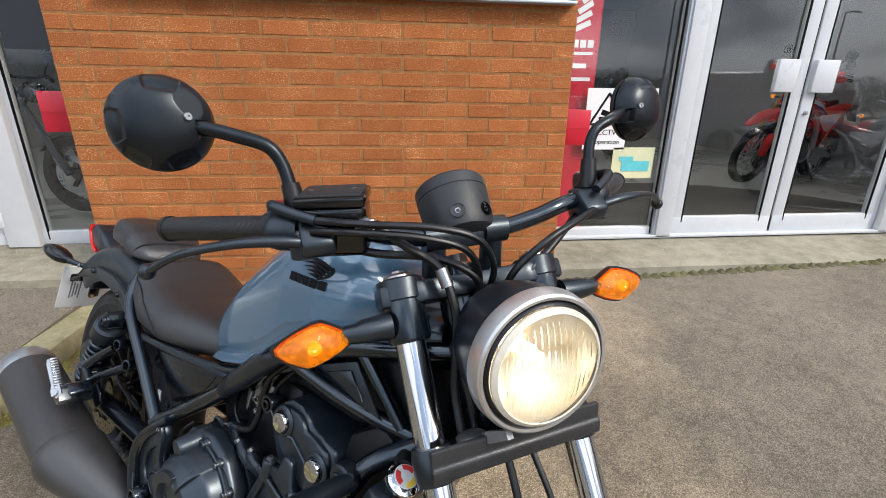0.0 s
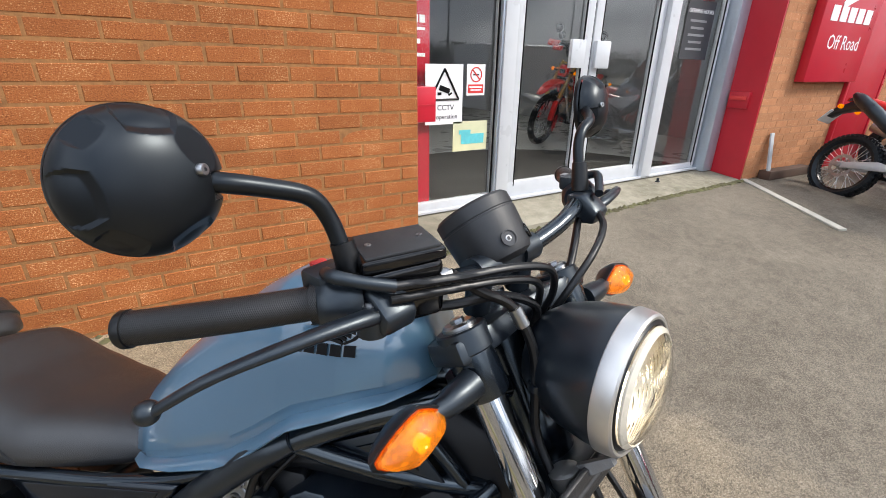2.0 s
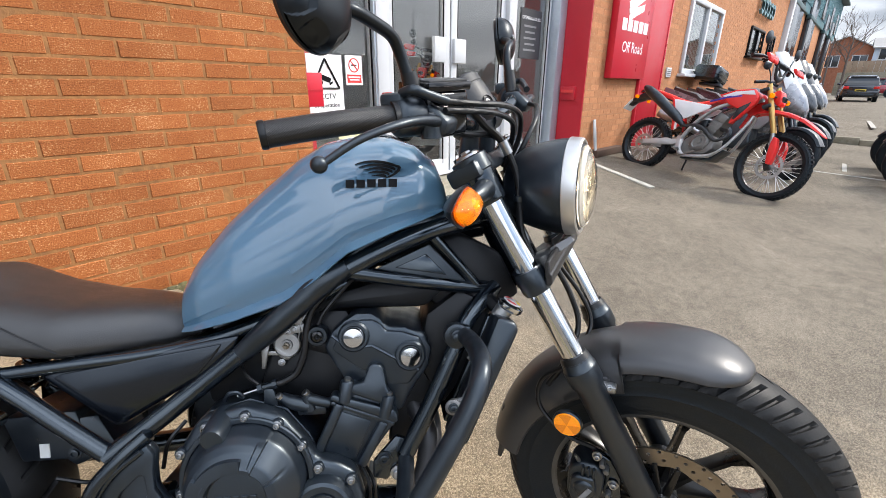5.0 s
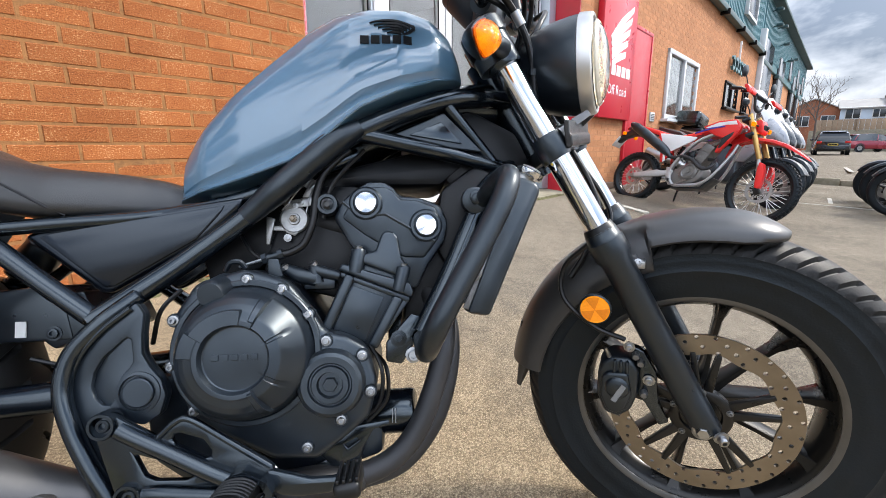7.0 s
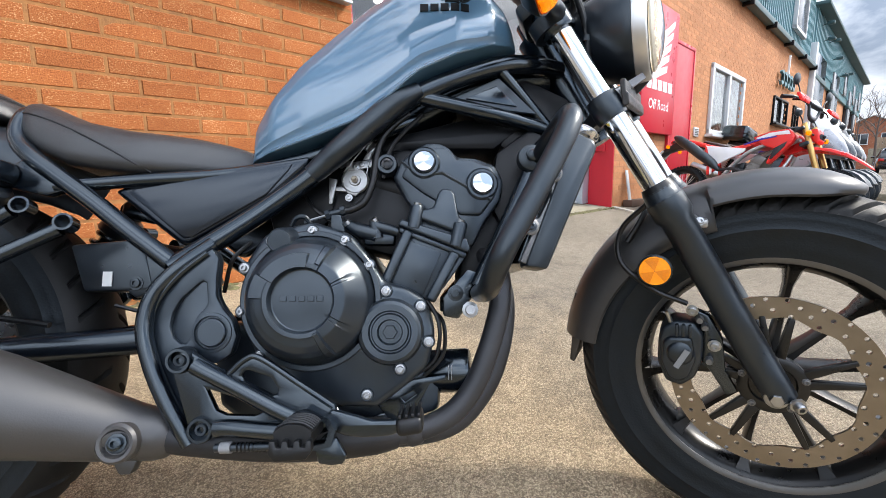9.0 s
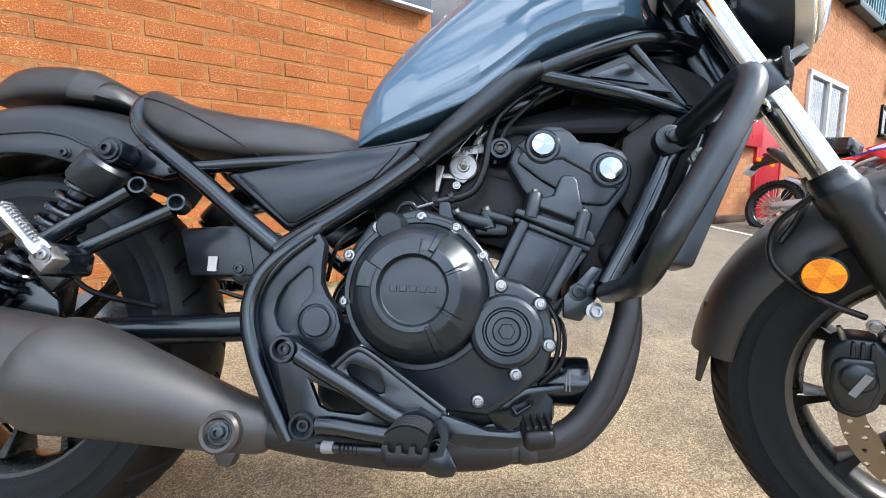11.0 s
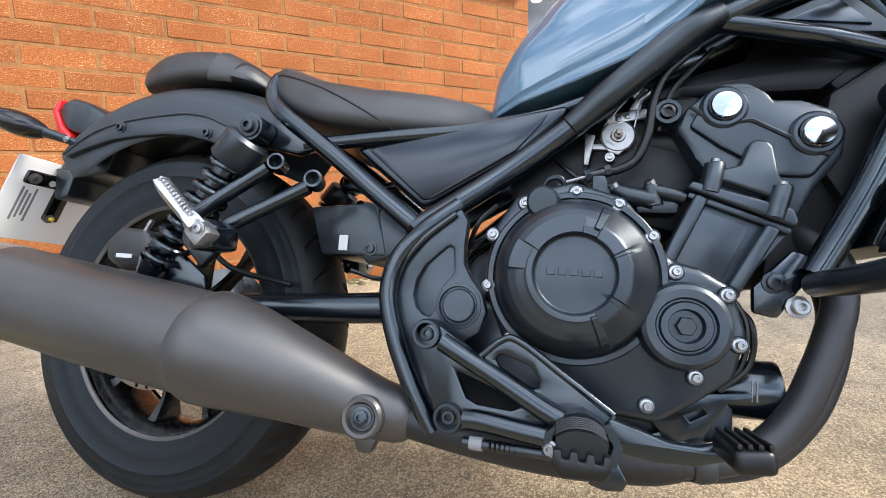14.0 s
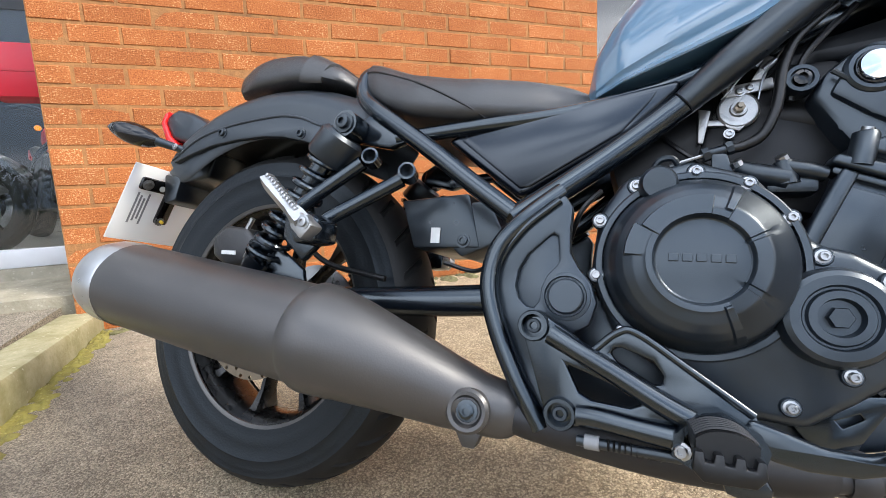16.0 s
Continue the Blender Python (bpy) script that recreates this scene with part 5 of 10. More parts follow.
for k in range(-7, 8):
    yy = k * 0.0078
    for z0, z1 in ((-0.058, -0.012), (0.004, 0.030), (0.034, 0.060)):
        lim = math.sqrt(max(0.060 ** 2 - yy ** 2, 0.0001))
        z0, z1 = max(z0, -lim), min(z1, lim)
        if z1 - z0 > 0.008:
            ribs.append(tube([(HL.x + 0.0130 + 0.036 * z - (yy * yy + z * z) * 2.5, HL.y + yy, HL.z + z) for z in np.linspace(z0, z1, 5)], [0.0004, 0.0012, 0.0012, 0.0004], 5))
part("lens_ribs", join(*ribs), M_LENSGLASS, lamp, xf=STEER, kind="stuff")
part("lens_ring", lathe([(0.0733, -0.001), (0.0728, 0.0018), (0.0672, 0.0062), (0.0660, 0.0050)], HL, HAX, 56, caps=False), M_LENSRING, lamp, "pale ring of the headlamp glass", xf=STEER)
beam = bpy.data.lights.new("headlamp_filament", "POINT")
beam.energy, beam.color, beam.shadow_soft_size = 0.017, (1.0, 0.80, 0.52), 0.010
beam_ob = new("headlamp_filament", beam)
beam_ob.location = BIKE @ STEER @ (HL + HAX * -0.022)

# front indicators
for s in (-1, 1):
    ind = new("front_indicator")
    ind.parent = bike
    C = Vector((1.180, s * 0.227, 0.949))
    part("stalk", tube([(1.172, s * 0.13, 0.952), (1.174, s * 0.165, 0.952), (1.174, s * 0.175, 0.951), (1.172, s * 0.195, 0.951)], [0.018, 0.0155, 0.013, 0.011], 14), M_MATT, ind, xf=STEER)
    part("clamp", tube([(1.160, s * 0.105, 0.926), (1.148, s * 0.105, 0.949)], 0.0325, 24), M_MATT, ind, xf=STEER)

    def shell(x0, x1, k):
        rings = []
        for u in np.linspace(0, 1, 7):
            x = x0 + (x1 - x0) * u
            e = k(u)
            ring = []
            for j in range(16):
                a = 2 * math.pi * j / 16
                ca, sa = math.cos(a), math.sin(a)
                ring.append((x, C.y + 0.0445 * e * math.copysign(abs(ca) ** 1.6, ca) - s * 0.011 * e * sa, C.z + 0.0275 * e * math.copysign(abs(sa) ** 1.35, sa) + 0.0045 * e * ca * s))
            rings.append(ring)
        return loft(rings)
    part("housing", shell(1.150, 1.178, lambda u: 0.35 + 0.76 * math.sin(u * math.pi / 2)), M_MATT, ind, xf=STEER)
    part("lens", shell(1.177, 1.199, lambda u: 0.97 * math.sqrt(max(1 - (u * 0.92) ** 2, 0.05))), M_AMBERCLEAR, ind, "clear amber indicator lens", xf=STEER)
    part("inner_reflector", shell(1.1805, 1.1825, lambda u: 0.86 - 0.10 * u), M_REFLECTOR, ind, xf=STEER)
    part("lens_rim", shell(1.1755, 1.1795, lambda u: 1.01), M_AMBERRIM, ind, "dark amber lens edge", xf=STEER)
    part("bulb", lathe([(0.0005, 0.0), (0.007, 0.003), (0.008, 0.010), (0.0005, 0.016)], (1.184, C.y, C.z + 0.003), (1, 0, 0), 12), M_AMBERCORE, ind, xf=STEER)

# handlebar and controls
bar_pts = [(0.985, -0.385, 1.070), (1.045, -0.32, 1.076), (1.098, -0.235, 1.078), (1.125, -0.16, 1.072), (1.126, -0.11, 1.058), (1.120, -0.05, 1.046), (1.118, 0.0, 1.045)]
bar_pts += [(x, -y, z) for x, y, z in bar_pts[-2::-1]]
part("handlebar", tube(spline(bar_pts, 6), 0.0125, 14), M_BLACK, bike, "black handlebar", xf=STEER)
for s in (-1, 1):
    part("riser", join(tube([(1.108, s * 0.045, 0.985), (1.116, s * 0.045, 1.045)], [0.018, 0.016], 16), lathe([(0.020, -0.018), (0.020, 0.018)], (1.118, s * 0.045, 1.046), (0, 1, 0), 18)), M_MATT, bike, xf=STEER)
    gv, gf = tube(spline([(0.982, s * 0.388, 1.070), (1.042, s * 0.322, 1.076), (1.088, s * 0.255, 1.078)], 14), 0.0165, 22)
    gv = [q + Vector((0, 0, 0)) for q in gv]
    part("grip", join((gv, gf), lathe([(0.021, 0), (0.0215, 0.007), (0.018, 0.010)], (1.086, s * 0.258, 1.078), (0.62, -s * 0.78, 0), 22)), M_GRIPDIAMOND, bike, "black rubber grip with fine diamond pattern", xf=STEER)
    part("grip_end", lathe([(0.0166, 0.002), (0.0180, 0.0015), (0.0182, -0.004), (0.0165, -0.007), (0.012, -0.007), (0.011, -0.006), (0.0005, -0.006)], (0.982, s * 0.388, 1.070), (0.66, -s * 0.75, 0.05), 24), M_GRIP, bike, xf=STEER)
    sw = new("switch_housing")
    sw.parent = bike
    ax = Vector((0.50, -s * 0.86, -0.02)).normalized()
    part("body", join(lathe([(0.018, -0.006), (0.026, 0), (0.028, 0.008), (0.028, 0.034), (0.024, 0.040)], (1.088, s * 0.252, 1.077), ax, 20), box((1.085, s * 0.238, 1.097), (0.036, 0.040, 0.024), 0.006)), M_MATT, sw, xf=STEER)
    part("throttle_elbow", tube(spline([(1.098, s * 0.246, 1.108), (1.118, s * 0.250, 1.112), (1.132, s * 0.232, 1.104), (1.146, s * 0.205, 1.094)], 5), 0.0068, 10), M_MATT, sw, xf=STEER)
    part("button", box((1.068, s * 0.236, 1.106), (0.010, 0.016, 0.008), 0.002), M_SIGNRED if s < 0 else M_PRINTGREY, sw, xf=STEER)
    lv = new("brake_lever" if s < 0 else "clutch_lever")
    lv.parent = bike
    part("blade", tube(spline([(1.132, s * 0.205, 1.062), (1.138, s * 0.245, 1.072), (1.131, s * 0.30, 1.074), (1.107, s * 0.36, 1.063), (1.079, s * 0.402, 1.040)], 6), [0.0115, 0.0098, 0.0078, 0.0062, 0.0054], 12, flat=0.8), M_MATT, lv, xf=STEER)
    part("ball_end", lathe([(0.0100 * math.sin(q * math.pi / 10) + 0.0004, -0.0100 * math.cos(q * math.pi / 10)) for q in range(11)], (1.075, s * 0.404, 1.039), (0.5, -s * 0.8, 0), 22), M_MATT, lv, xf=STEER)
    part("perch", join(prism([(1.105, 1.045), (1.150, 1.048), (1.156, 1.068), (1.130, 1.092), (1.100, 1.090)], s * 0.185, s * 0.225, 0.006), lathe([(0.016, 0), (0.016, 0.03)], (1.128, s * 0.222, 1.046), (0, 0, 1), 14)), M_MATT, lv, xf=STEER)
    part("pivot_screw", bolt((1.128, s * 0.222, 1.077), (0, 0, 1), 0.007, 0.004), M_STEEL, lv, xf=STEER)

# brake fluid reservoir on the near side
resv = new("brake_reservoir")
resv.parent = bike
rc = Matrix.Translation((1.113, -0.176, 1.096)) @ Matrix.Rotation(radians(-20), 4, "Z") @ Matrix.Rotation(radians(4), 4, "Y")
part("tank", moved(box((0, 0, -0.019), (0.064, 0.082, 0.066), 0.009, None, 3), rc), M_GLOSS, resv, xf=STEER)
part("lid", moved(box((0, 0, 0.019), (0.067, 0.086, 0.014), 0.004), rc), M_GLOSS, resv, xf=STEER)
part("lid_top", moved(box((0, 0, 0.0265), (0.058, 0.077, 0.004), 0.0015), rc), M_DUSTYBLACK, resv, xf=STEER)
for q in (-0.027, 0.027):
    part("lid_screw", moved(bolt((0.0, q, 0.0275), (0, 0, 1), 0.0035, 0.002), rc), M_STEEL, resv, xf=STEER)
part("banjo", join(lathe([(0.010, -0.006), (0.010, 0.006)], (1.150, -0.148, 1.083), (0, 1, 0), 12), lathe([(0.007, -0.012), (0.007, 0.012)], (1.150, -0.148, 1.083), (0, 1, 0), 6)), M_STEEL, resv, xf=STEER)

# mirrors
for s in (-1, 1):
    mir = new("mirror")
    mir.parent = bike
    mc = Vector((1.057, -0.358, 1.211)) if s < 0 else Vector((1.030, 0.372, 1.206))
    part("stem", tube(spline([(1.104, s * 0.222, 1.095), (1.098, s * 0.226, 1.128), (1.092, s * 0.232, 1.158), (1.089, s * 0.246, 1.180), (1.084, s * 0.280, 1.194), (mc.x + 0.022, s * (abs(mc.y) - 0.046), 1.204), (mc.x + 0.008, s * (abs(mc.y) - 0.030), 1.208)], 6), 0.0084, 14), M_MIRROR, mir, xf=STEER)
    part("boot", tube([(1.106, s * 0.221, 1.090), (1.099, s * 0.226, 1.134)], [0.0145, 0.0115], 14), M_GRIP, mir, xf=STEER)
    max_ = Vector((0.97, 0.10 if s < 0 else 0.22, 0.10)).normalized()
    up = (Vector((0, 0, 1)) - max_ * max_.z).normalized()
    side = up.cross(max_) * (-1 if up.cross(max_).y * -s < 0 else 1)

    def dome(px, pz):
        """The moulded back: a dome with two stepped ledges and flat facets."""
        rr = math.hypot(px, pz)
        q = rr / 0.0556
        dm = h = 0.0365 * math.sqrt(max(0.0, 1 - 0.55 * q ** 2 - 0.45 * q ** 3.4))
        if s < 0:   # a broad flat facet by the stem
            u = px * math.cos(radians(30)) + pz * math.sin(radians(30))
            h = min(h, 0.0338 - 0.60 * (u - 0.025))
        for deg, d1, half in ((183, 0.033, 0.015), (80, 0.032, 0.014), (128, 0.038, 0.010), (-70, 0.036, 0.015), (-128, 0.037, 0.013)):   # sunk ledges with slanted ends
            ca, sa = math.cos(radians(deg)), math.sin(radians(deg))
            u, v = px * ca + pz * sa, abs(pz * ca - px * sa)
            u -= 0.9 * max(0.0, v - half)
            h = min(h, max(0.0312 - 1.5 * (u - d1), dm - 0.0050))
        pocket = min(px - 0.036, pz + 0.022, 0.000 - pz)
        h = min(h, max(dm - 3.0 * max(0.0, pocket), dm - 0.008))
        return h
    NR, NA = 72, 200
    vs, fs = [mc + max_ * dome(0, 0)], []
    for i in range(1, NR + 1):
        for j in range(NA):
            r, a = 0.0555 * (i / NR) ** 0.9, 2 * math.pi * j / NA
            px, pz = r * math.cos(a), r * math.sin(a)
            vs.append(mc + side * px + up * pz + max_ * dome(px, pz))
    for j in range(NA):
        fs.append((0, 1 + j, 1 + (j + 1) % NA))
        for i in range(NR - 1):
            p0, p1 = 1 + i * NA, 1 + (i + 1) * NA
            fs.append((p0 + j, p1 + j, p1 + (j + 1) % NA, p0 + (j + 1) % NA))
    rim = lathe([(0.0555, 0.0), (0.0560, -0.003), (0.0535, -0.009), (0.0505, -0.008), (0.0505, -0.006)], mc, max_, 60, caps=False)
    part("shell", join((vs, fs), rim), M_MIRROR, mir, "round black mirror back with moulded facets", xf=STEER, smooth=22)
    part("glass", lathe([(0.0507, -0.0065), (0.0005, -0.0068)], mc, max_, 40, caps=False), M_CHROME, mir, xf=STEER)
    part("screw", lathe([(0.0048, 0), (0.0048, 0.004), (0.004, 0.005), (0.0016, 0.005), (0.0014, 0.003), (0.0005, 0.003)], mc + side * 0.028 + up * 0.003 + max_ * 0.0318, (max_ + side * 0.5).normalized(), 14), M_STEEL, mir, xf=STEER)

# speedometer pod
pod = new("speedometer")
pod.parent = bike
PAX = Vector((-0.62, 0, 0.78)).normalized()
PO = Vector((1.112, 0, 1.041))
part("case", lathe([(0.034, -0.006), (0.046, 0.0), (0.050, 0.010), (0.0535, 0.055), (0.0535, 0.057), (0.0525, 0.058), (0.0525, 0.060), (0.0535, 0.061), (0.0535, 0.076), (0.050, 0.080), (0.047, 0.078)], PO, PAX, 44), M_DUSTYBLACK, pod, "matt black round speedometer case", xf=STEER)
part("dial", lathe([(0.047, 0.0775), (0.0005, 0.0775)], PO, PAX, 36, caps=False), M_GLOSS, pod, xf=STEER)
front = PAX.cross(Vector((0, 1, 0))).normalized()
for a in (-0.55, 0.35):
    d = (front * math.cos(a) + Vector((0, 1, 0)) * math.sin(a)) * (1 if front.x > 0 else -1)
    part("bolt_well", lathe([(0.0105, 0.0005), (0.0105, 0.002), (0.0095, 0.002), (0.0095, -0.004), (0.0005, -0.004)], PO + PAX * 0.018 + d * 0.0505, d, 16), M_GLOSS, pod, xf=STEER)
    part("mount_bolt", bolt(PO + PAX * 0.018 + d * 0.047, d, 0.005, 0.004), M_STEEL, pod, xf=STEER)
part("mount", box((1.118, 0, 1.040), (0.03, 0.07, 0.024), 0.005), M_MATT, pod, xf=STEER)

# cables and hoses at the front
cables = (("throttle_cable", [(1.146, -0.205, 1.094), (1.168, -0.14, 1.086), (1.188, -0.07, 1.078), (1.196, -0.015, 1.058), (1.186, 0.012, 1.015), (1.165, 0.015, 0.97)], 0.0048),
          ("throttle_cable", [(1.146, -0.212, 1.082), (1.166, -0.15, 1.076), (1.182, -0.085, 1.066), (1.188, -0.03, 1.045), (1.176, -0.005, 1.005), (1.160, 0.0, 0.965)], 0.0048),
          ("brake_hose", [(1.150, -0.135, 1.083), (1.160, -0.10, 1.052), (1.176, -0.062, 1.022), (1.196, -0.050, 0.975), (1.206, -0.052, 0.93), (1.214, -0.060, 0.86), (1.245, -0.062, 0.80)], 0.0062),
          ("switch_cable", [(1.120, -0.20, 1.060), (1.140, -0.13, 1.040), (1.160, -0.06, 1.030), (1.175, -0.01, 1.0), (1.165, 0.0, 0.955)], 0.0058),
          ("clutch_cable", [(1.150, 0.20, 1.065), (1.182, 0.15, 1.062), (1.198, 0.09, 1.045), (1.192, 0.045, 1.010), (1.172, 0.03, 0.965)], 0.0052),
          ("switch_cable", [(1.118, 0.20, 1.058), (1.140, 0.15, 1.03), (1.158, 0.10, 1.0), (1.166, 0.05, 0.97), (1.160, 0.03, 0.95)], 0.0060),
          ("lower_hose", [(1.262, -0.01, 0.79), (1.300, -0.01, 0.72), (1.318, -0.02, 0.66), (1.30, -0.06, 0.60), (1.275, -0.075, 0.555)], 0.0055),
          ("lower_hose", [(1.255, 0.03, 0.78), (1.312, 0.04, 0.70), (1.335, 0.03, 0.64), (1.31, -0.03, 0.585)], 0.0045))
for nm, pts, r in cables:
    part(nm, tube(spline(pts, 7), r, 9), M_GRIP, bike, xf=STEER)
part("hose_union", tube([(1.178, -0.060, 1.020), (1.188, -0.055, 0.998)], 0.0085, 10), M_STEEL, bike, xf=STEER)
part("hose_clip", tube([(1.207, -0.052, 0.925), (1.206, -0.052, 0.915)], 0.010, 10), M_MATT, bike, xf=STEER)

# front mudguard
rings = []
for a in sorted(list([radians(70.0 + 0.35 * q * q) for q in range(9)] + list(np.linspace(radians(94), radians(104), 5))) + [radians(106), radians(107), radians(108)] + list(np.linspace(radians(110), radians(173), 18))):
    q = min(1, max((a - radians(69.7)) / radians(15), 0.001))
    w = 0.080 * (1 - (1 - q) ** 2.4) ** 0.5
    rc = 0.3515 - 0.016 * (1 - q) ** 2
    edge = 0.313 if a < radians(107.5) else 0.272 + 0.016 * (a - radians(107)) / radians(77)
    edge += (rc - 0.010 - edge) * (1 - q) ** 2
    o = Vector((FA[0], 0, FA[2]))
    d = Vector((math.cos(a), 0, math.sin(a)))
    ring = []
    for th, sign in ((0.0, 1), (0.004, -1)):
        for u in np.linspace(-sign, sign, 17):
            ring.append(o + d * (rc - th - (rc - edge) * (1 - math.cos(u * math.pi / 2)) ** 1.25) + Vector((0, (w - th) * math.sin(u * math.pi / 2), 0)))
    rings.append(ring)
part("front_mudguard", loft(rings), M_FENDER, bike, "matt grey-black front mudguard", xf=STEER, smooth=50)
for s in (-1, 1):
    part("mudguard_stay", prism([(1.345, 0.600), (1.385, 0.604), (1.392, 0.584), (1.360, 0.566)], s * 0.074, s * 0.082, 0.003), M_FENDER, bike, xf=STEER)
    part("stay_bolt", bolt((1.388, s * 0.096, 0.594), (0.4, s, 0.3), 0.005, 0.005), M_STEEL, bike, xf=STEER)
part("stay_lug", box((1.385, -0.088, 0.590), (0.03, 0.018, 0.014), 0.003), M_ALU, bike, xf=STEER)
part("mud_flap", prism([(1.172, 0.445), (1.192, 0.440), (1.186, 0.360), (1.168, 0.295), (1.159, 0.298), (1.166, 0.364)], -0.045, 0.045, 0.002), M_DUSTY, bike, xf=STEER)

# front caliper and reflector
cal = new("front_caliper")
cal.parent = bike
part("body", prism([(1.330, 0.398), (1.336, 0.416), (1.352, 0.428), (1.384, 0.428), (1.397, 0.408), (1.396, 0.362), (1.386, 0.330), (1.366, 0.312), (1.342, 0.318), (1.329, 0.352)], -0.120, -0.062, 0.007, 3), M_MATT, cal, "black brake caliper with a brand mark", xf=STEER)
part("outer_half", prism([(1.337, 0.392), (1.346, 0.402), (1.380, 0.404), (1.387, 0.366), (1.377, 0.334), (1.362, 0.324), (1.346, 0.329), (1.335, 0.356)], -0.130, -0.116, 0.005, 3), M_MATT, cal, xf=STEER)
part("piston_bulge", lathe([(0.021, 0), (0.020, 0.005), (0.015, 0.009), (0.0005, 0.010)], (1.363, -0.126, 0.376), (0, -1, 0), 22), M_MATT, cal, xf=STEER)
for k in range(3):
    part("cooling_rib", box((1.358 + 0.010 * k, -0.121, 0.414), (0.005, 0.012, 0.022), 0.002), M_MATT, cal, xf=STEER)
part("brand_bar", box((1.366, -0.1362, 0.369), (0.036, 0.0012, 0.009), 0, Matrix.Rotation(radians(-62), 3, "Y")), M_PRINTGREY, cal, xf=STEER, smooth=0)
part("bracket", prism([(1.375, 0.45), (1.405, 0.44), (1.425, 0.40), (1.430, 0.345), (1.448, 0.310), (1.432, 0.300), (1.408, 0.340), (1.395, 0.355), (1.395, 0.41)], -0.105, -0.088, 0.004), M_BLACK, cal, xf=STEER)
for q, r in (((1.380, 0.446), 0.0066), ((1.413, 0.388), 0.0070)):
    part("caliper_bolt", bolt((q[0], -0.108, q[1]), (0, -1, 0), r, 0.009), M_STEEL, cal, xf=STEER)
for q in ((1.399, 0.420), (1.406, 0.362), (1.391, 0.432)):
    part("slide_pin", lathe([(0.0062, 0), (0.0062, 0.012), (0.0048, 0.015), (0.0005, 0.015)], (q[0], -0.104, q[1]), (0, -1, 0), 12), M_CASTDARK, cal, xf=STEER)
part("bleed_nipple", tube([(1.349, -0.112, 0.424), (1.345, -0.118, 0.437), (1.342, -0.121, 0.445)], [0.0042, 0.0036, 0.0028], 10), M_STEEL, cal, xf=STEER)
part("brake_line", tube(spline([(1.372, -0.100, 0.455), (1.320, -0.112, 0.480), (1.268, -0.105, 0.525), (1.268, -0.098, 0.58), (1.312, -0.105, 0.628)], 7), 0.0045, 8), M_GRIP, cal, xf=STEER)

refl = new("side_reflector")
refl.parent = bike
part("dish", lathe([(0.027, 0), (0.027, 0.007), (0.024, 0.010)], (1.324, -0.116, 0.515), (0, -1, 0), 28), M_MATT, refl, xf=STEER)
part("amber_face", lathe([(0.0245, 0.0095), (0.0235, 0.0115), (0.0005, 0.012)], (1.324, -0.116, 0.515), (0, -1, 0), 28, caps=False), M_REFLECT, refl, "round amber side reflector", xf=STEER)
# deeper wedges put the dimmer prism sectors into colour
for k in range(3):
    part("reflector_segment", lathe([(0.0230, 0.0113), (0.0226, 0.0124), (0.0005, 0.0128)], (1.324, -0.116, 0.515), (0, -1, 0), 6, caps=False, start=k * 2 * math.pi / 3 + 0.2, arc=math.pi / 3), M_REFLECTDEEP, refl, xf=STEER)


# ---- tank ----
TT = [(0.572, 0.700), (0.580, 0.750), (0.605, 0.796), (0.659, 0.863), (0.723, 0.923), (0.779, 0.972), (0.826, 1.000), (0.883, 1.012), (0.942, 1.010), (0.982, 0.997), (1.016, 0.969), (1.034, 0.930), (1.040, 0.900)]
TB = [(0.572, 0.668), (0.606, 0.676), (0.685, 0.699), (0.767, 0.729), (0.817, 0.764), (0.868, 0.808), (0.938, 0.840), (1.01, 0.868), (1.04, 0.880)]
TW = [(0.572, 0.060), (0.585, 0.085), (0.62, 0.108), (0.68, 0.122), (0.76, 0.132), (0.85, 0.143), (0.93, 0.143), (0.99, 0.128), (1.025, 0.10), (1.04, 0.075)]
SEC = [(0.86, -0.014), (1.042, -0.014), (1.056, -0.004), (0.962, 0.060), (0.930, 0.066), (0.946, 0.118), (0.978, 0.148), (0.992, 0.22), (1.0, 0.33), (0.995, 0.46), (0.970, 0.60), (0.915, 0.73), (0.815, 0.84), (0.64, 0.925), (0.42, 0.975), (0.20, 0.995), (0.0, 1.0)]


def tank_side(x, z):
    """How far out the tank's skin lies at this length and height."""
    zt, zb = ip(x, TT), ip(x, TB)
    return ip(x, TW) * float(np.interp((z - zb) / (zt - zb), [q[1] for q in SEC[4:]], [q[0] for q in SEC[4:]]))


xs = sorted(set([q[0] for q in TT] + [q[0] for q in TW] + list(np.linspace(0.574, 1.038, 26))))
rings = []
for x in xs:
    zt, zb, w = ip(x, TT), ip(x, TB), ip(x, TW)
    half = [(w * a, zb + (zt - zb) * b) for a, b in SEC]
    rings.append([(x, y, z) for y, z in half] + [(x, -y, z) for y, z in half[-2::-1]])
tank = part("fuel_tank", loft(rings), M_TANK, bike, "glossy grey-blue fuel tank with a black wing emblem", smooth=30)
part("filler_cap", lathe([(0.042, -0.006), (0.042, 0.002), (0.036, 0.006), (0.0005, 0.008)], (0.915, 0, 1.010), (0.03, 0, 1), 28), M_BLACK, tank)
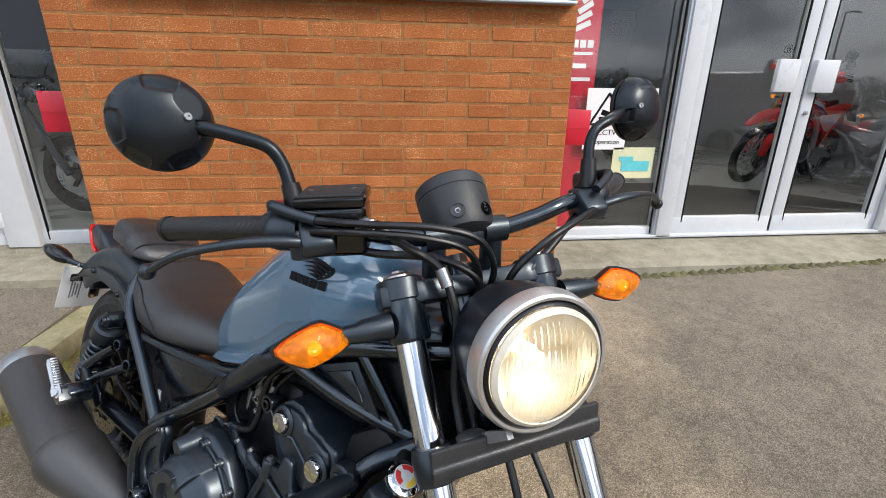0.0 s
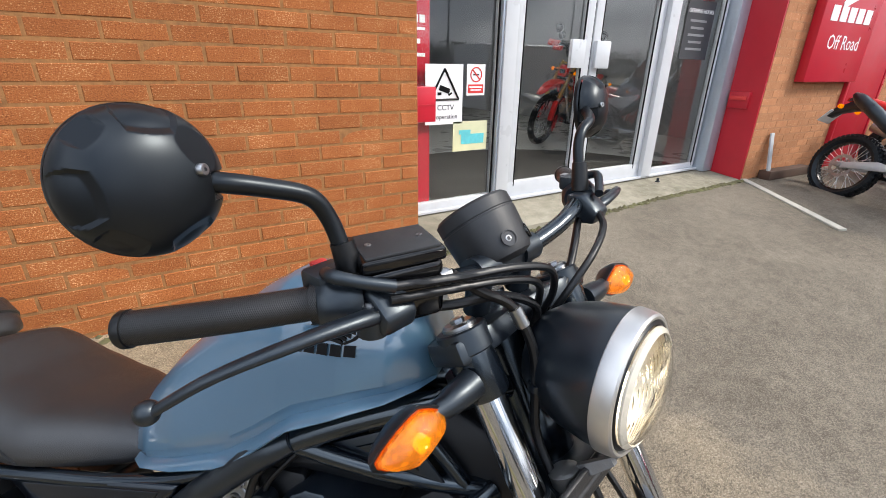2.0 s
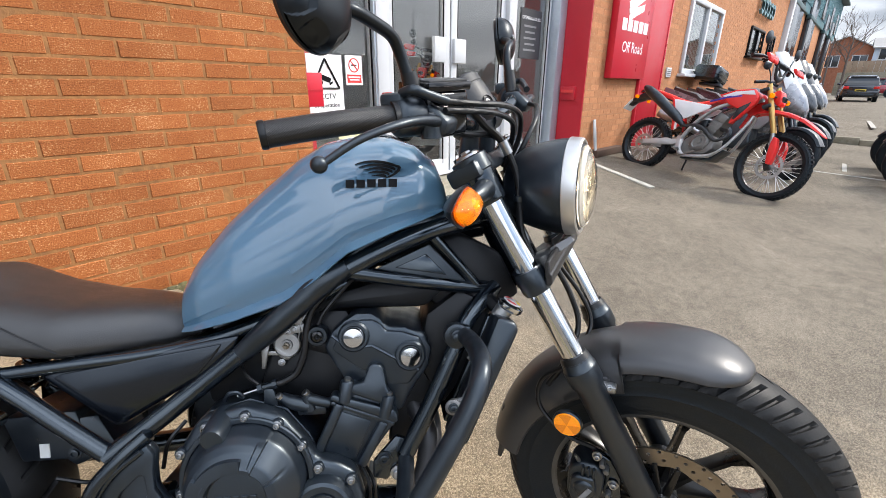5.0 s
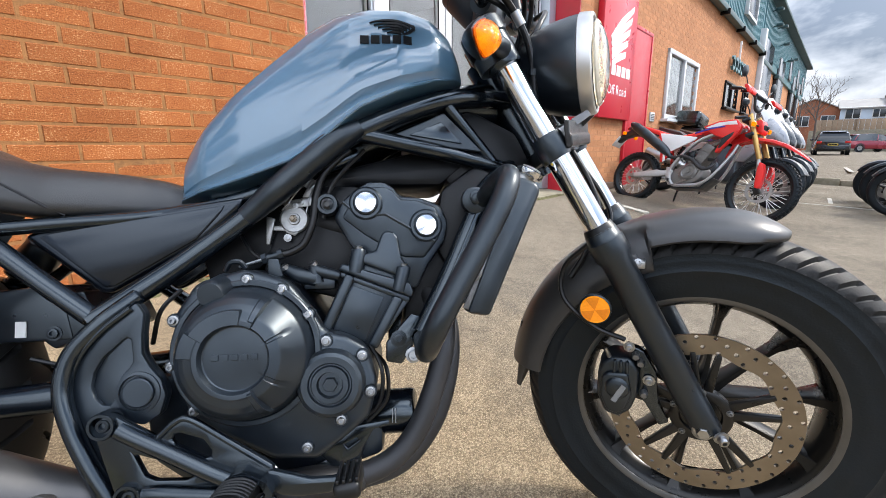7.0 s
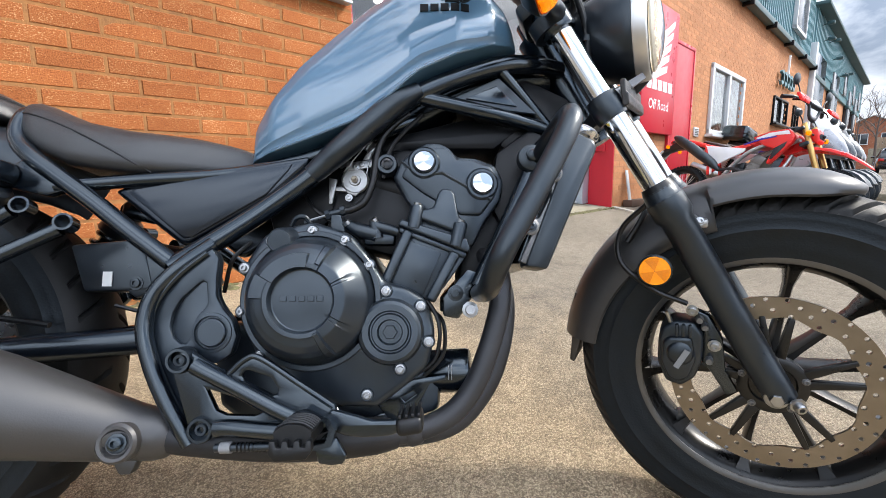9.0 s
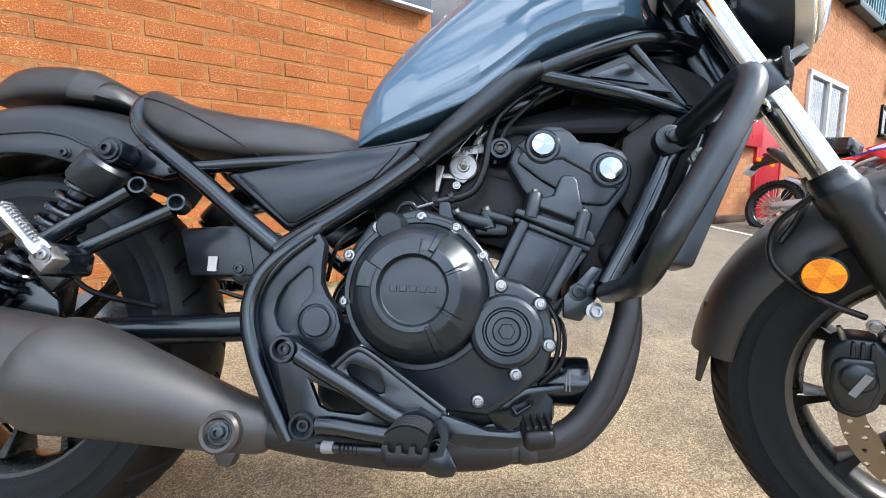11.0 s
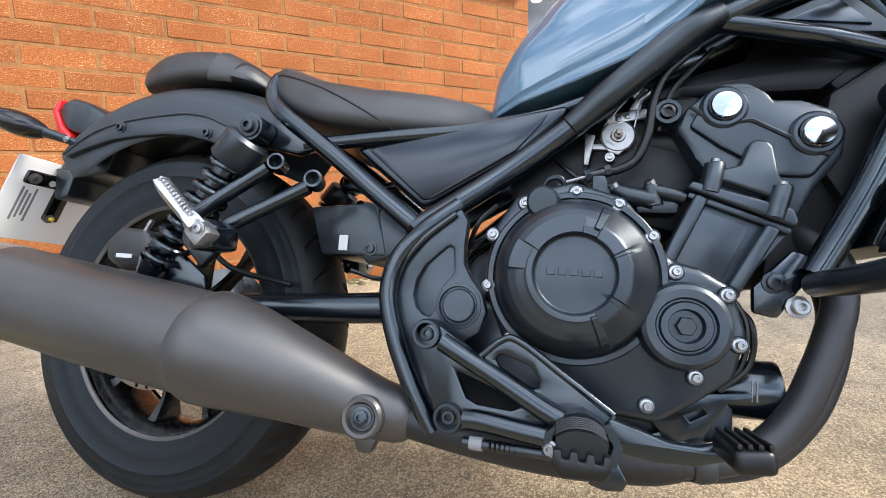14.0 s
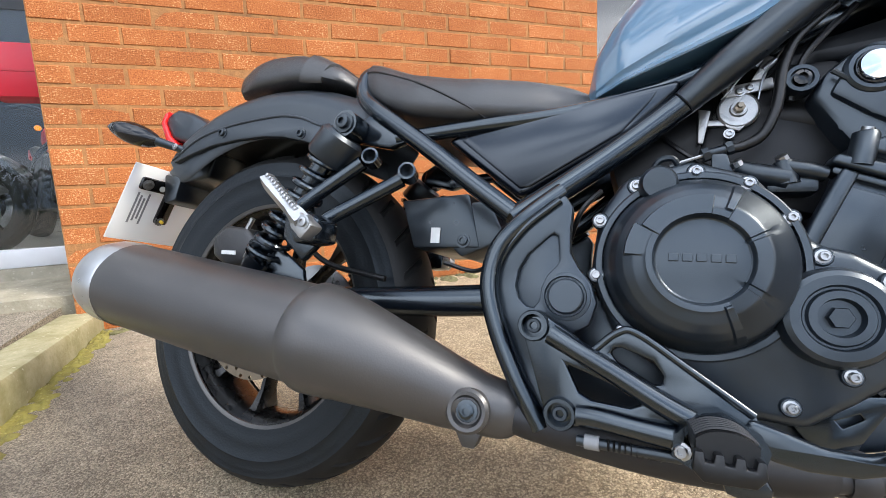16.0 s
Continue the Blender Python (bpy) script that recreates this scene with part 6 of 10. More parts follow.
for s in (-1, 1):
    def strip(top, low):
        """A thin ribbon laid on the tank's side between two lines."""
        n = len(top)
        v = [(x, s * (tank_side(x, z) + o), z) for o in (0.0030, -0.002) for x, z in list(top) + list(low)]
        f = []
        for i in range(n - 1):
            f += [(i, i + 1, n + i + 1, n + i), (2 * n + i, 3 * n + i, 3 * n + i + 1, 2 * n + i + 1), (i, 2 * n + i, 2 * n + i + 1, i + 1), (n + i, n + i + 1, 3 * n + i + 1, 3 * n + i)]
        return v, f
    for k in range(5):   # five swept feathers under one another
        us = np.linspace(0, 1, 10)
        a, m, e = (0.884 + 0.0068 * k, 0.9500 - 0.0046 * k), (0.914 + 0.0045 * k, 0.9568 - 0.0057 * k), (0.9535 - 0.0048 * k, 0.9490 - 0.0044 * k)
        top = [((1 - u) ** 2 * a[0] + 2 * u * (1 - u) * m[0] + u * u * e[0], (1 - u) ** 2 * a[1] + 2 * u * (1 - u) * (2 * m[1] - (a[1] + e[1]) / 2) + u * u * e[1]) for u in us]
        part("emblem_feather", strip(top, [(x, z - 0.0008 - 0.0040 * min(1, u * 1.8) * (1 - 0.15 * u)) for u, (x, z) in zip(us, top)]), M_SIGNBLACK, tank, smooth=0)
    part("emblem_edge", strip([(0.9545, 0.9500), (0.9575, 0.9460), (0.9565, 0.9410), (0.9500, 0.9345), (0.9390, 0.9285)], [(0.9510, 0.9480), (0.9525, 0.9450), (0.9510, 0.9415), (0.9450, 0.9355), (0.9330, 0.9285)]), M_SIGNBLACK, tank, smooth=0)
    for k in range(5):
        x0 = 0.8695 + 0.0170 * k
        us = np.linspace(0, 0.0135, 4)
        part("emblem_block", strip([(x0 + u, 0.9245 + 0.0006 * k) for u in us], [(x0 + u, 0.9115 + 0.0006 * k) for u in us]), M_SIGNBLACK, tank, smooth=0)

# ---- frame ----
part("head_tube", tube([(1.21, 0, 0.745), (1.10, 0, 0.955)], 0.040, 20), M_BLACK, bike)
part("frame_spine", tube(spline([(1.11, 0, 0.87), (0.95, 0, 0.84), (0.8, 0, 0.75), (0.62, 0, 0.66)], 5), 0.045, 14), M_BLACK, bike)
for s in (-1, 1):
    fr = new("frame_side")
    fr.parent = bike

    def at(pts, y, s=s):
        return [(q[0], s * (q[2] if len(q) > 2 else y), q[1]) for q in pts]
    part("main_tube", tube(spline(at([(1.13, 0.868, 0.035), (1.079, 0.857, 0.07), (1.02, 0.845, 0.095), (0.952, 0.820, 0.108), (0.894, 0.793, 0.116), (0.840, 0.762, 0.12), (0.771, 0.706, 0.118), (0.694, 0.643, 0.112), (0.618, 0.582, 0.118), (0.549, 0.528, 0.135), (0.494, 0.487, 0.15)], 0), 5), 0.0165, 16), M_BLACK, fr)
    part("tube_guard", tube(spline(at([(0.868, 0.782, 0.125), (0.820, 0.752, 0.128), (0.750, 0.690, 0.125), (0.692, 0.640, 0.118)], 0), 6), [0.014, 0.0205, 0.021, 0.021, 0.016], 16), M_MATT, fr, "plastic tube guard")
    part("lower_tube", tube(spline(at([(0.862, 0.775, 0.118), (0.923, 0.764, 0.112), (1.0, 0.751, 0.100), (1.085, 0.738, 0.075), (1.16, 0.73, 0.04)], 0), 5), 0.0125, 14), M_BLACK, fr)
    part("brace", tube(at([(1.006, 0.838, 0.098), (1.092, 0.742, 0.075)], 0), 0.0105, 12), M_BLACK, fr)
    part("gusset_panel", prism([(0.905, 0.772), (1.005, 0.818), (1.070, 0.752)], s * 0.096, s * 0.103, 0.003), M_MATT, fr)
    part("gusset_inset", prism([(0.945, 0.778), (1.000, 0.802), (1.036, 0.764)], s * 0.101, s * 0.107, 0.003), M_BLACK, fr)
    part("down_tube", tube(spline(at([(1.13, 0.735, 0.06), (1.075, 0.69, 0.105), (1.052, 0.645, 0.12), (1.008, 0.547, 0.125), (0.962, 0.456, 0.125)], 0), 5), 0.0155, 14), M_BLACK, fr)
    part("engine_mount", prism([(0.93, 0.405), (0.975, 0.475), (0.945, 0.485), (0.905, 0.44), (0.905, 0.41)], s * 0.108, s * 0.120, 0.004), M_BLACK, fr)
    part("mount_bolt", bolt((0.948, s * 0.121, 0.420), (0, s, 0), 0.009, 0.012), M_STEEL, fr)
    part("mount_bolt", bolt((0.925, s * 0.121, 0.446), (0, s, 0), 0.009, 0.008), M_MATT, fr)
    part("upper_clamp", join(box((1.055, s * 0.125, 0.665), (0.04, 0.03, 0.035), 0.008)), M_BLACK, fr)
    part("clamp_bolt", bolt((1.048, s * 0.141, 0.668), (0, s, 0), 0.009, 0.008), M_MATT, fr)
    part("seat_rail", tube(spline(at([(0.300, 0.617, 0.135), (0.340, 0.621, 0.128), (0.426, 0.630, 0.122), (0.551, 0.642, 0.112), (0.66, 0.665, 0.105), (0.78, 0.712, 0.10), (0.86, 0.75, 0.08)], 0), 5), 0.0110, 12), M_BLACK, fr)
    part("rear_tube", tube(spline(at([(0.494, 0.494, 0.150), (0.428, 0.542, 0.146), (0.368, 0.588, 0.143), (0.305, 0.632, 0.140), (0.261, 0.663, 0.136), (0.228, 0.692, 0.125), (0.214, 0.722, 0.112), (0.212, 0.748, 0.095), (0.214, 0.765, 0.06)], 0), 5), 0.0140, 14), M_BLACK, fr)
    part("shock_lug", prism([(0.262, 0.668), (0.225, 0.645), (0.222, 0.615), (0.290, 0.600), (0.330, 0.612)], s * 0.122, s * 0.140, 0.005), M_BLACK, fr)
    part("rim_tube", tube(spline(at([(0.556, 0.523, 0.150), (0.516, 0.487, 0.165), (0.484, 0.447, 0.172), (0.475, 0.400, 0.175), (0.488, 0.350, 0.176), (0.514, 0.294, 0.176), (0.548, 0.238, 0.174)], 0), 6), 0.0120, 14), M_BLACK, fr)
    part("rim_bead", tube(spline(at([(0.557, 0.507), (0.518, 0.475), (0.492, 0.441), (0.482, 0.409), (0.483, 0.385), (0.493, 0.353), (0.513, 0.309), (0.540, 0.255)], 0.1715), 6), 0.0048, 10), M_BLACK, fr)
    web = [(0.562, 0.514), (0.572, 0.499), (0.570, 0.470), (0.571, 0.444), (0.581, 0.426), (0.596, 0.408), (0.603, 0.386), (0.596, 0.360), (0.576, 0.347), (0.552, 0.350), (0.545, 0.335), (0.556, 0.305), (0.570, 0.279), (0.576, 0.248), (0.545, 0.238), (0.520, 0.288), (0.492, 0.345), (0.480, 0.398), (0.489, 0.442), (0.520, 0.484)]
    pocket = [(0.546, 0.463), (0.551, 0.466), (0.556, 0.463), (0.559, 0.434), (0.556, 0.427), (0.545, 0.415), (0.539, 0.400), (0.537, 0.384), (0.531, 0.375), (0.522, 0.376), (0.512, 0.385), (0.507, 0.400), (0.510, 0.420), (0.521, 0.440)]
    part("pivot_plate", prism(web, s * 0.146, s * 0.1625, 0.005), M_ENGINE, fr, "rounded black pivot casting")
    part("plate_face", pierced(web, (pocket,), s * 0.160, s * 0.1695, 0.0040), M_ENGINE, fr)
    part("pivot_cap", lathe([(0.0290, 0.004), (0.0285, 0.0075), (0.0245, 0.0085), (0.0235, 0.0055), (0.0210, 0.0055), (0.0200, 0.0085), (0.0185, 0.0095), (0.0005, 0.0098)], (0.568, s * 0.164, 0.391), (0, s, 0), 36), M_ENGINE, fr, smooth=25)
    part("side_panel", prism([(0.378, 0.612), (0.400, 0.622), (0.690, 0.672), (0.685, 0.655), (0.632, 0.605), (0.505, 0.528), (0.490, 0.524)], s * 0.095, s * 0.122, 0.008, 3), M_SIDEPANEL, fr, "dark triangular side panel")
    part("panel_face", prism([(0.403, 0.610), (0.416, 0.616), (0.662, 0.658), (0.655, 0.645), (0.622, 0.606), (0.507, 0.537), (0.494, 0.535)], s * 0.118, s * 0.1245, 0.0025), M_SIDEPANEL, fr)
    part("shock_tube_a", tube(at([(0.256, 0.573, 0.157), (0.180, 0.518, 0.170), (0.157, 0.490, 0.185)], 0), 0.0114, 14, caps=False), M_BLACK, fr)
    part("shock_tube_b", tube(at([(0.322, 0.547, 0.148), (0.216, 0.484, 0.172), (0.188, 0.450, 0.188)], 0), 0.0114, 14, caps=False), M_BLACK, fr)
    for q in ((0.267, 0.581), (0.333, 0.555)):
        part("tube_collar", lathe([(0.009, -0.012), (0.0132, -0.012), (0.0132, 0.012), (0.0100, 0.0125), (0.0096, -0.008), (0.0005, -0.008)], (q[0], s * 0.150, q[1]), (0.25, s * 0.95, 0.1), 18), M_BLACK, fr)
    part("peg_plate", prism([(0.150, 0.500), (0.200, 0.475), (0.215, 0.440), (0.190, 0.415), (0.150, 0.450)], s * 0.178, s * 0.194, 0.004), M_BLACK, fr)
part("electrics_box", join(prism([(0.290, 0.530), (0.408, 0.540), (0.430, 0.455), (0.318, 0.452)], -0.088, 0.088, 0.006), prism([(0.31, 0.515), (0.44, 0.53), (0.47, 0.47), (0.40, 0.44)], -0.085, 0.085, 0.006)), M_MATT, bike)
part("white_sticker", box((0.357, -0.0895, 0.473), (0.015, 0.002, 0.024)), M_LABEL, bike, smooth=0)
part("box_bolt", bolt((0.403, -0.088, 0.466), (0, -1, 0), 0.008, 0.006), M_MATT, bike)

# ---- seats and rear mudguard ----


def cushion(top, bottom, width, xs, name, label, bulge=0.5):
    rings = []
    for x in xs:
        zt, zb, w = ip(x, top), ip(x, bottom), ip(x, width)
        h = zt - zb
        ring = []
        for a, b in ((0.90, 0.0), (0.99, 0.10), (1.0, 0.25), (0.985, 0.45), (0.94, 0.64), (0.85, 0.80), (0.70, 0.91), (0.45, 0.975), (0.2, 0.995), (0.0, 1.0)):
            ring.append((x, w * a, zb + h * b))
        rings.append(ring + [(x, -y, z) for _, y, z in ring[-2::-1]])
    return part(name, loft(rings), M_VINYL, bike, label, smooth=50)


S_T = [(0.184, 0.745), (0.195, 0.775), (0.212, 0.785), (0.248, 0.768), (0.306, 0.744), (0.391, 0.727), (0.481, 0.721), (0.545, 0.711), (0.585, 0.695), (0.603, 0.675)]
S_B = [(0.184, 0.735), (0.212, 0.708), (0.24, 0.690), (0.272, 0.668), (0.314, 0.652), (0.402, 0.641), (0.466, 0.641), (0.553, 0.646), (0.603, 0.658)]
S_W = [(0.184, 0.075), (0.20, 0.105), (0.24, 0.130), (0.32, 0.143), (0.42, 0.136), (0.50, 0.108), (0.56, 0.080), (0.603, 0.055)]
seat = cushion(S_T, S_B, S_W, sorted(set(list(np.linspace(0.185, 0.602, 26)) + [0.19, 0.2])), "rider_seat", "black vinyl rider seat with a stitched seam")
for s in (-1, 1):
    seam = []
    for u in np.linspace(0, 1, 14):
        x = 0.20 + 0.235 * u
        z = 0.748 - 0.105 * u ** 1.4
        b = (z - ip(x, S_B)) / (ip(x, S_T) - ip(x, S_B))
        seam.append((x, s * (ip(x, S_W) * float(np.interp(b, [0, 0.1, 0.25, 0.45, 0.64, 0.8, 0.91, 1], [0.9, 0.99, 1, 0.985, 0.94, 0.85, 0.7, 0.2])) + 0.0003), z))
    part("seam", tube(seam, 0.0017, 6), M_GRIP, seat)
P_T = [(-0.145, 0.795), (-0.138, 0.820), (-0.100, 0.838), (-0.04, 0.845), (0.03, 0.838), (0.093, 0.815), (0.135, 0.790), (0.148, 0.772)]
P_B = [(-0.145, 0.770), (0.0, 0.770), (0.08, 0.762), (0.148, 0.756)]
P_W = [(-0.145, 0.045), (-0.130, 0.066), (-0.07, 0.084), (0.03, 0.092), (0.10, 0.092), (0.135, 0.075), (0.148, 0.05)]
pill = cushion(P_T, P_B, P_W, list(np.linspace(-0.144, 0.147, 22)), "pillion_seat", "small black vinyl pillion pad")
strap = []
for a, b in ((1.02, -0.06), (1.03, 0.15), (1.02, 0.45), (0.97, 0.66), (0.87, 0.83), (0.70, 0.94), (0.42, 1.0), (0.0, 1.03)):
    strap.append((a, b))
srings = []
for a, b in strap + [(-q[0], q[1]) for q in strap[-2::-1]]:
    ring = []
    for x, o in ((0.075, 0.0), (0.118, 0.0), (0.118, 0.004), (0.075, 0.004)):
        z0, h = ip(x, P_B), ip(x, P_T) - ip(x, P_B)
        ring.append((x - 0.02 * (1 - b), ip(x, P_W) * a + math.copysign(o, a), z0 + h * b + o))
    srings.append(ring)
part("strap", loft(srings), M_VINYL, pill, "stitched grab strap")

rings = []
for a in np.linspace(radians(58), radians(133.5), 30):
    o = Vector(RA)
    d = Vector((math.cos(a), 0, math.sin(a)))
    back = min(1, (radians(140) - a) / radians(12)) ** 0.5
    ring = []
    for u in np.linspace(-1, 1, 17):
        k = abs(u)
        y = math.copysign((0.098 if k > 0.55 else 0.098 * math.sin(k / 0.55 * math.pi / 2)), u) * (0.75 + 0.25 * back)
        r = 0.449 - 0.044 * (1 - math.cos(min(k / 0.55, 1) * math.pi / 2)) - max(0, (k - 0.55) / 0.45) * 0.070 * back
        ring.append(o + d * r + Vector((0, y, 0)))
    inner = [q - d * 0.004 + Vector((0, -0.003 * np.sign(q.y), 0)) for q in ring[::-1]]
    rings.append(ring + inner)
rf = part("rear_mudguard", loft(rings), M_REARFENDER, bike, "matt black steel rear mudguard", smooth=45)
for s in (-1, 1):
    arc = [(-0.252, 0.619), (-0.195, 0.655), (-0.150, 0.671), (-0.094, 0.682), (-0.03, 0.688), (0.032, 0.690), (0.080, 0.682), (0.112, 0.669), (0.150, 0.655)]
    low = [(0.150, 0.615), (0.092, 0.636), (0.04, 0.648), (-0.01, 0.652), (-0.08, 0.650), (-0.142, 0.643), (-0.20, 0.628), (-0.248, 0.612)]
    part("fender_strut", prism(arc + low, s * 0.094, s * 0.108, 0.004), M_REARFENDER, rf)
    part("strut_edge", tube(spline([(x, s * 0.1075, z - 0.001) for x, z in arc], 3), 0.0026, 8), M_REARFENDER, rf)
    for q in ((-0.114, 0.667), (0.084, 0.651)):
        part("strut_bolt", bolt((q[0], s * 0.108, q[1]), (0, s, 0), 0.0075, 0.007), M_MATT, rf)
part("tail_bracket", join(prism([(-0.20, 0.655), (-0.225, 0.60), (-0.31, 0.585), (-0.36, 0.615), (-0.30, 0.66)], -0.045, 0.045, 0.008), prism([(-0.30, 0.60), (-0.312, 0.548), (-0.348, 0.540), (-0.36, 0.61)], -0.05, 0.05, 0.006)), M_MATT, bike)
tail = new("tail_lamp")
tail.parent = bike
part("housing", prism([(-0.225, 0.712), (-0.30, 0.754), (-0.350, 0.768), (-0.380, 0.758), (-0.388, 0.735), (-0.358, 0.694), (-0.27, 0.672)], -0.048, 0.048, 0.012, 3), M_MATT, tail)
part("lens", prism([(-0.374, 0.762), (-0.389, 0.758), (-0.399, 0.735), (-0.370, 0.688), (-0.332, 0.672), (-0.336, 0.684), (-0.360, 0.702), (-0.384, 0.735)], -0.051, 0.051, 0.003, 2), M_REDLENS, tail, "red tail lamp lens")
for s in (-1, 1):
    ri = new("rear_indicator")
    ri.parent = bike
    part("stalk", tube(spline([(-0.225, s * 0.06, 0.640), (-0.255, s * 0.10, 0.648), (-0.285, s * 0.125, 0.656)], 4), [0.012, 0.008, 0.010], 12), M_MATT, ri)
    rr = []
    for u in np.linspace(0, 1, 9):
        e = math.sin(u * math.pi) ** 0.6 if 0 < u < 1 else 0.12
        c = Vector((-0.275 - 0.11 * u, s * (0.12 + 0.045 * u), 0.655 + 0.026 * u))
        rr.append([c + Vector((0.007 * math.cos(a) * e, s * 0.025 * math.cos(a) * e, 0.0245 * math.sin(a) * e)) for a in np.linspace(0, 2 * math.pi, 15)[:-1]])
    part("shell", loft(rr), M_GLOSS, ri, "gloss black indicator shell")
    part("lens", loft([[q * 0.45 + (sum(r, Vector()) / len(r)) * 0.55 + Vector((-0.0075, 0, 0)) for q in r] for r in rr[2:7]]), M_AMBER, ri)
    part("stalk_bolt", bolt((-0.250, s * 0.108, 0.648), (0, s, 0.2), 0.005, 0.004), M_STEEL, ri)
plate = new("number_plate")
plate.parent = bike
pm = Matrix.Translation((-0.395, 0, 0.535)) @ Matrix.Rotation(radians(24), 4, "Y")
part("sheet", moved(box((0, 0, 0), (0.004, 0.232, 0.182), 0.0015), pm), M_PLATEBACK, plate, "white back of the number plate")
part("maker_print", moved(join(*[box((0.0026, -0.085 + 0.008 * k, -0.01), (0.0008, 0.004, 0.075 - 0.012 * (k % 3))) for k in range(4)]), pm), M_PRINTGREY, plate, smooth=0)
part("plate_bracket", moved(join(box((0.012, -0.06, 0.052), (0.012, 0.075, 0.03), 0.008), box((0.014, -0.022, 0.012), (0.014, 0.030, 0.095), 0.006)), pm), M_GLOSS, plate)
part("bracket_hole", moved(lathe([(0.0068, 0), (0.0068, 0.0008), (0.0005, 0.0010)], (0.0182, -0.050, 0.050), (1, 0, 0), 16), pm), M_LABEL, plate)
part("yellow_cap", moved(lathe([(0.004, 0), (0.004, 0.008), (0.0005, 0.009)], (0.021, -0.026, -0.026), (1, 0, 0), 10), pm), M_YELLOW, plate)
for yz in ((-0.083, 0.052), (-0.026, -0.026)):
    part("plate_screw", moved(bolt((0.018, yz[0], yz[1]), (1, 0, 0), 0.0085, 0.005), pm), M_CASTDARK, plate)

# ---- rear suspension, swingarm, rear brake ----
for s in (-1, 1):
    part("swingarm", join(tube(spline([(0.565, s * 0.105, 0.392), (0.40, s * 0.112, 0.374), (0.15, s * 0.118, 0.354), (0.03, s * 0.118, 0.336)], 4), 0.0225, 16), prism([(0.06, 0.355), (0.06, 0.295), (-0.05, 0.295), (-0.055, 0.345)], s * 0.108, s * 0.126, 0.006)), M_BLACK, bike)
    sh = new("shock_absorber")
    sh.parent = bike
    t0, t1 = Vector((0.228, s * 0.158, 0.632)), Vector((0.045, s * 0.150, 0.385))
    d = (t1 - t0).normalized()
    part("top_eye", lathe([(0.012, -0.016), (0.021, -0.016), (0.021, 0.016), (0.012, 0.016)], t0, (0, 1, 0), 20), M_BLACK, sh)
    part("eye_bolt", bolt(t0 + Vector((0, s * 0.016, 0)), (0, s, 0), 0.011, 0.010), M_MATT, sh)
    part("body", tube([t0 + d * 0.016, t0 + d * 0.022, t0 + d * 0.062, t0 + d * 0.066], [0.030, 0.036, 0.037, 0.034], 22), M_MATT, sh)
    part("damper", tube([t0 + d * 0.060, t0 + d * 0.16, t0 + d * 0.162, t1], [0.019, 0.019, 0.013, 0.013], 14), M_BLACK, sh)
    coil = []
    side = d.cross(Vector((0, 1, 0))).normalized()
    other = d.cross(side)
    for k in range(190):
        a = 2 * math.pi * k / 22
        coil.append(t0 + d * (0.066 + 0.194 * k / 189) + side * 0.0265 * math.cos(a) + other * 0.0265 * math.sin(a))
    part("spring", tube(coil, 0.0052, 8), M_BLACK, sh)
    part("lower_seat", tube([t1 - d * 0.045, t1 - d * 0.02], [0.030, 0.024], 18), M_BLACK, sh)
    pp = new("passenger_peg")
    pp.parent = bike
    part("arm", prism([(0.195, 0.470), (0.225, 0.482), (0.252, 0.470), (0.250, 0.440), (0.214, 0.436)], s * 0.192, s * 0.240, 0.005), M_BLACK, pp)
    pr = []
    for u in np.linspace(0, 1, 8):
        c = Vector((0.236 - 0.072 * u, s * (0.252 + 0.004 * u), 0.462 + 0.062 * u))
        e = (1.35 if u < 0.15 else 1.0) if u < 0.9 else 0.75
        pr.append([c + Vector((0.0065, 0, 0.0080)) * e, c + Vector((0, s * 0.011 * e, 0)), c - Vector((0.0065, 0, 0.0080)) * e, c - Vector((0, s * 0.011 * e, 0))])
    part("alloy_peg", loft(pr), M_ENDCAP, pp, "folded ribbed alloy passenger peg", smooth=25)
    part("peg_teeth", join(*[box((0.2405 - 0.072 * u, s * 0.254, 0.4685 + 0.062 * u), (0.0040, 0.014, 0.006), 0.0008, Matrix.Rotation(radians(41), 3, "Y")) for u in np.linspace(0.18, 0.95, 12)]), M_ENDCAP, pp, kind="stuff")
    part("peg_block", box((0.238, s * 0.246, 0.458), (0.030, 0.026, 0.026), 0.004, Matrix.Rotation(radians(41), 3, "Y")), M_ALU, pp)
    part("peg_bolt", bolt((0.244, s * 0.259, 0.462), (0, s, 0), 0.007, 0.005), M_STEEL, pp)
rcal = new("rear_caliper")
rcal.parent = bike
part("body", prism([(-0.075, 0.452), (-0.045, 0.478), (0.005, 0.474), (0.030, 0.452), (0.028, 0.412), (-0.030, 0.402), (-0.068, 0.420)], -0.135, -0.075, 0.010, 3), M_CALIPER, rcal, "dark grey rear brake caliper")
part("brand_bar", box((-0.025, -0.136, 0.428), (0.034, 0.0015, 0.007)), M_LABEL, rcal, smooth=0)
part("bracket", prism([(0.035, 0.452), (0.085, 0.452), (0.158, 0.405), (0.165, 0.375), (0.135, 0.350), (0.035, 0.365), (0.02, 0.40)], -0.150, -0.140, 0.004), M_BLACK, rcal)
part("bracket_bolt", bolt((0.082, -0.150, 0.425), (0, -1, 0), 0.010, 0.008), M_MATT, rcal)
part("bleed_nipple", tube([(0.0, -0.125, 0.47), (0.012, -0.125, 0.492)], 0.0045, 8), M_STEEL, rcal)
part("hose", tube(spline([(0.020, -0.125, 0.455), (0.055, -0.115, 0.475), (0.11, -0.11, 0.46), (0.17, -0.105, 0.42), (0.28, -0.10, 0.40)], 6), 0.0048, 8), M_GRIP, rcal)

